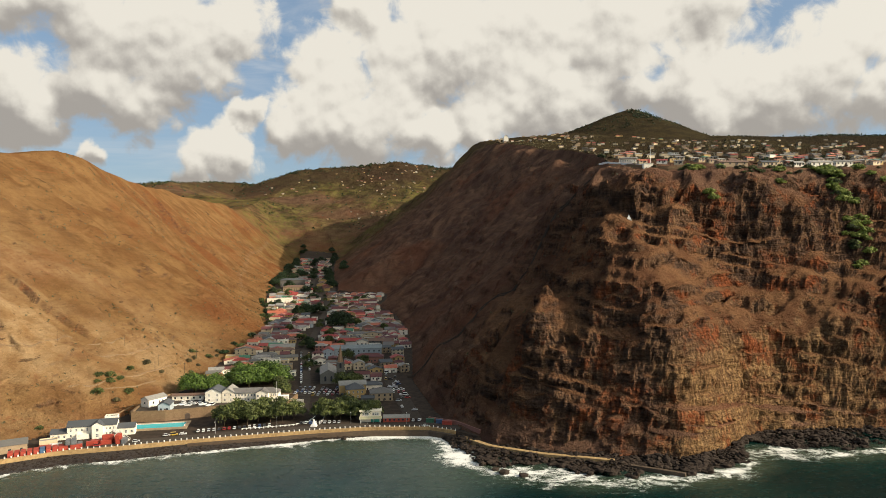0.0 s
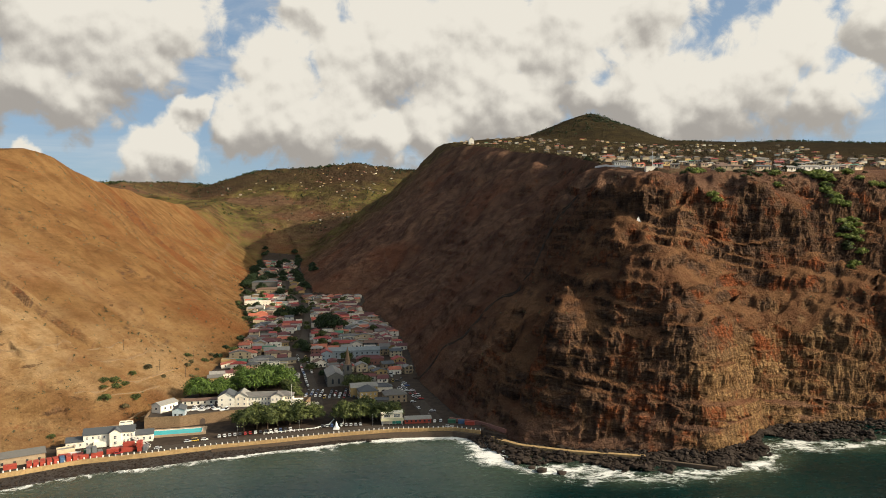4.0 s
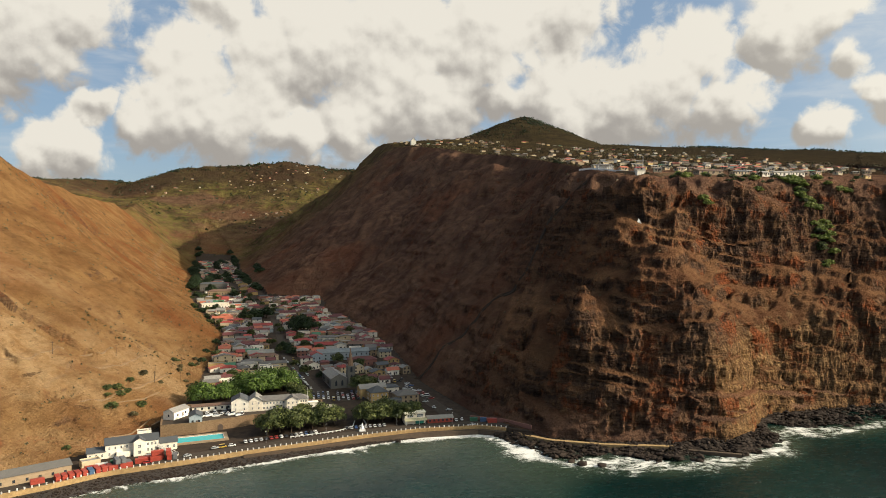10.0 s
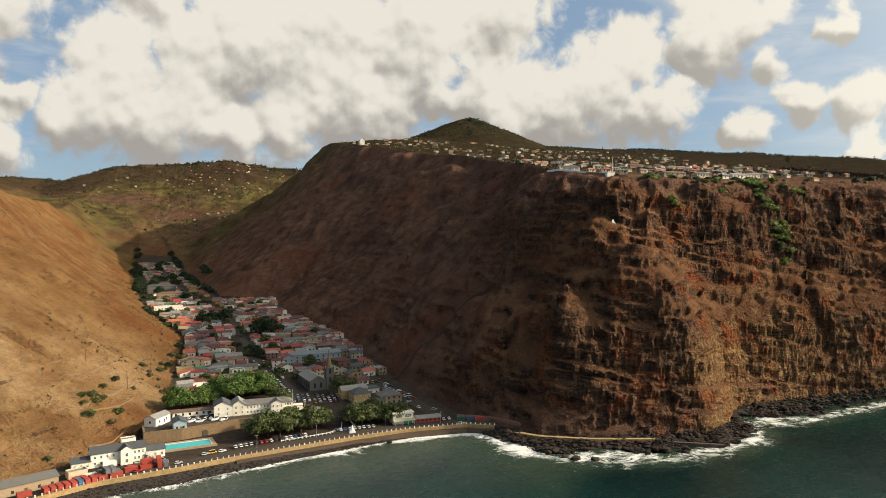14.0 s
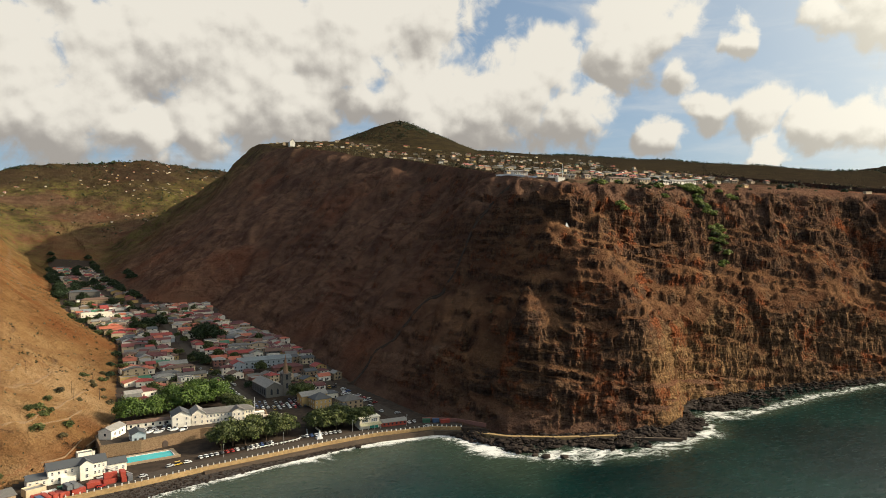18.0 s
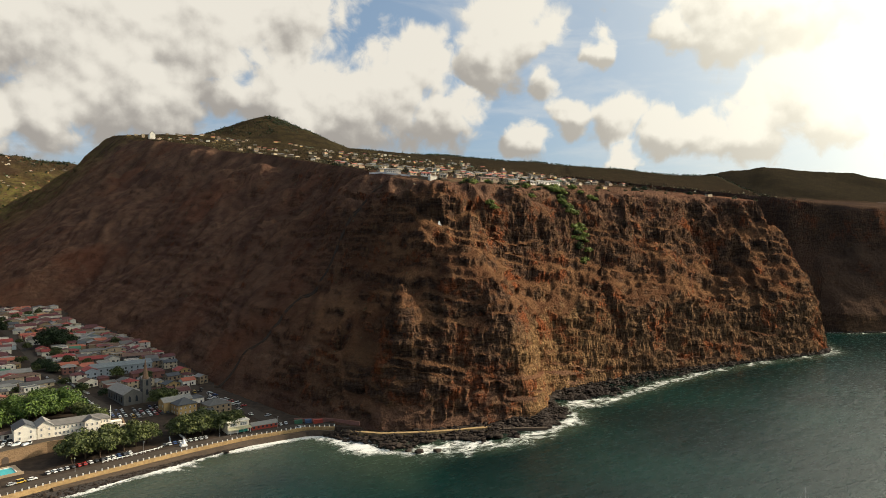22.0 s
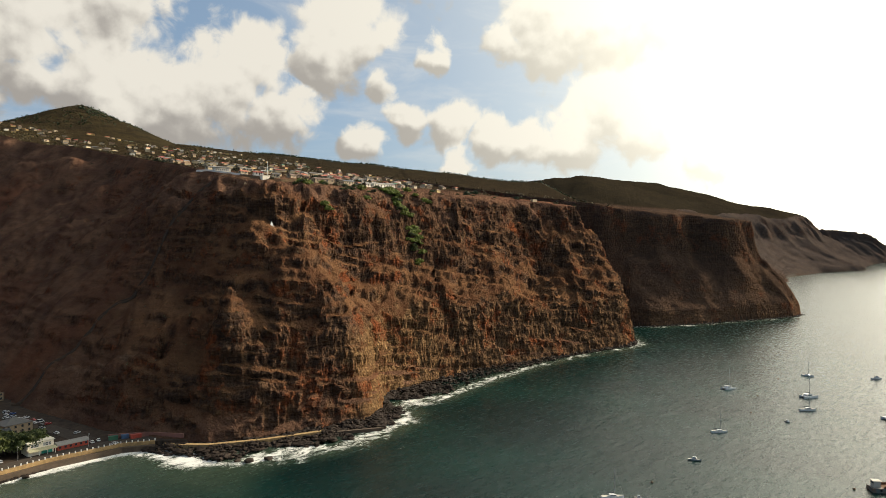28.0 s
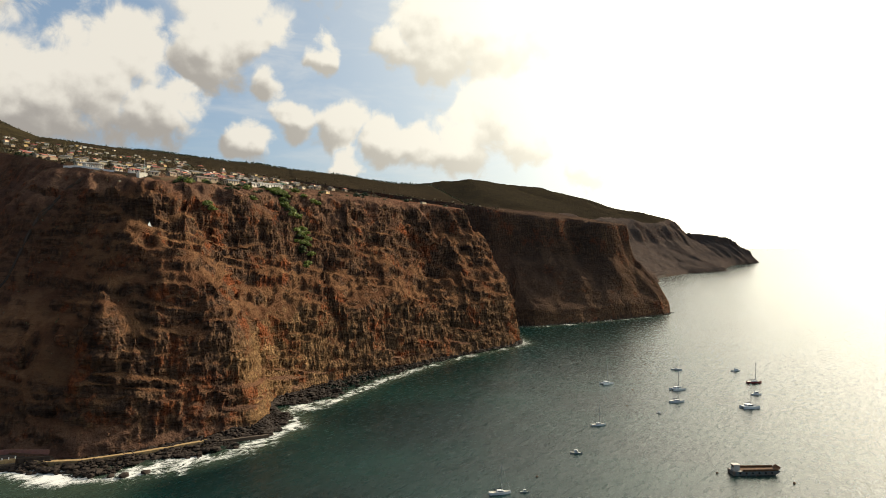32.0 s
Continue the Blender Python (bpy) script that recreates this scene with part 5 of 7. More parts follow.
pool = thing("swimming_pool", pose(-182.5, 435.6, 4.75, 0, 0, 11), "turquoise open-air swimming pool with a pale deck", "swimming pool")
m, n, bsdf = material("pool_water")
n.put(bsdf.inputs["Base Color"], n.mix(n.noise(n.position(), 0.4, 3.0), (0.03, 0.40, 0.46), (0.06, 0.52, 0.56)))
bsdf.inputs["Roughness"].default_value = 0.08
n.put(bsdf.inputs["Normal"], n.bump(n.noise(n.position(), 2.0, 3.0), 0.15, 0.1))
POOL_WATER = m
deck = Geo()
for a, b, c, d in ((-20, 19, -8.4, -6.2), (-20, 19, 6.2, 10.0), (-20, -16.5, -6.2, 6.2), (16.5, 19, -6.2, 6.2)):
    deck.box(a, b, c, d, -0.6, 0.25)
part("deck", deck.mesh("deck", TAN_WALL), pool)
part("water", Geo().box(-16.5, 16.5, -6.2, 6.2, -0.5, 0.10).mesh("water", POOL_WATER), pool)
for k in range(4):
    part("edge", Geo().box(*((-16.8, 16.8, -6.5, -6.2), (-16.8, 16.8, 6.2, 6.5), (-16.8, -16.5, -6.2, 6.2), (16.5, 16.8, -6.2, 6.2))[k], 0.2, 0.42).mesh("edge", WHITE_PAINT), pool)
part("fence", Geo().box(-20, 19, -8.5, -8.3, 0.25, 1.2).mesh("fence", TAN_WALL), pool)


def harbour_house():
    ob = thing("customs_house", pose(-213, 416, 4.6, 0, 0, 16), "white two-storey harbour building with grey slate roofs", "building")
    L, D, H = 27.0, 9.5, 7.2
    part("wall", walls(L, D, H, 2.6).mesh("wall", WHITE_WALL), ob)
    part("roof", gable(L, D, H, 2.6).mesh("roof", SLATE_ROOF), ob)
    bay = part("gabled_bay", walls(6.0, 3.4, H + 0.6, 2.0, ridge_x=False).mesh("gabled_bay", WHITE_WALL), ob, "", pose(3.5, -D / 2 - 1.6, 0))
    part("roof", gable(6.5, 6.0, H + 0.6, 2.0).mesh("roof", SLATE_ROOF), ob, "", pose(3.5, -D / 2 + 0.2, 0, 0, 0, 90))
    for z in (2.0, 5.2):
        window_row(ob, L, D, "s", z, 4, 1.0, 1.5, True, 0.02, 0.46)
        window_row(ob, L, D, "s", z, 3, 1.0, 1.5, True, 0.76, 0.98)
        place_window(bay, 0, -1.7, z, 0, 1.5, 1.9, True)
    wing = part("east_wing", walls(10.0, 8.0, 4.4, 2.0).mesh("east_wing", WHITE_WALL), ob, "", pose(L / 2 + 5.0, 0.3, 0))
    part("roof", gable(10.0, 8.0, 4.4, 2.0).mesh("roof", SLATE_ROOF), wing)
    window_row(wing, 10.0, 8.0, "s", 2.0, 3, 1.2, 1.7, True)
    low = part("west_wing", walls(9.0, 8.5, 3.8, 1.8).mesh("west_wing", WHITE_WALL), ob, "", pose(-L / 2 - 4.5, -0.4, 0))
    part("roof", gable(9.0, 8.5, 3.8, 1.8).mesh("roof", SLATE_ROOF), low)
    window_row(low, 9.0, 8.5, "s", 1.8, 3, 1.1, 1.5, True)
    part("porch", Geo().box(-3.5, 3.5, -2.2, 0, 0, 3.0).mesh("porch", WHITE_WALL), ob, "", pose(-4.5, -D / 2, 0))
    part("chimney", Geo().box(-0.6, 0.6, -0.5, 0.5, 8, 11.4).box(-0.7, 0.7, -0.6, 0.6, 11.4, 11.7).mesh("chimney", WHITE_WALL), ob, "", pose(8.5, 1.0, 0))


harbour_house()
house("outbuilding", -210.5, 434, 7.5, 16, 7.5, 5.5, 4.5, "flat", WHITE_WALL, GREY_ROOF, "small white flat-roofed block below the hillside", windows=1, category="building")
house("outbuilding", -199, 470, 11.5, 62, 15, 8, 4.0, "gable_x", WHITE_WALL, PALE_ROOF, "white gabled shed in a stone yard", windows=2, category="building")
house("yard_house", -185, 455.5, TERRACE_Z, 10, 7.5, 12, 4.6, "gable_y", BLUE_WALL, SLATE_ROOF, "pale blue house with a dark roof on the terrace", windows=2, category="house")
house("yard_range", -173, 488, TERRACE_Z, 8, 38, 7, 3.2, "gable_x", WHITE_WALL, BROWN_ROOF, "long low white range along the castle yard", windows=9, category="building", rise=0.9)


def castle():
    ob = thing("castle", pose(-136, 482, TERRACE_Z - 0.2, 0, 0, 4), "long white government building with grey hipped roofs", "building")
    L, D, H = 40.0, 10.0, 6.4
    part("wall", walls(L, D, H).mesh("wall", WHITE_WALL), ob)
    part("roof", hip(L, D, H, 2.8).mesh("roof", GREY_ROOF), ob)
    for z in (2.0, 5.0):
        window_row(ob, L, D, "s", z, 11, 1.0, 1.5, True, 0.03, 0.62)
        window_row(ob, L, D, "s", z, 3, 1.0, 1.5, True, 0.86, 0.98)
        window_row(ob, L, D, "e", z, 3, 1.0, 1.5, True)
    bay = part("gabled_bay", walls(8.0, 4.0, H + 0.8, 2.0, ridge_x=False).mesh("gabled_bay", WHITE_WALL), ob, "", pose(9.5, -D / 2 - 2, 0))
    part("roof", gable(9.0, 8.0, H + 0.8, 2.0).mesh("roof", GREY_ROOF), ob, "", pose(9.5, -D / 2 + 0.5, 0, 0, 0, 90))
    for z in (2.2, 5.2):
        window_row(bay, 8.0, 4.0, "s", z, 3, 1.0, 1.5, True)
    for k, (dx, w_, d_) in enumerate(((-24.5, 11, 14), (-14.5, 8, 14))):
        block = part("west_block", walls(w_, d_, 7.4, 2.8, ridge_x=False).mesh("west_block", WHITE_WALL), ob, "", pose(dx, 1.5, 0))
        part("roof", gable(d_, w_, 7.4, 2.8).mesh("roof", SLATE_ROOF if k == 0 else PALE_ROOF), block, "", pose(0, 0, 0, 0, 0, 90))
        for z in (2.2, 5.4):
            window_row(block, w_, d_, "s", z, 2, 1.0, 1.5, True)
            window_row(block, w_, d_, "w", z, 4, 1.0, 1.5, True)
    part("gatehouse", Geo().box(-3, 3, -2, 2, -6, 3.4).box(-3.3, 3.3, -2.3, 2.3, 3.4, 3.9).mesh("gatehouse", WHITE_WALL), ob, "", pose(23.5, -3.0, 0))
    part("side_wall", Geo().box(0, 12, -0.4, 0.4, -6, 1.6).mesh("side_wall", WHITE_WALL), ob, "", pose(26, -4.0, 0, 0, 0, -12))


castle()
pole = thing("flagpole", pose(-116, 474, TERRACE_Z), "tall white flagpole in front of the castle", "flagpole")
part("mast", Geo().tube((0, 0, 0), (0, 0, 15), 0.20, 0.09, 8).mesh("mast", WHITE_PAINT), pole)
part("base", Geo().box(-0.7, 0.7, -0.7, 0.7, -0.2, 0.5).mesh("base", WHITE_PAINT), pole)


def church():
    ob = thing("church", pose(-95, 563, 8.2, 0, 0, 10), "grey stone church with a square tower and pointed spire", "church")
    L, D, H = 13.0, 34.0, 8.0
    part("nave", walls(L, D, H, 3.6, ridge_x=False).mesh("nave", GREY_WALL), ob)
    part("roof", gable(D, L, H, 3.6, 0.4).mesh("roof", PALE_ROOF), ob, "", pose(0, 0, 0, 0, 0, 90))
    lancet = Geo().prism([(-0.8, 0), (0.8, 0), (0.8, 3.2), (0, 4.4), (-0.8, 3.2)], -0.12, 0.05).mesh("lancet_window", GLASS)
    for x in (-2.4, 2.4):
        part("lancet_window", lancet, ob, "", pose(x, -D / 2, 2.4))
    for k in range(6):
        part("lancet_window", lancet, ob, "", pose(-L / 2, -13 + 5.2 * k, 2.2, 0, 0, -90))
    tower = part("tower", Geo().box(-3.0, 3.0, -3.0, 3.0, -1, 17).box(-3.25, 3.25, -3.25, 3.25, 11.2, 11.6).box(-3.25, 3.25, -3.25, 3.25, 16.6, 17.2).mesh("tower", GREY_WALL), ob, "", pose(9.6, -D / 2 + 2.5, 0))
    for a, b in ((-2.7, -2.7), (2.7, -2.7), (2.7, 2.7), (-2.7, 2.7)):
        part("pinnacle", Geo().tube((0, 0, 17.2), (0, 0, 19.4), 0.45, 0.05, 4).mesh("pinnacle", GREY_WALL), tower, "", pose(a, b, 0))
    part("spire", Geo().tube((0, 0, 17.2), (0, 0, 31.5), 2.4, 0.06, 8).mesh("spire", plain("weathered_spire", (0.30, 0.19, 0.12), 0.9, 0.3)), tower, "weathered brown spire")
    for z in (6.0, 12.6):
        part("lancet_window", lancet, tower, "", pose(0, -3.0, z))
        part("lancet_window", lancet, tower, "", pose(-3.0, 0, z, 0, 0, -90))
    part("aisle", walls(7.0, 26.0, 4.8, 1.0, ridge_x=False).mesh("aisle", GREY_WALL), ob, "", pose(10.0, 4.5, 0))
    part("aisle_roof", gable(26.0, 7.0, 4.8, 1.0, 0.3).mesh("aisle_roof", PALE_ROOF), ob, "", pose(10.0, 4.5, 0, 0, 0, 90))


church()


def museum():
    ob = thing("museum", pose(-66, 508, 6.0, 0, 0, 12), "yellow plastered building with a blue-grey hipped roof", "building")
    part("wall", walls(13, 12, 7.4).mesh("wall", YELLOW_WALL), ob)
    part("roof", hip(13, 12, 7.4, 4.0).mesh("roof", SLATE_ROOF), ob)
    for z in (2.2, 5.4):
        window_row(ob, 13, 12, "s", z, 4, 1.1, 1.7, True)
        window_row(ob, 13, 12, "w", z, 3, 1.1, 1.7, True)
    rear = part("rear_block", walls(20, 9, 8.4, 2.4).mesh("rear_block", YELLOW_WALL), ob, "", pose(-1, 11, 0))
    part("roof", gable(20, 9, 8.4, 2.4).mesh("roof", PALE_ROOF), rear)
    for z in (2.2, 5.6):
        window_row(rear, 20, 9, "w", z, 2, 1.1, 1.6, True)


museum()
house("warehouse", -46, 502, 6.0, 10, 16, 14, 6.0, "hip", TAN_WALL, GREY_ROOF, "brown stone warehouse with a grey hipped roof", windows=4, category="warehouse")
house("store", -55, 494, 5.6, 10, 9, 6, 4.0, "gable_x", GREY_WALL, SLATE_ROOF, "low grey stone store beside the museum", windows=2, category="building")
house("store", -57, 531, 7.0, 8, 18, 9, 4.4, "hip", WHITE_WALL, SLATE_ROOF, "white house with a dark slate roof", windows=4, category="house")


def awning_sheet(L, D):
    g = Geo()
    g.v = [(-L, -D - 3.8, 2.7), (L, -D - 3.8, 2.7), (L, -D, 3.5), (-L, -D, 3.5), (-L, -D - 3.8, 2.85), (L, -D - 3.8, 2.85), (L, -D, 3.68), (-L, -D, 3.68)]
    g.f = [(3, 2, 1, 0), (4, 5, 6, 7), (0, 1, 5, 4), (1, 2, 6, 5), (2, 3, 7, 6), (3, 0, 4, 7)]
    g.m = [0] * 6
    return g


def cafe():
    ob = thing("cafe", pose(-48, 449, 4.6, 0, 0, 4), "white flat-roofed cafe with a green shopfront and awning", "cafe")
    L, D, H = 13.5, 9.5, 7.0
    part("wall", walls(L, D, H).mesh("wall", WHITE_WALL), ob)
    part("roof", Geo().box(-L / 2 - 0.5, L / 2 + 0.5, -D / 2 - 0.7, D / 2 + 0.5, H, H + 0.45).mesh("roof", WHITE_WALL), ob)
    for x in (-3.2, 3.2):
        for k in range(3):
            place_window(ob, x - 1.35 + 1.35 * k, -D / 2, 5.2, 0, 1.3, 1.9, True)
    part("awning", awning_sheet(L / 2 + 0.6, D / 2).mesh("awning", plain("faded_awning", (0.42, 0.40, 0.26), 0.8, 0.2)), ob, "")
    part("shopfront", Geo().box(0.2, 5.8, -D / 2 - 0.25, -D / 2, 0, 2.7).mesh("shopfront", plain("teal_paint", (0.02, 0.30, 0.22), 0.5, 0.2)), ob, "teal green shopfront")
    for x in (-6.3, -2.0, 2.2, 6.3):
        part("awning_post", Geo().box(-0.1, 0.1, -0.1, 0.1, 0, 2.9).mesh("awning_post", WHITE_PAINT), ob, "", pose(x, -D / 2 - 3.4, 0))


cafe()
shed = thing("boat_shed", pose(-31, 447, 4.6, 0, 0, 3), "long red shed with a rounded grey metal roof", "shed")
part("wall", walls(17, 6, 2.6).mesh("wall", plain("brick_red_paint", (0.36, 0.075, 0.05), 0.8, 0.3)), shed)
arc = [(3.4 * math.cos(math.pi * k / 8), 2.5 + 1.7 * math.sin(math.pi * k / 8)) for k in range(9)]
g = Geo().prism(arc, -8.8, 8.8)
g.v = [(y, x, z) for x, y, z in g.v]
part("roof", g.mesh("roof", PALE_ROOF), shed)
window_row(shed, 17, 6, "s", 1.5, 6, 1.2, 1.2)
house("harbour_warehouse", -252, 381, 4.6, 31, 34, 11, 4.6, "gable_x", TAN_WALL, GREY_ROOF, "long tan harbour warehouse with a grey roof", windows=6, category="warehouse", rise=2.0)
house("harbour_warehouse", -229, 396, 4.6, 28, 9, 6, 3.0, "flat", CREAM_WALL, PALE_ROOF, "low cream store in the container yard", windows=0, category="warehouse")
house("harbour_warehouse", -282, 362, 4.6, 31, 24, 11, 5.0, "gable_x", TAN_WALL, GREY_ROOF, "long tan harbour warehouse with a grey roof", windows=4, category="warehouse", rise=2.0)
monument = thing("monument", pose(-82.6, 434.5, 4.6), "white stepped monument beside the seafront road", "monument")
part("plinth", Geo().box(-1.9, 1.9, -1.9, 1.9, 0, 0.7).box(-1.4, 1.4, -1.4, 1.4, 0.7, 1.5).mesh("plinth", WHITE_PAINT), monument)
part("shaft", Geo().tube((0, 0, 1.5), (0, 0, 3.6), 1.25, 0.55, 8).mesh("shaft", WHITE_PAINT), monument)
part("cap", Geo().tube((0, 0, 3.6), (0, 0, 4.9), 0.6, 0.12, 8).mesh("cap", WHITE_PAINT), monument)

# containers in the yard
BOX_PAINTS = {"red": plain("red_container_paint", (0.38, 0.055, 0.03), 0.6, 0.3), "grey": plain("grey_container_paint", (0.14, 0.145, 0.15), 0.6, 0.3), "blue": plain("blue_container_paint", (0.06, 0.12, 0.22), 0.6, 0.3),
              "white": plain("white_container_paint", (0.70, 0.68, 0.62), 0.6, 0.2), "green": plain("green_container_paint", (0.035, 0.13, 0.07), 0.6, 0.3)}


def container(colour):
    g = Geo().box(-3.03, 3.03, -1.19, 1.19, 0.1, 2.55)
    ribs = Geo()
    for k in range(18):
        x = -2.8 + k * 0.33
        ribs.box(x, x + 0.16, -1.235, 1.235, 0.25, 2.45)
    ob = thing("container", pose(0, 0, -400), colour + " steel shipping container in the yard", "container")
    part("body", g.mesh("body", BOX_PAINTS[colour]), ob)
    part("ribs", ribs.mesh("ribs", BOX_PAINTS[colour]), ob)
    for x in (-3.06, 3.06):
        part("door", Geo().box(-0.03, 0.03, -1.1, 1.1, 0.2, 2.45).mesh("door", BOX_PAINTS[colour]), ob, "", pose(x, 0, 0))
    return ob


CONTAINERS = {k: container(k) for k in BOX_PAINTS}
for k in range(9):
    colour = ("red", "red", "red", "red", "red", "blue", "red", "red", "red")[k]
    copy_thing(CONTAINERS[colour], pose(-238 + k * 2.62, 375.2 + k * 1.55, 4.62, 0, 0, 118 + rng.uniform(-2, 2)))
for x, y, z, a, colour in ((-214.5, 391, 0, 115, "grey"), (-211.9, 392.2, 0, 115, "grey"), (-209.3, 393.2, 0, 116, "grey"), (-214, 389.5, 2.6, 115, "grey"), (-211.5, 390.8, 2.6, 115, "grey"), (-216, 386.5, 0, 25, "red"),
                           (-209.5, 389.5, 0, 25, "red"), (-203.5, 395.6, 0, 20, "red"), (-202.5, 398.6, 0, 20, "red"), (-196.5, 398.2, 0, 20, "red"), (-196, 401, 0, 18, "red"), (-196.2, 399.6, 2.6, 20, "red"),
                           (-190.2, 400.4, 0, 100, "red"), (-187.4, 401.0, 0, 100, "grey"), (-190.6, 400.4, 2.6, 100, "red"), (-199.5, 402.5, 0, 18, "white"), (-216, 396, 0, 22, "green"), (-222, 391, 0, 24, "white"), (-226, 387.5, 0, 24, "red"), (-246, 372, 0, 28, "red")):
    copy_thing(CONTAINERS[colour], pose(x, y, 4.62 + z, 0, 0, a))
for k in CONTAINERS.values():
    for o in list(k.children_recursive) + [k]:
        bpy.data.objects.remove(o)


# ---- the town in the valley ----
def street_x(y):
    return np.interp(y, [480, 526, 682, 1025, 1300, 1600, 1850, 2100], [-98, -106, -138, -172, -248, -300, -345, -378])


def right_limit(y):
    return np.interp(y, [470, 560, 679, 797, 910, 1000, 1080, 1155, 1175, 1200, 1310, 1430, 1800, 2100], [-6, -30, -34, -46, -68, -100, -96, -101, -190, -196, -210, -238, -296, -330])


def left_limit(y):
    return np.interp(y, [500, 529, 620, 698, 821, 1000, 1180, 1430, 1700, 2000, 2120], [-204, -198, -203, -205, -211, -258, -300, -340, -380, -424, -440])


TAKEN = [(-95, 563, 24), (-88, 575, 18), (-66, 512, 18), (-46, 502, 12), (-57, 531, 12), (-136, 482, 32), (-152, 540, 26), (-185, 522, 22), (-168, 550, 16), (-136, 550, 16), (-84, 656, 30), (-62, 652, 18), (-102, 660, 14), (-66, 626, 18),
         (-124, 820, 17), (-184, 936, 17), (-252, 1046, 26), (-284, 1300, 30), (-262, 1215, 28)]
ROOFS = {"red": (RED_ROOF, 19), "maroon": (MAROON_ROOF, 22), "orange red": (ORANGE_ROOF, 13), "grey": (GREY_ROOF, 14), "pale grey": (PALE_ROOF, 17), "slate": (SLATE_ROOF, 8), "rusty brown": (BROWN_ROOF, 12), "green": (GREEN_ROOF, 4)}
WALLS = {"white": (WHITE_WALL, 40), "cream": (CREAM_WALL, 30), "tan": (TAN_WALL, 12), "pale blue": (BLUE_WALL, 3), "yellow": (YELLOW_WALL, 7), "faded red": (PINK_WALL, 6), "grey": (GREY_WALL, 4)}


def pick(table, rng):
    names = list(table)
    return rng.choices(names, [table[k][1] for k in names])[0]


rng = random.Random(31)
built = 0
y = 556.0
while y < 2080:
    deep = rng.uniform(7.5, 11.0) if y < 1150 else rng.uniform(10, 14)
    left, right, mid = float(left_limit(y)), float(right_limit(y)), float(street_x(y))
    if y > 1150:
        left, right = max(left, mid - 58), min(right, mid + 42)
    x = left + rng.uniform(0, 4)
    while x < right - 4:
        wide = (rng.uniform(7.5, 13.5) if rng.random() < 0.8 else rng.uniform(15, 26)) if y < 1150 else rng.uniform(10, 19)
        cx, cy = x + wide / 2, y + rng.uniform(-3.6, 3.6)
        clear = all(math.hypot(cx - a, cy - b) > r for a, b, r in TAKEN)
        near_street = abs(cx - float(street_x(cy))) < (6.0 if cy < 700 else 3.2) + wide / 2
        near_back = abs(cx - (float(right_limit(cy)) - 10)) < 5 + wide / 2 and cy < 585
        skip = rng.random() < (0.13 if y < 1150 else 0.24)
        if clear and not near_street and not near_back and not skip and cx + wide / 2 < right + 4:
            roof, wall = pick(ROOFS, rng), pick(WALLS, rng)
            tall = rng.choice((2.9, 3.2, 3.6, 4.2, 5.4)) if y < 1150 else rng.choice((3.0, 3.6, 4.8))
            kind = rng.choices(("gable_x", "gable_y", "hip", "flat"), (38, 24, 24, 14))[0]
            if kind == "flat":
                roof = rng.choice(("grey", "pale grey"))
            storeys = "two-storey" if tall > 5.2 else "single-storey"
            turn = -math.degrees(math.atan2(float(street_x(cy + 20) - street_x(cy - 20)), 40))
            house("house" if y < 900 else "cottage_row", cx, cy, height(cx, cy), turn + rng.uniform(-8, 8), wide - 1.2, deep, tall, kind, WALLS[wall][0], ROOFS[roof][0],
                  "%s %s town house with a %s roof" % (wall, storeys, roof) if y < 900 else "%s %s house with a %s roof up the valley" % (wall, storeys, roof), "town houses" if y < 900 else "upper town houses", (2 if wide < 12 else 3) if y < 760 else (1 if y < 950 else 0))
            built += 1
        x += wide + rng.uniform(0.2, 1.8)
    y += deep + (rng.uniform(1.5, 5.0) if y < 1150 else rng.uniform(7, 13))

# larger buildings of the town
house("market_hall", -84, 660, height(-84, 660), 6, 48, 13, 7.0, "gable_x", BLUE_WALL, BLUE_ROOF, "long market hall with a pale blue-grey roof", windows=10, category="hall", rise=2.6)
house("market_house", -109, 648, height(-109, 648), 6, 10, 14, 7.5, "gable_y", BLUE_WALL, RED_ROOF, "pale blue gabled house with a red roof", windows=2)
house("warehouse", -68, 630, height(-68, 630), 4, 25, 12, 5.0, "hip", PINK_WALL, MAROON_ROOF, "low warehouse with a maroon roof", windows=5, category="warehouse")
house("hospital", -250, 1050, height(-250, 1050), 14, 38, 12, 7.5, "flat", WHITE_WALL, PALE_ROOF, "large white flat-roofed block at the hill foot", windows=9, category="building")
house("hospital", -232, 1032, height(-232, 1032), 14, 24, 11, 6.0, "flat", WHITE_WALL, PALE_ROOF, "large white flat-roofed block at the hill foot", windows=6, category="building")
house("school", -286, 1305, height(-286, 1305), 12, 46, 14, 12.0, "hip", GREY_WALL, SLATE_ROOF, "long dark stone building up the valley", windows=12, category="building")
house("school", -262, 1215, height(-262, 1215), 12, 42, 14, 8.0, "hip", TAN_WALL, BROWN_ROOF, "long brown stone building up the valley", windows=10, category="building")
house("villa", -196, 640, height(-196, 640), 10, 14, 9, 4.0, "flat", YELLOW_WALL, PALE_ROOF, "ruined yellow walled house on the slope", windows=2)
house("villa", -184, 622, height(-184, 622), 8, 13, 9, 3.8, "hip", WHITE_WALL, RED_ROOF, "white bungalow with a bright red roof", windows=2)
house("villa", -196, 676, height(-196, 676), 12, 17, 10, 4.6, "gable_y", WHITE_WALL, ORANGE_ROOF, "white villa with an orange red roof at the hill foot", windows=2)
house("villa", -184, 668, height(-184, 668), 12, 14, 12, 4.4, "hip", WHITE_WALL, ORANGE_ROOF, "white villa with an orange red roof at the hill foot", windows=2)

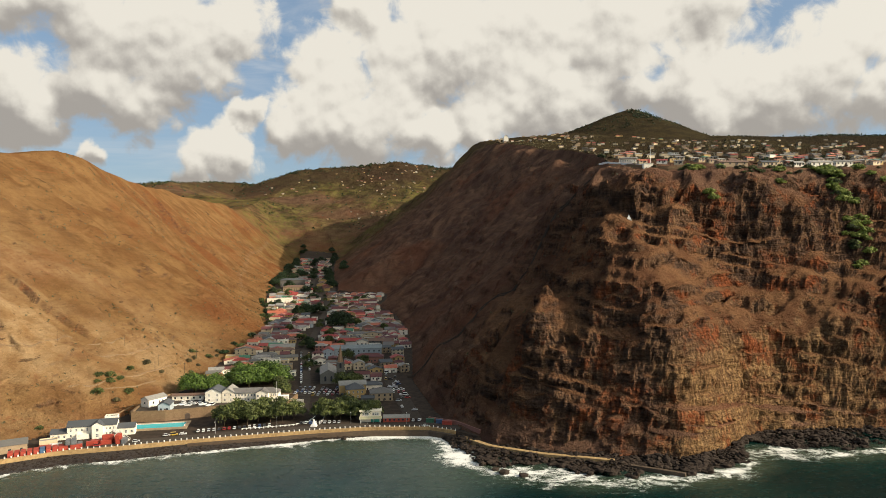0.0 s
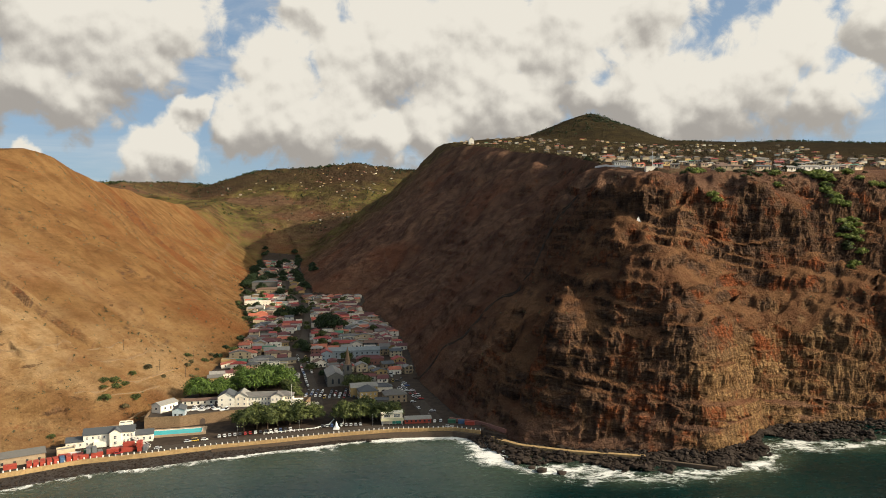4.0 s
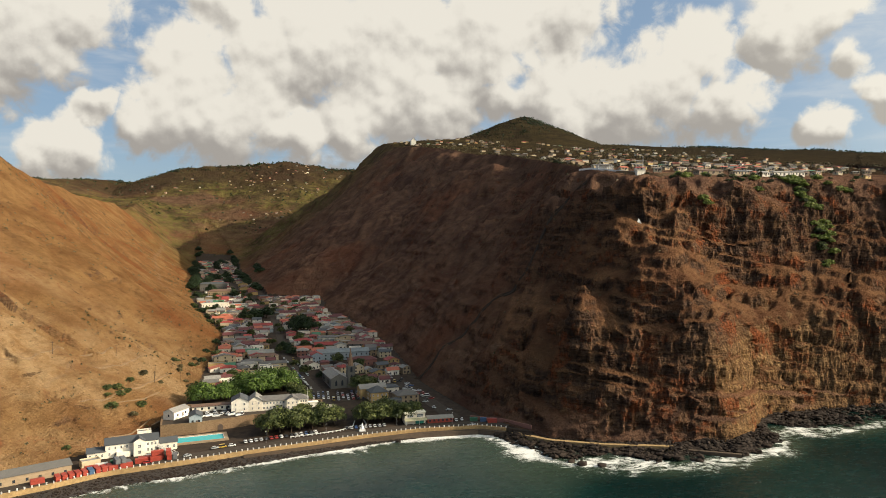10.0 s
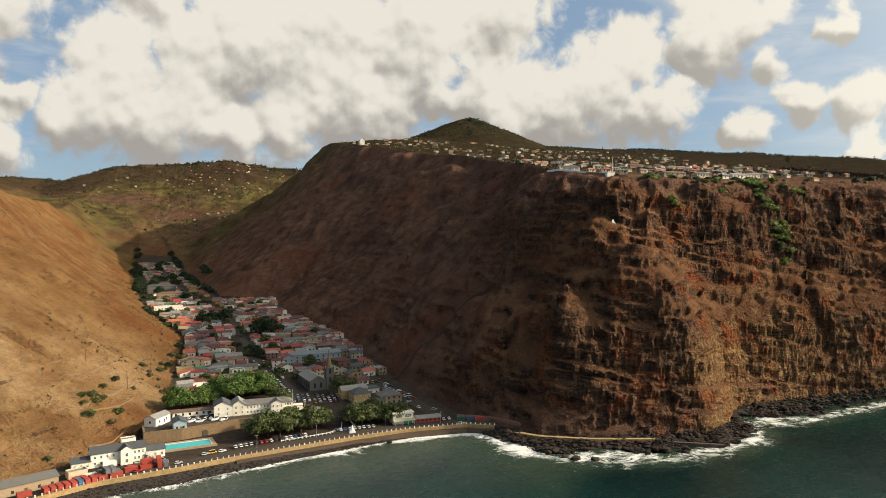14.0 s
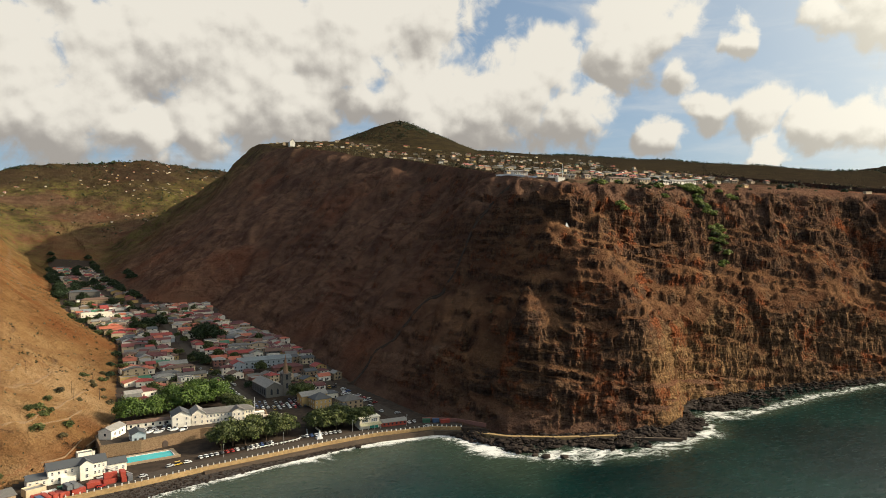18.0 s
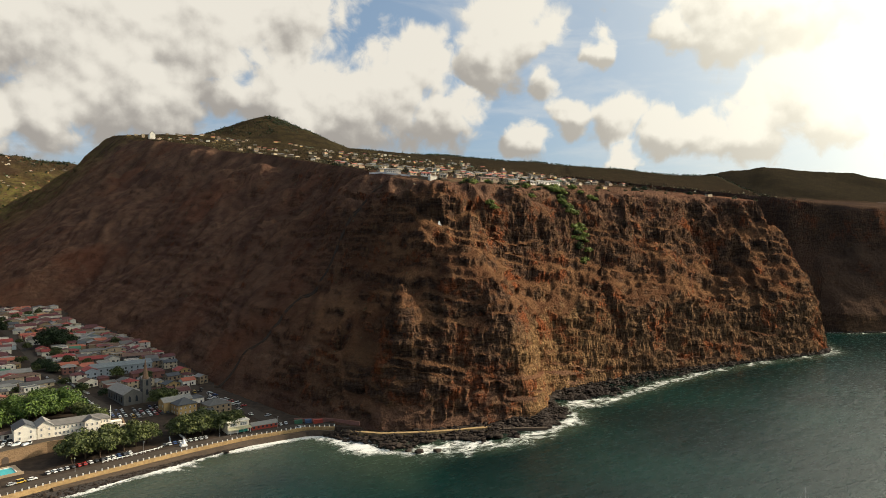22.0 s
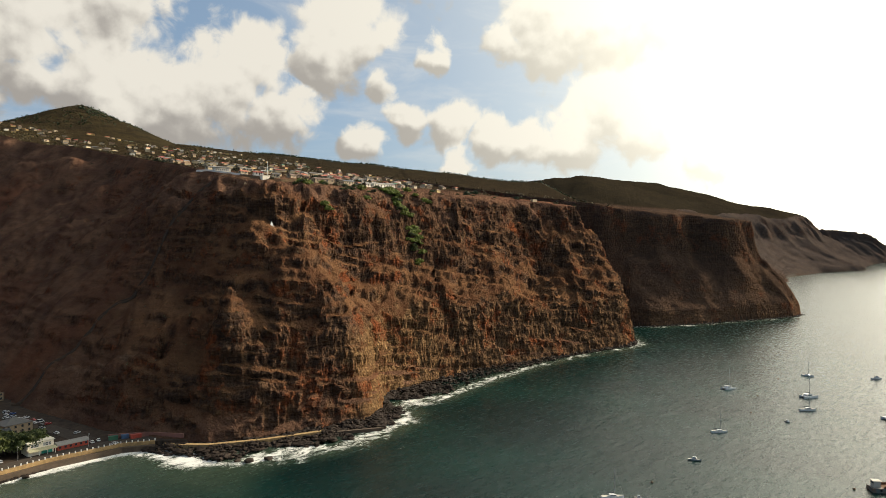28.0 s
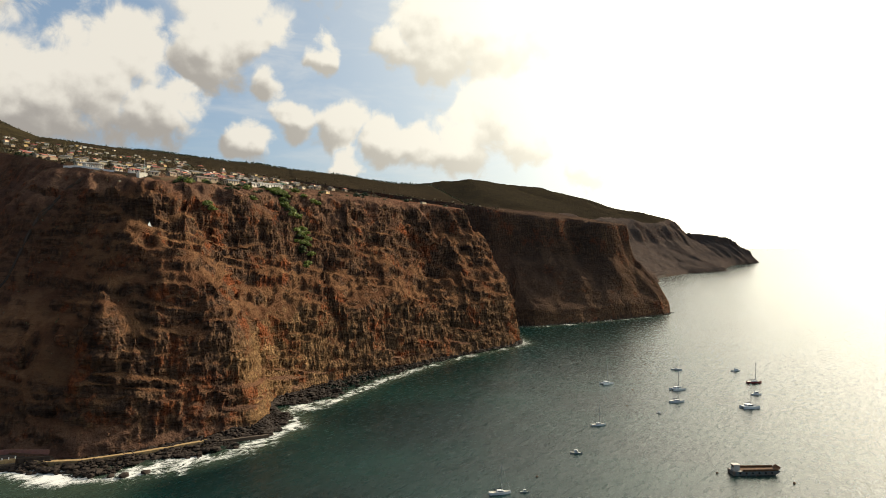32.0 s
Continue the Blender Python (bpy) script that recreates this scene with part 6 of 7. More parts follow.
# streets
for line, wide, label in (([(-97, 470), (-106, 526), (-138, 682), (-152, 850), (-172, 1025), (-248, 1300), (-300, 1600), (-345, 1850), (-378, 2100)], 4.0, "dark asphalt main street through the town"),
                          ([(-20, 452), (-30, 500), (-44, 560), (-46, 590)], 5.5, "dark asphalt back street under the cliff")):
    mid = resample(line, 8.0)
    a, b = offset_line(mid, wide), offset_line(mid, -wide)
    g = Geo()
    lift = [floor_z(np.array(p[1])) + 0.16 for p in mid]
    for i in range(len(mid) - 1):
        g.face([(*b[i], lift[i]), (*b[i + 1], lift[i + 1]), (*a[i + 1], lift[i + 1]), (*a[i], lift[i])])
        for side in (a, b):
            g.face([(*side[i], lift[i]), (*side[i + 1], lift[i + 1]), (*side[i + 1], lift[i + 1] - 0.5), (*side[i], lift[i] - 0.5)])
    tagged(new("street", g.mesh("street", ASPHALT)), label, "road", kind="structure")
g = Geo().box(-116, -70, 508, 541, 5.0, 7.3)
tagged(new("square", g.mesh("square", ASPHALT)), "dark asphalt square used as a car park", "car park", kind="structure")

# ---- cars ----
CAR_GLASS = plain("car_glass", (0.02, 0.024, 0.03), 0.08, 0.1)


def car_kind(colour_name, rgb, van=False):
    paint = plain(colour_name.replace(" ", "_") + "_car_paint", rgb, 0.3, 0.06, 2.0)
    ob = thing("van" if van else "car", pose(0, 0, -400), "%s %s parked in the town" % (colour_name, "van" if van else "car"), "van" if van else "car", "parked vehicles")
    roof = 2.0 if van else 1.45
    body = [(-2.1, 0.35), (2.1, 0.35), (2.12, 0.75), (1.9, 0.92), (-2.0, 0.95), (-2.14, 0.7)]
    part("body", Geo().prism(body, -0.85, 0.85).mesh("body", paint), ob)
    cab = [(-1.95, 0.94), (1.0, 0.94), (0.45 if not van else 1.2, roof), (-1.45 if not van else -1.95, roof)]
    part("window_band", Geo().prism(cab, -0.76, 0.76).mesh("window_band", CAR_GLASS), ob, "dark tinted glass")
    part("roof", Geo().box(-1.5 if not van else -1.95, 0.5 if not van else 1.2, -0.74, 0.74, roof - 0.03, roof + 0.06).mesh("roof", paint), ob)
    wheel = Geo().tube((0, -0.12, 0), (0, 0.12, 0), 0.33, 0.33, 8).mesh("wheel", RUBBER)
    for x in (-1.35, 1.35):
        for y in (-0.8, 0.8):
            part("wheel", wheel, ob, "", pose(x, y, 0.33))
    return ob


CARS = [car_kind("white", (0.72, 0.72, 0.70)), car_kind("silver", (0.45, 0.46, 0.46)), car_kind("black", (0.03, 0.03, 0.032)), car_kind("red", (0.36, 0.03, 0.025)), car_kind("blue", (0.04, 0.09, 0.24)), car_kind("white", (0.74, 0.74, 0.71), True), car_kind("yellow", (0.55, 0.36, 0.05), True)]


def park(x, y, z, turn, weights=(40, 20, 16, 8, 6, 8, 2)):
    copy_thing(rng.choices(CARS, weights)[0], pose(x, y, z, 0, 0, turn + rng.uniform(-4, 4)))


rng = random.Random(41)
for k in range(15):
    park(-152 + k * 2.9, 423.2 + k * 0.95, 4.62, 105)
for x, y in ((-168, 414), (-164, 415.5), (-159, 417)):
    park(x, y, 4.62, 18, (10, 10, 20, 5, 5, 0, 50))
for k in range(9):
    park(-92 + k * 3.0, 441 + k * 0.25, 4.62, 95)
for k in range(11):
    for row in range(5):
        if rng.random() < 0.72:
            park(-112 + k * 3.6, 511 + row * 6.2, 7.32, 92)
for k in range(20):
    y = 548 + k * 6.6
    for side in (-3.6, 3.6):
        if rng.random() < 0.75:
            park(float(street_x(y)) + side, y, float(floor_z(np.array(y))) + 0.18, 100)
for k in range(16):
    y = 462 + k * 8.0
    for side in (-3.8, 0.0, 3.8):
        if rng.random() < 0.55:
            park(np.interp(y, [452, 500, 560, 680], [-20, -30, -44, -47]) + side, y, float(floor_z(np.array(y))) + 0.18, rng.choice((100, 10)))
for x, y in ((-178, 470), (-174.5, 470.5), (-171, 471), (-167.5, 471.5), (-164, 472), (-181, 476), (-176, 477), (-170, 478.5), (-163, 478), (-158, 468)):
    park(x, y, TERRACE_Z + 0.02, 80)
for x, y, a in ((-12, 432.5, 5), (-200, 394.2, 22), (-181, 402, 20), (-20, 446, 90), (-16, 447, 80), (-8, 444, 85)):
    park(x, y, 4.62, a)
for k in CARS:
    for o in list(k.children_recursive) + [k]:
        bpy.data.objects.remove(o)
for x, y, l, colour in ((-9, 443, 5.0, "green"), (-3, 441, 4.0, "blue"), (2, 437, 6.0, "red")):
    ob = thing("skip", pose(x, y, 4.62, 0, 0, -10), "%s metal store box under the cliff" % colour, "container")
    part("body", Geo().box(-l / 2, l / 2, -1.2, 1.2, 0, 2.2).mesh("body", BOX_PAINTS[colour]), ob)
    part("lid", Geo().box(-l / 2 - 0.1, l / 2 + 0.1, -1.3, 1.3, 2.2, 2.35).mesh("lid", BOX_PAINTS[colour]), ob)
tagged(new("cliff_wall", band([(-10, 448), (8, 437), (22, 416)], -0.4, 0.4, 3.5, 7.0, 4.0).mesh("cliff_wall", PINK_WALL)), "low reddish wall at the cliff foot", "wall", kind="structure")


# ---- stairs up the cliff, walls and posts on the slopes ----
def draped(line, wide, z0, z1, step=2.0):
    """A strip that follows the ground, from z0 to z1 above it."""
    mid = resample(line, step)
    zs = surface(np.array([p[0] for p in mid]), np.array([p[1] for p in mid]))
    zs = np.convolve(np.pad(zs, 2, mode="edge"), np.ones(5) / 5, "valid")
    a, b = offset_line(mid, wide / 2), offset_line(mid, -wide / 2)
    g = Geo()
    for i in range(len(mid) - 1):
        j = i + 1
        g.face([(*b[i], zs[i] + z1), (*b[j], zs[j] + z1), (*a[j], zs[j] + z1), (*a[i], zs[i] + z1)])
        g.face([(*a[i], zs[i] + z1), (*a[j], zs[j] + z1), (*a[j], zs[j] + z0), (*a[i], zs[i] + z0)])
        g.face([(*b[j], zs[j] + z1), (*b[i], zs[i] + z1), (*b[i], zs[i] + z0), (*b[j], zs[j] + z0)])
    return g


LADDER = [(-30, 566), (152, 588)]
ladder = thing("cliff_stairway", pose(0, 0, 0), "straight grey stone stairway climbing the dark slope", "stairway")
STAIR_STONE = plain("grey_stair_stone", (0.085, 0.062, 0.047), 0.95, 0.3, 1.0)
part("steps", draped(LADDER, 1.8, -2.0, 0.5, 1.5).mesh("steps", STAIR_STONE), ladder)
for d in (-1.0, 1.0):
    part("parapet", draped(offset_line(LADDER, d), 0.3, -2.0, 1.1, 1.5).mesh("parapet", STAIR_STONE), ladder)
for line, h in (([(-274, 527), (-262, 539), (-260, 559)], 0.6), ([(-262, 516), (-249, 537), (-243, 567)], 0.5), ([(-254, 463), (-240, 478), (-234, 511), (-225, 545), (-219, 570)], 0.8), ([(-239, 470), (-228, 489), (-220, 523)], 0.7),
                ([(-302, 466), (-289, 478), (-281, 518)], 0.4), ([(-232, 440), (-222, 452), (-216, 476)], 0.8)):
    tagged(new("stone_wall", draped(line, 0.5, -1.0, h * 0.8).mesh("stone_wall", STONE_WALL)), "low dry stone wall across the hillside", "wall", kind="structure")
tagged(new("stone_wall", draped([(-212, 462), (-206, 480), (-203, 505)], 1.0, -2.0, 3.2).mesh("stone_wall", STONE_WALL)), "tall tan stone wall climbing beside the yard", "wall", kind="structure")
tagged(new("stone_wall", draped([(-207, 458), (-200, 478), (-197, 500)], 1.0, -2.0, 2.6).mesh("stone_wall", STONE_WALL)), "tall tan stone wall climbing beside the yard", "wall", kind="structure")
POLE_WOOD = plain("pole_wood", (0.10, 0.075, 0.055), 0.9, 0.3)
for x, y in ((-226, 536), (-228, 548), (-255, 548), (-212, 560), (-282, 500), (-220, 610)):
    ob = thing("utility_pole", pose(x, y, height(x, y)), "thin dark wooden utility pole on the hillside", "pole", "utility poles")
    part("post", Geo().tube((0, 0, -0.5), (0, 0, 8.5), 0.16, 0.11, 6).mesh("post", POLE_WOOD), ob)
    part("crossarm", Geo().box(-1.0, 1.0, -0.07, 0.07, 7.6, 7.8).mesh("crossarm", POLE_WOOD), ob)
for x, y in ((-105, 430), (-60, 441), (-140, 419), (-24, 440)):
    ob = thing("street_lamp", pose(x, y, 4.62), "grey street lamp beside the seafront road", "street lamp", "street lamps")
    part("post", Geo().tube((0, 0, 0), (0, 0, 7.5), 0.11, 0.07, 6).mesh("post", STEEL), ob)
    part("arm", Geo().box(-0.05, 0.05, -1.4, 0, 7.4, 7.5).mesh("arm", STEEL), ob)
    part("lamp", Geo().box(-0.15, 0.15, -1.9, -1.3, 7.36, 7.52).mesh("lamp", WHITE_PAINT), ob)

stair = thing("access_stair", pose(-199, 410.5, 4.6, 0, 0, -24), "white railed access stair down to the seafront road", "stair")
part("flight", Geo().prism([(0, 4.2), (0, 4.6), (1.5, 4.6), (13.5, 0.3), (13.5, 0.0), (12.6, 0.0), (1.5, 4.2)], -1.1, 1.1).mesh("flight", CONCRETE), stair)
for side in (-1.1, 1.0):
    part("railing", Geo().prism([(0, 5.5), (0, 5.75), (1.5, 5.75), (13.5, 1.45), (13.5, 1.2), (1.5, 5.5)], side, side + 0.1).mesh("railing", WHITE_PAINT), stair)
    for k in range(7):
        zb = 4.6 if k == 0 else 4.6 - 4.3 * max(0, k * 2.2 - 1.5) / 12
        part("post", Geo().box(k * 2.2, k * 2.2 + 0.14, side, side + 0.1, zb - 0.1, zb + 1.1).mesh("post", WHITE_PAINT), stair)
part("pier", Geo().box(0.3, 1.2, -0.9, 0.9, -1.0, 4.2).mesh("pier", CONCRETE), stair)
for x, y, turn in ((-183.5, 465.5, 20), (-179, 468, 35), (-174, 466, 10), (-165, 468, 25), (-160, 466, 40)):
    ob = thing("dinghy", pose(x, y, TERRACE_Z, 0, 0, turn), "small white boat laid up on the yard", "boat", "laid up boats")
    part("hull", Geo().prism([(-2.4, 0.35), (-2.4, 1.1), (2.9, 1.2), (1.9, 0.35)], -0.85, 0.85).mesh("hull", WHITE_PAINT), ob)
    part("cradle", Geo().box(-1.6, 1.3, -0.6, 0.6, 0.0, 0.36).mesh("cradle", STEEL), ob)
    part("cover", Geo().box(-2.2, 1.6, -0.7, 0.7, 1.1, 1.32).mesh("cover", BLUE_WALL), ob)

# ---- the plateau settlement ----
rng = random.Random(51)
placed = []
tries = 0
while len(placed) < 350 and tries < 20000:
    tries += 1
    if len(placed) < 140:
        x, y = rng.uniform(165, 620), rng.uniform(565, 980)
    elif len(placed) < 305:
        x, y = rng.uniform(230, 1150), rng.uniform(950, 1900)
    else:
        x, y = rng.uniform(140, 420), rng.uniform(1750, 2150)
    if x > 620 + 0.55 * max(0, y - 900) or (y < 700 and x > 470):
        continue
    if not inside(WEST_TOP, np.array([x]), np.array([y + 0.0]))[0] or along(CREST_R, np.array([x]), np.array([y]))[0][0] < 13:
        continue
    if any(math.hypot(x - a, y - b) < 11.0 for a, b in placed) or math.hypot(x - 176, y - 640) < 28:
        continue
    placed.append((x, y))
HILL_ROOFS = {"red": (RED_ROOF, 12), "orange red": (ORANGE_ROOF, 10), "pale grey": (PALE_ROOF, 22), "grey": (GREY_ROOF, 26), "rusty brown": (BROWN_ROOF, 24), "green": (GREEN_ROOF, 4)}
HILL_WALLS = {"white": (WHITE_WALL, 9), "cream": (CREAM_WALL, 27), "yellow": (YELLOW_WALL, 22), "tan": (TAN_WALL, 42)}
for x, y in placed:
    wall, roof = pick(HILL_WALLS, rng), pick(HILL_ROOFS, rng)
    wide = rng.uniform(6.0, 10.5)
    house("bungalow", x, y, height(x, y) + 0.3, rng.uniform(-25, 25), wide, rng.uniform(5.0, 7.0), rng.choice((2.1, 2.3, 2.5, 2.8)), rng.choice(("gable_x", "gable_x", "hip", "gable_y")), HILL_WALLS[wall][0], HILL_ROOFS[roof][0],
          "%s plateau bungalow with a %s roof" % (wall, roof), "plateau bungalows", 2 if y < 760 else 0, "bungalow", 1.1)
for x, y, l, d, h, roof, wall in ((308, 562, 18, 8, 3.2, PALE_ROOF, WHITE_WALL), (332, 572, 14, 8, 3.2, GREY_ROOF, WHITE_WALL), (266, 562, 13, 8, 3.0, SLATE_ROOF, CREAM_WALL), (236, 562, 24, 9, 3.0, BROWN_ROOF, TAN_WALL), (287, 557, 9, 7, 2.8, PALE_ROOF, WHITE_WALL)):
    house("barrack", x, y, height(x, y) + 0.3, 3, l, d, h, "gable_x", wall, roof, "long low building near the cliff edge", "cliff edge buildings", 4, "building", 1.5)


def fort():
    z = height(172, 640)
    ob = thing("fort_house", pose(172, 640, z - 0.4, 0, 0, -10) @ Matrix.Scale(0.66, 4), "white columned house at the top of the stairway", "building")
    part("wall", walls(22, 12, 6.2).mesh("wall", WHITE_WALL), ob)
    part("roof", hip(22, 12, 6.2, 2.2).mesh("roof", GREY_ROOF), ob)
    part("verandah_roof", Geo().box(-12, 12, -9.5, -6, 5.2, 5.6).mesh("verandah_roof", PALE_ROOF), ob)
    for k in range(9):
        part("column", Geo().tube((0, 0, -1), (0, 0, 5.2), 0.35, 0.3, 8).mesh("column", WHITE_PAINT), ob, "", pose(-11 + k * 2.75, -9, 0))
    window_row(ob, 22, 12, "s", 2.6, 7, 1.2, 2.2, True)
    window_row(ob, 22, 12, "w", 2.6, 3, 1.2, 2.2, True)
    tank = thing("water_tank", pose(189, 632, height(189, 632)) @ Matrix.Scale(0.66, 4), "round dark red tank beside the white house", "tank")
    part("drum", Geo().tube((0, 0, -1), (0, 0, 4.5), 3.4, 3.4, 16).mesh("drum", RED_ROOF), tank)
    part("cover", Geo().tube((0, 0, 4.5), (0, 0, 5.6), 3.5, 0.4, 16).mesh("cover", RED_ROOF), tank)


fort()
tagged(new("zigzag_wall", draped([(146, 640), (150, 618), (153, 600), (160, 580), (166, 562)], 1.0, -1.5, 1.5, 2.5).mesh("zigzag_wall", WHITE_PAINT)), "white parapet wall along the plateau edge", "wall", kind="structure")
tagged(new("fort_wall", draped([(152, 570), (160, 551), (178, 545), (206, 543)], 1.2, -3.0, 2.2, 3.0).mesh("fort_wall", STONE_WALL)), "low grey stone battery wall on the cliff edge", "wall", kind="structure")
mast = thing("signal_mast", pose(166, 548, height(166, 548)), "tall white signal mast on the cliff edge", "mast")
part("pole", Geo().tube((0, 0, -1), (0, 0, 15.5), 0.34, 0.18, 8).mesh("pole", WHITE_PAINT), mast)
part("hut", Geo().box(-6, 1.5, -1.5, 3.0, -2, 3.0).box(-6.3, 1.8, -1.8, 3.3, 3.0, 3.3).mesh("hut", WHITE_WALL), mast)
hut = thing("cliff_marker", pose(133, 491, height(133, 491)), "small white triangular marker on the cliff", "marker")
part("board", Geo().prism([(-1.6, 0), (1.6, 0), (0, 3.4)], -0.15, 0.15).mesh("board", WHITE_PAINT), hut)
part("footing", Geo().box(-1.9, 1.9, -0.8, 0.8, -2.5, 0.05).mesh("footing", CONCRETE), hut)
shed = thing("lookout_hut", pose(574, 552, height(574, 552)), "small pale hut on the bare cliff top", "hut")
part("wall", walls(9, 4, 2.6).mesh("wall", CREAM_WALL), shed)
part("roof", Geo().box(-5, 5, -2.4, 2.4, 2.6, 2.8).mesh("roof", PALE_ROOF), shed)
chapel = thing("chapel", pose(180, 1960, height(180, 1960)), "white gabled chapel on the plateau rim", "chapel")
part("wall", walls(14, 24, 12, 8, ridge_x=False).mesh("wall", WHITE_WALL), chapel)
part("roof", gable(24, 14, 12, 8).mesh("roof", PALE_ROOF), chapel, "", pose(0, 0, 0, 0, 0, 90))
rng = random.Random(57)
for k in range(36):
    x, y = rng.uniform(170, 620), rng.uniform(560, 1000)
    if inside(WEST_TOP, np.array([x]), np.array([y]))[0]:
        plant(BUSH_DARK if rng.random() < 0.5 else BUSH_DRY, x, y, height(x, y), rng.uniform(0.7, 1.6), rng.uniform(0, 360), "plateau bushes")
# scattered houses at the valley head
rng = random.Random(61)
for k in range(120):
    hub_x, hub_y, spread = rng.choice(((-250, 2560, 90), (-120, 2480, 80), (-90, 2900, 130), (-330, 3050, 160), (-560, 2980, 130), (60, 3150, 120), (-180, 3250, 140)))
    x, y = rng.gauss(hub_x, spread), rng.gauss(hub_y, spread * 0.6)
    z = height(x, y)
    X, Y, Z = [float(v) for v in far_fold(np.array(x), np.array(y), np.array(z))]
    house("cottage", X, Y, Z, rng.uniform(-30, 30), rng.uniform(5, 9.5), 5.0, 2.4, "gable_x", HILL_WALLS[pick(HILL_WALLS, rng)][0], HILL_ROOFS[pick(HILL_ROOFS, rng)][0], "small pale cottage on the hills at the valley head", "hill cottages", 0, "cottage")


# ---- boats ----
HULL_WHITE = plain("white_hull", (0.76, 0.76, 0.74), 0.25, 0.08, 2.0)
HULL_RED = plain("red_hull", (0.30, 0.03, 0.025), 0.3, 0.15, 2.0)
HULL_GREY = plain("grey_hull", (0.20, 0.22, 0.23), 0.4, 0.2, 2.0)
DECK = plain("pale_deck", (0.52, 0.49, 0.42), 0.7, 0.15, 2.0)
RUST = plain("rusty_steel", (0.16, 0.085, 0.045), 0.8, 0.5, 0.8)
CANVAS = plain("dark_canvas", (0.05, 0.055, 0.07), 0.8, 0.2)


def hull_geo(L, B, free, draft=0.5, bow=1.0):
    g = Geo()
    rings = []
    for k in range(11):
        u = k / 10
        x = -L / 2 + L * u
        w_ = B / 2 * (0.72 + 0.28 * math.sin(min(u * 2.4, 1.57))) * (1 - max(0, (u - 0.45) / 0.55) ** 2.2 * bow)
        sheer = free * (1 + 0.25 * (2 * u - 0.8) ** 2)
        rings.append([(x, -w_, sheer), (x, -w_ * 0.9, 0.05), (x, -w_ * 0.45, -draft), (x, w_ * 0.45, -draft), (x, w_ * 0.9, 0.05), (x, w_, sheer)])
    for a, b in zip(rings[:-1], rings[1:]):
        for i in range(5):
            g.face([a[i], a[i + 1], b[i + 1], b[i]])
    g.face(rings[0])
    g.face(list(reversed(rings[-1])))
    return g, rings


def deck_geo(rings, down=0.08):
    g = Geo()
    for a, b in zip(rings[:-1], rings[1:]):
        g.face([(a[0][0], a[0][1] * 0.97, a[0][2] - down), (b[0][0], b[0][1] * 0.97, b[0][2] - down), (b[5][0], b[5][1] * 0.97, b[5][2] - down), (a[5][0], a[5][1] * 0.97, a[5][2] - down)])
    return g


def yacht(x, y, turn, L, paint, colour, mast=True, motor=False):
    ob = thing("motor_boat" if motor else "yacht", pose(x, y, 0.0, 0, 0, turn), "%s %s moored in the bay" % (colour, "motor boat with a wheelhouse" if motor else "sailing yacht with a tall mast"), "boat", "moored boats")
    g, rings = hull_geo(L, L * 0.31, L * 0.10)
    part("hull", g.mesh("hull", paint, smooth_faces=False), ob)
    part("deck", deck_geo(rings).mesh("deck", DECK), ob)
    top = L * 0.10
    h = L * (0.20 if motor else 0.075)
    part("cabin", Geo().prism([(-L * 0.16, top), (L * 0.20, top), (L * 0.12, top + h), (-L * 0.14, top + h)], -L * 0.095, L * 0.095).mesh("cabin", HULL_WHITE), ob)
    part("cabin_window", Geo().box(-L * 0.12, L * 0.12, -L * 0.098, L * 0.098, top + h * 0.45, top + h * 0.8).mesh("cabin_window", GLASS), ob)
    if mast:
        part("mast", Geo().tube((L * 0.08, 0, top), (L * 0.08, 0, L * 1.30), 0.19, 0.13, 6).mesh("mast", STEEL), ob)
        part("boom", Geo().tube((L * 0.08, 0, top + L * 0.12), (-L * 0.34, 0, top + L * 0.12), 0.09, 0.07, 6).mesh("boom", STEEL), ob)
        part("sail_cover", Geo().tube((L * 0.06, 0, top + L * 0.14), (-L * 0.32, 0, top + L * 0.135), 0.24, 0.16, 6).mesh("sail_cover", CANVAS), ob)
        part("forestay", Geo().tube((L * 0.48, 0, top), (L * 0.08, 0, L * 1.27), 0.04, 0.04, 4).mesh("forestay", STEEL), ob)
        part("backstay", Geo().tube((-L * 0.48, 0, top), (L * 0.08, 0, L * 1.27), 0.03, 0.03, 4).mesh("backstay", STEEL), ob)
    else:
        part("aerial", Geo().tube((0, 0, top + h), (0, 0, top + h + 2.2), 0.05, 0.03, 5).mesh("aerial", STEEL), ob)
    return ob


def catamaran(x, y, turn, L):
    ob = thing("catamaran", pose(x, y, 0, 0, 0, turn), "white sailing catamaran with a tall mast moored in the bay", "boat", "moored boats")
    for side in (-1, 1):
        g, rings = hull_geo(L, L * 0.14, L * 0.11)
        part("hull", g.mesh("hull", HULL_WHITE), ob, "", pose(0, side * L * 0.21, 0))
    part("bridge_deck", Geo().box(-L * 0.42, L * 0.22, -L * 0.22, L * 0.22, L * 0.075, L * 0.125).mesh("bridge_deck", HULL_WHITE), ob)
    part("saloon", Geo().prism([(-L * 0.24, L * 0.12), (L * 0.16, L * 0.12), (L * 0.06, L * 0.23), (-L * 0.26, L * 0.23)], -L * 0.17, L * 0.17).mesh("saloon", HULL_WHITE), ob)
    part("saloon_window", Geo().box(-L * 0.2, L * 0.1, -L * 0.172, L * 0.172, L * 0.15, L * 0.2).mesh("saloon_window", GLASS), ob)
    part("mast", Geo().tube((L * 0.08, 0, L * 0.2), (L * 0.08, 0, L * 1.45), 0.2, 0.14, 6).mesh("mast", STEEL), ob)
    part("boom", Geo().tube((L * 0.06, 0, L * 0.3), (-L * 0.32, 0, L * 0.3), 0.2, 0.14, 6).mesh("boom", CANVAS), ob)
    return ob


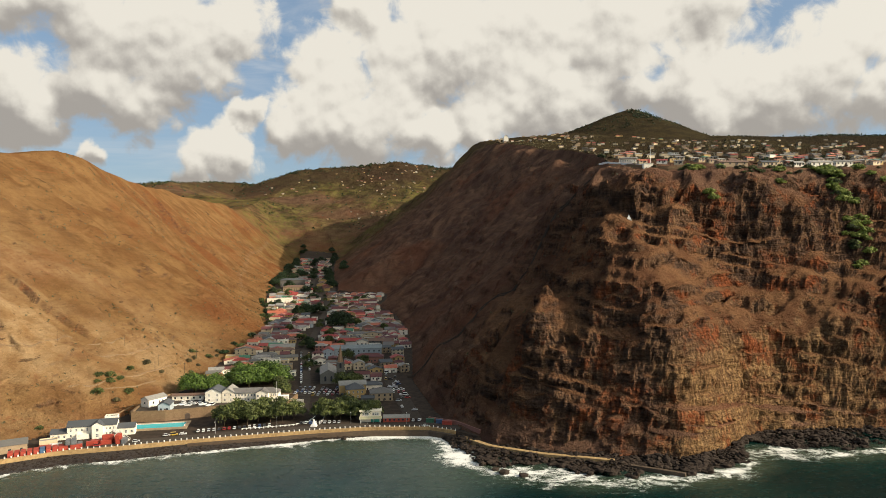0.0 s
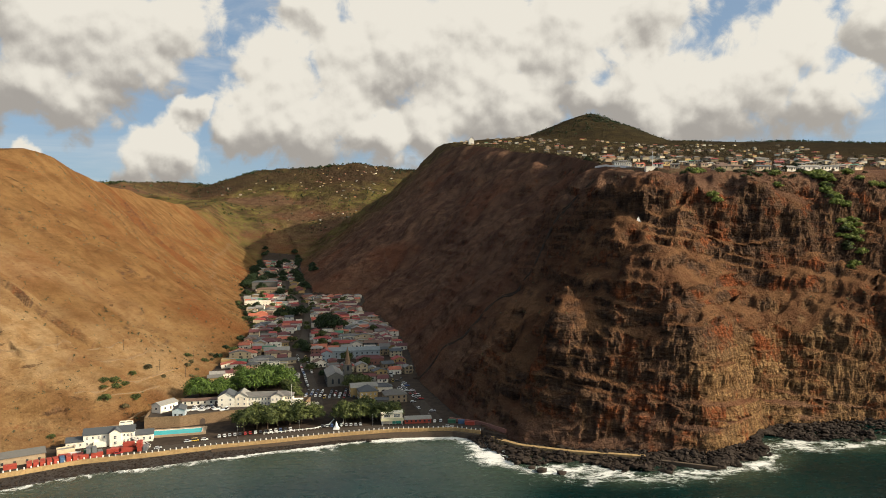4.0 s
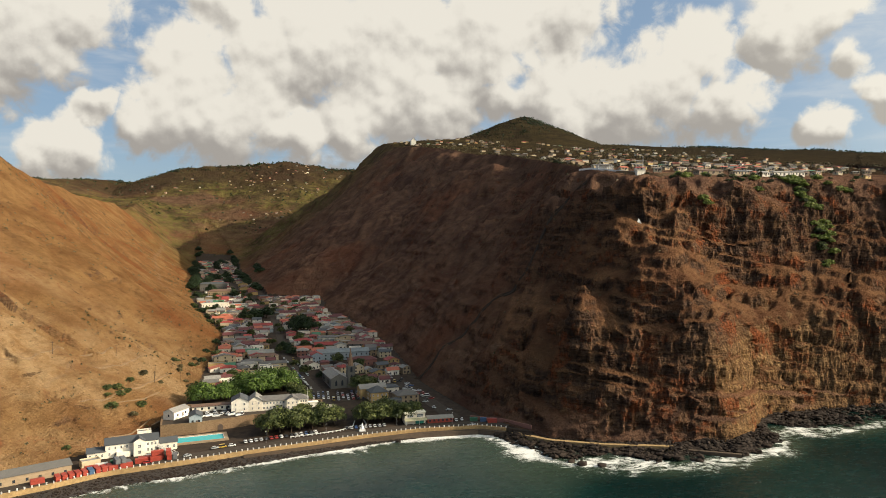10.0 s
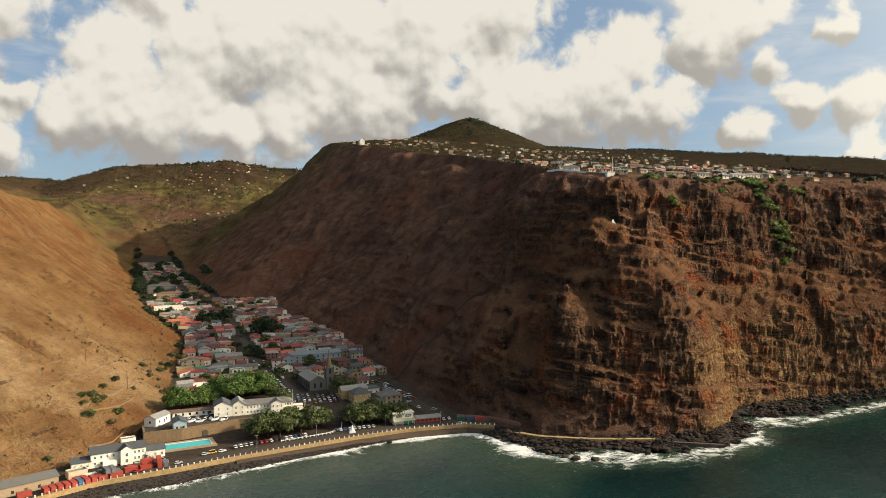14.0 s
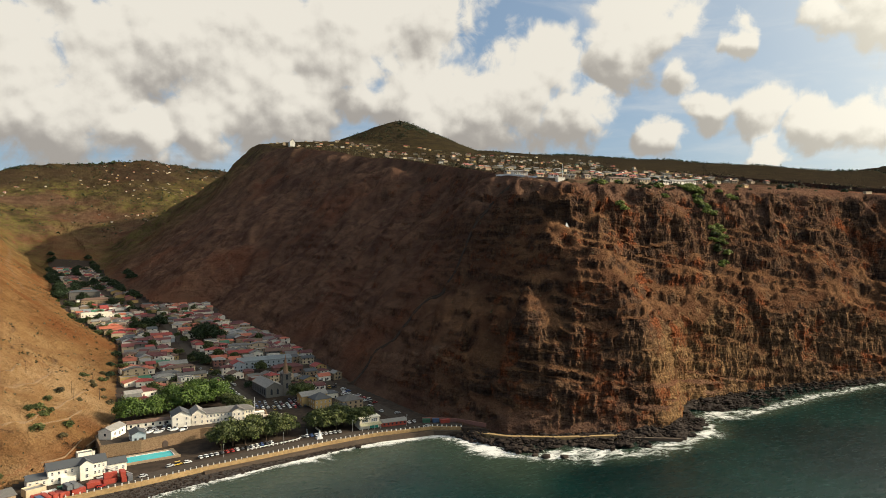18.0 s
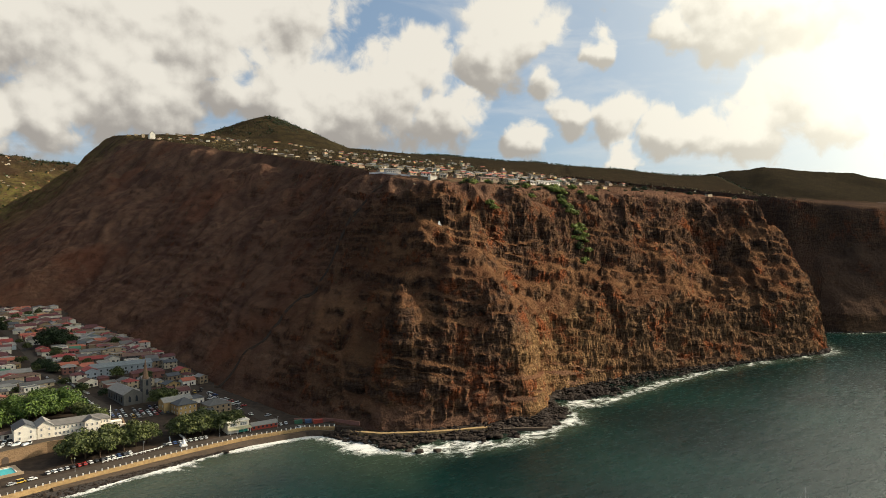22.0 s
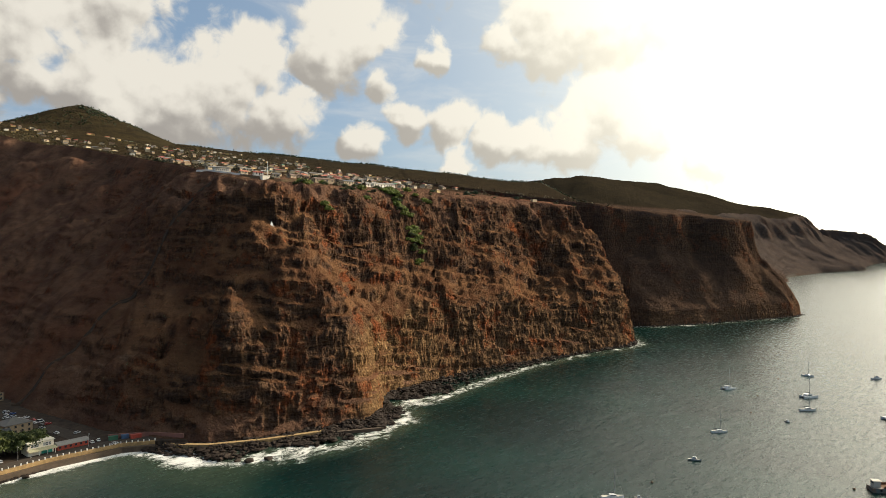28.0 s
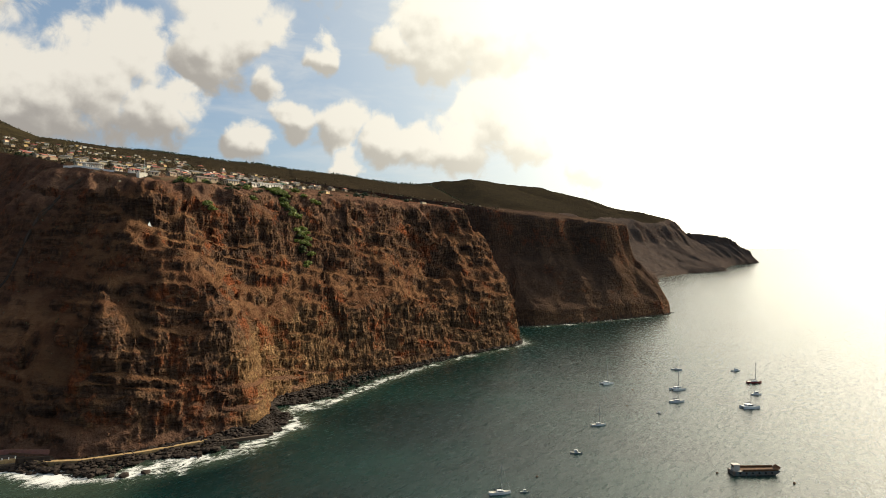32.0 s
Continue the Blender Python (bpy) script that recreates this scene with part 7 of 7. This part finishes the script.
catamaran(400, 232, -25, 11.5)
yacht(501, 200, -95, 10.5, HULL_WHITE, "white")
catamaran(409, 174, -35, 12.5)
yacht(363, 162, -48, 12.0, HULL_WHITE, "white")
yacht(265, 187, -45, 10.5, HULL_WHITE, "white")
yacht(199, 175, -70, 7.0, HULL_GREY, "grey", False, True)
yacht(118, 180, -44, 11.0, HULL_WHITE, "white")
catamaran(373, 112, -46, 13.0)
yacht(474, 126, -50, 13.5, HULL_RED, "dark red")
yacht(424, 116, -48, 9.0, HULL_WHITE, "white", False, True)
yacht(525, 151, -45, 9.5, HULL_WHITE, "white", False, True)
yacht(126.5, 171, -55, 4.5, HULL_GREY, "grey", False, True)
yacht(320, 163, -120, 5.0, HULL_GREY, "grey", False, True)


def barge():
    ob = thing("barge", pose(218, 83, 0, 0, 0, -54), "rusty steel cargo barge with a low wheelhouse", "barge")
    L, B = 25.0, 7.0
    prof = [(-L / 2, -0.8), (L / 2 - 4, -0.8), (L / 2, 1.6), (L / 2, 2.3), (L / 2 - 2, 2.1), (-L / 2, 2.0)]
    part("hull", Geo().prism(prof, -B / 2, B / 2).mesh("hull", plain("faded_teal_hull", (0.10, 0.14, 0.14), 0.7, 0.45, 0.6, second=(0.15, 0.085, 0.05))), ob)
    for y in (-B / 2, B / 2 - 0.35):
        part("bulwark", Geo().box(-L / 2 + 5, L / 2 - 1, y, y + 0.35, 2.0, 3.1).mesh("bulwark", RUST), ob)
    part("hold_floor", Geo().box(-L / 2 + 5.2, L / 2 - 1.2, -B / 2 + 0.4, B / 2 - 0.4, 2.0, 2.15).mesh("hold_floor", RUST), ob)
    part("ramp", Geo().prism([(L / 2 - 1.2, 2.0), (L / 2 + 0.6, 3.6), (L / 2 + 0.5, 3.8), (L / 2 - 1.4, 2.2)], -B / 2 + 0.5, B / 2 - 0.5).mesh("ramp", RUST), ob)
    house_part = part("wheelhouse", Geo().box(-1.6, 1.6, -1.6, 1.6, 2.0, 4.9).box(-1.9, 1.9, -1.9, 1.9, 4.9, 5.1).mesh("wheelhouse", DECK), ob, "", pose(-L / 2 + 2.6, 0, 0))
    part("wheelhouse_window", Geo().box(-1.64, 1.64, -1.4, 1.4, 3.7, 4.5).mesh("wheelhouse_window", GLASS), house_part)
    for k in range(6):
        for y in (-B / 2 - 0.2, B / 2 + 0.2):
            part("tyre", Geo().tube((0, -0.18, 0), (0, 0.18, 0), 0.5, 0.5, 10).mesh("tyre", RUBBER), ob, "", pose(-9 + k * 3.4, y, 1.2))


barge()
for x, y in ((207, 99), (212, 63), (388, 205), (330, 190), (470, 215), (150, 176), (98, 172), (515, 235)):
    ob = thing("buoy", pose(x, y, 0), "small dark round mooring buoy", "buoy", "mooring buoys")
    part("float", Geo().tube((0, 0, -0.4), (0, 0, 0.35), 0.55, 0.75, 10).tube((0, 0, 0.35), (0, 0, 0.75), 0.75, 0.25, 10).mesh("float", RUST), ob)
    part("ring", Geo().box(-0.06, 0.06, -0.06, 0.06, 0.7, 1.1).mesh("ring", STEEL), ob)
for kind in BROAD + SHADE + DUSK + [BUSH_GREEN, BUSH_BRIGHT, BUSH_DRY, BUSH_DARK]:
    for o in list(kind.children_recursive) + [kind]:
        bpy.data.objects.remove(o)
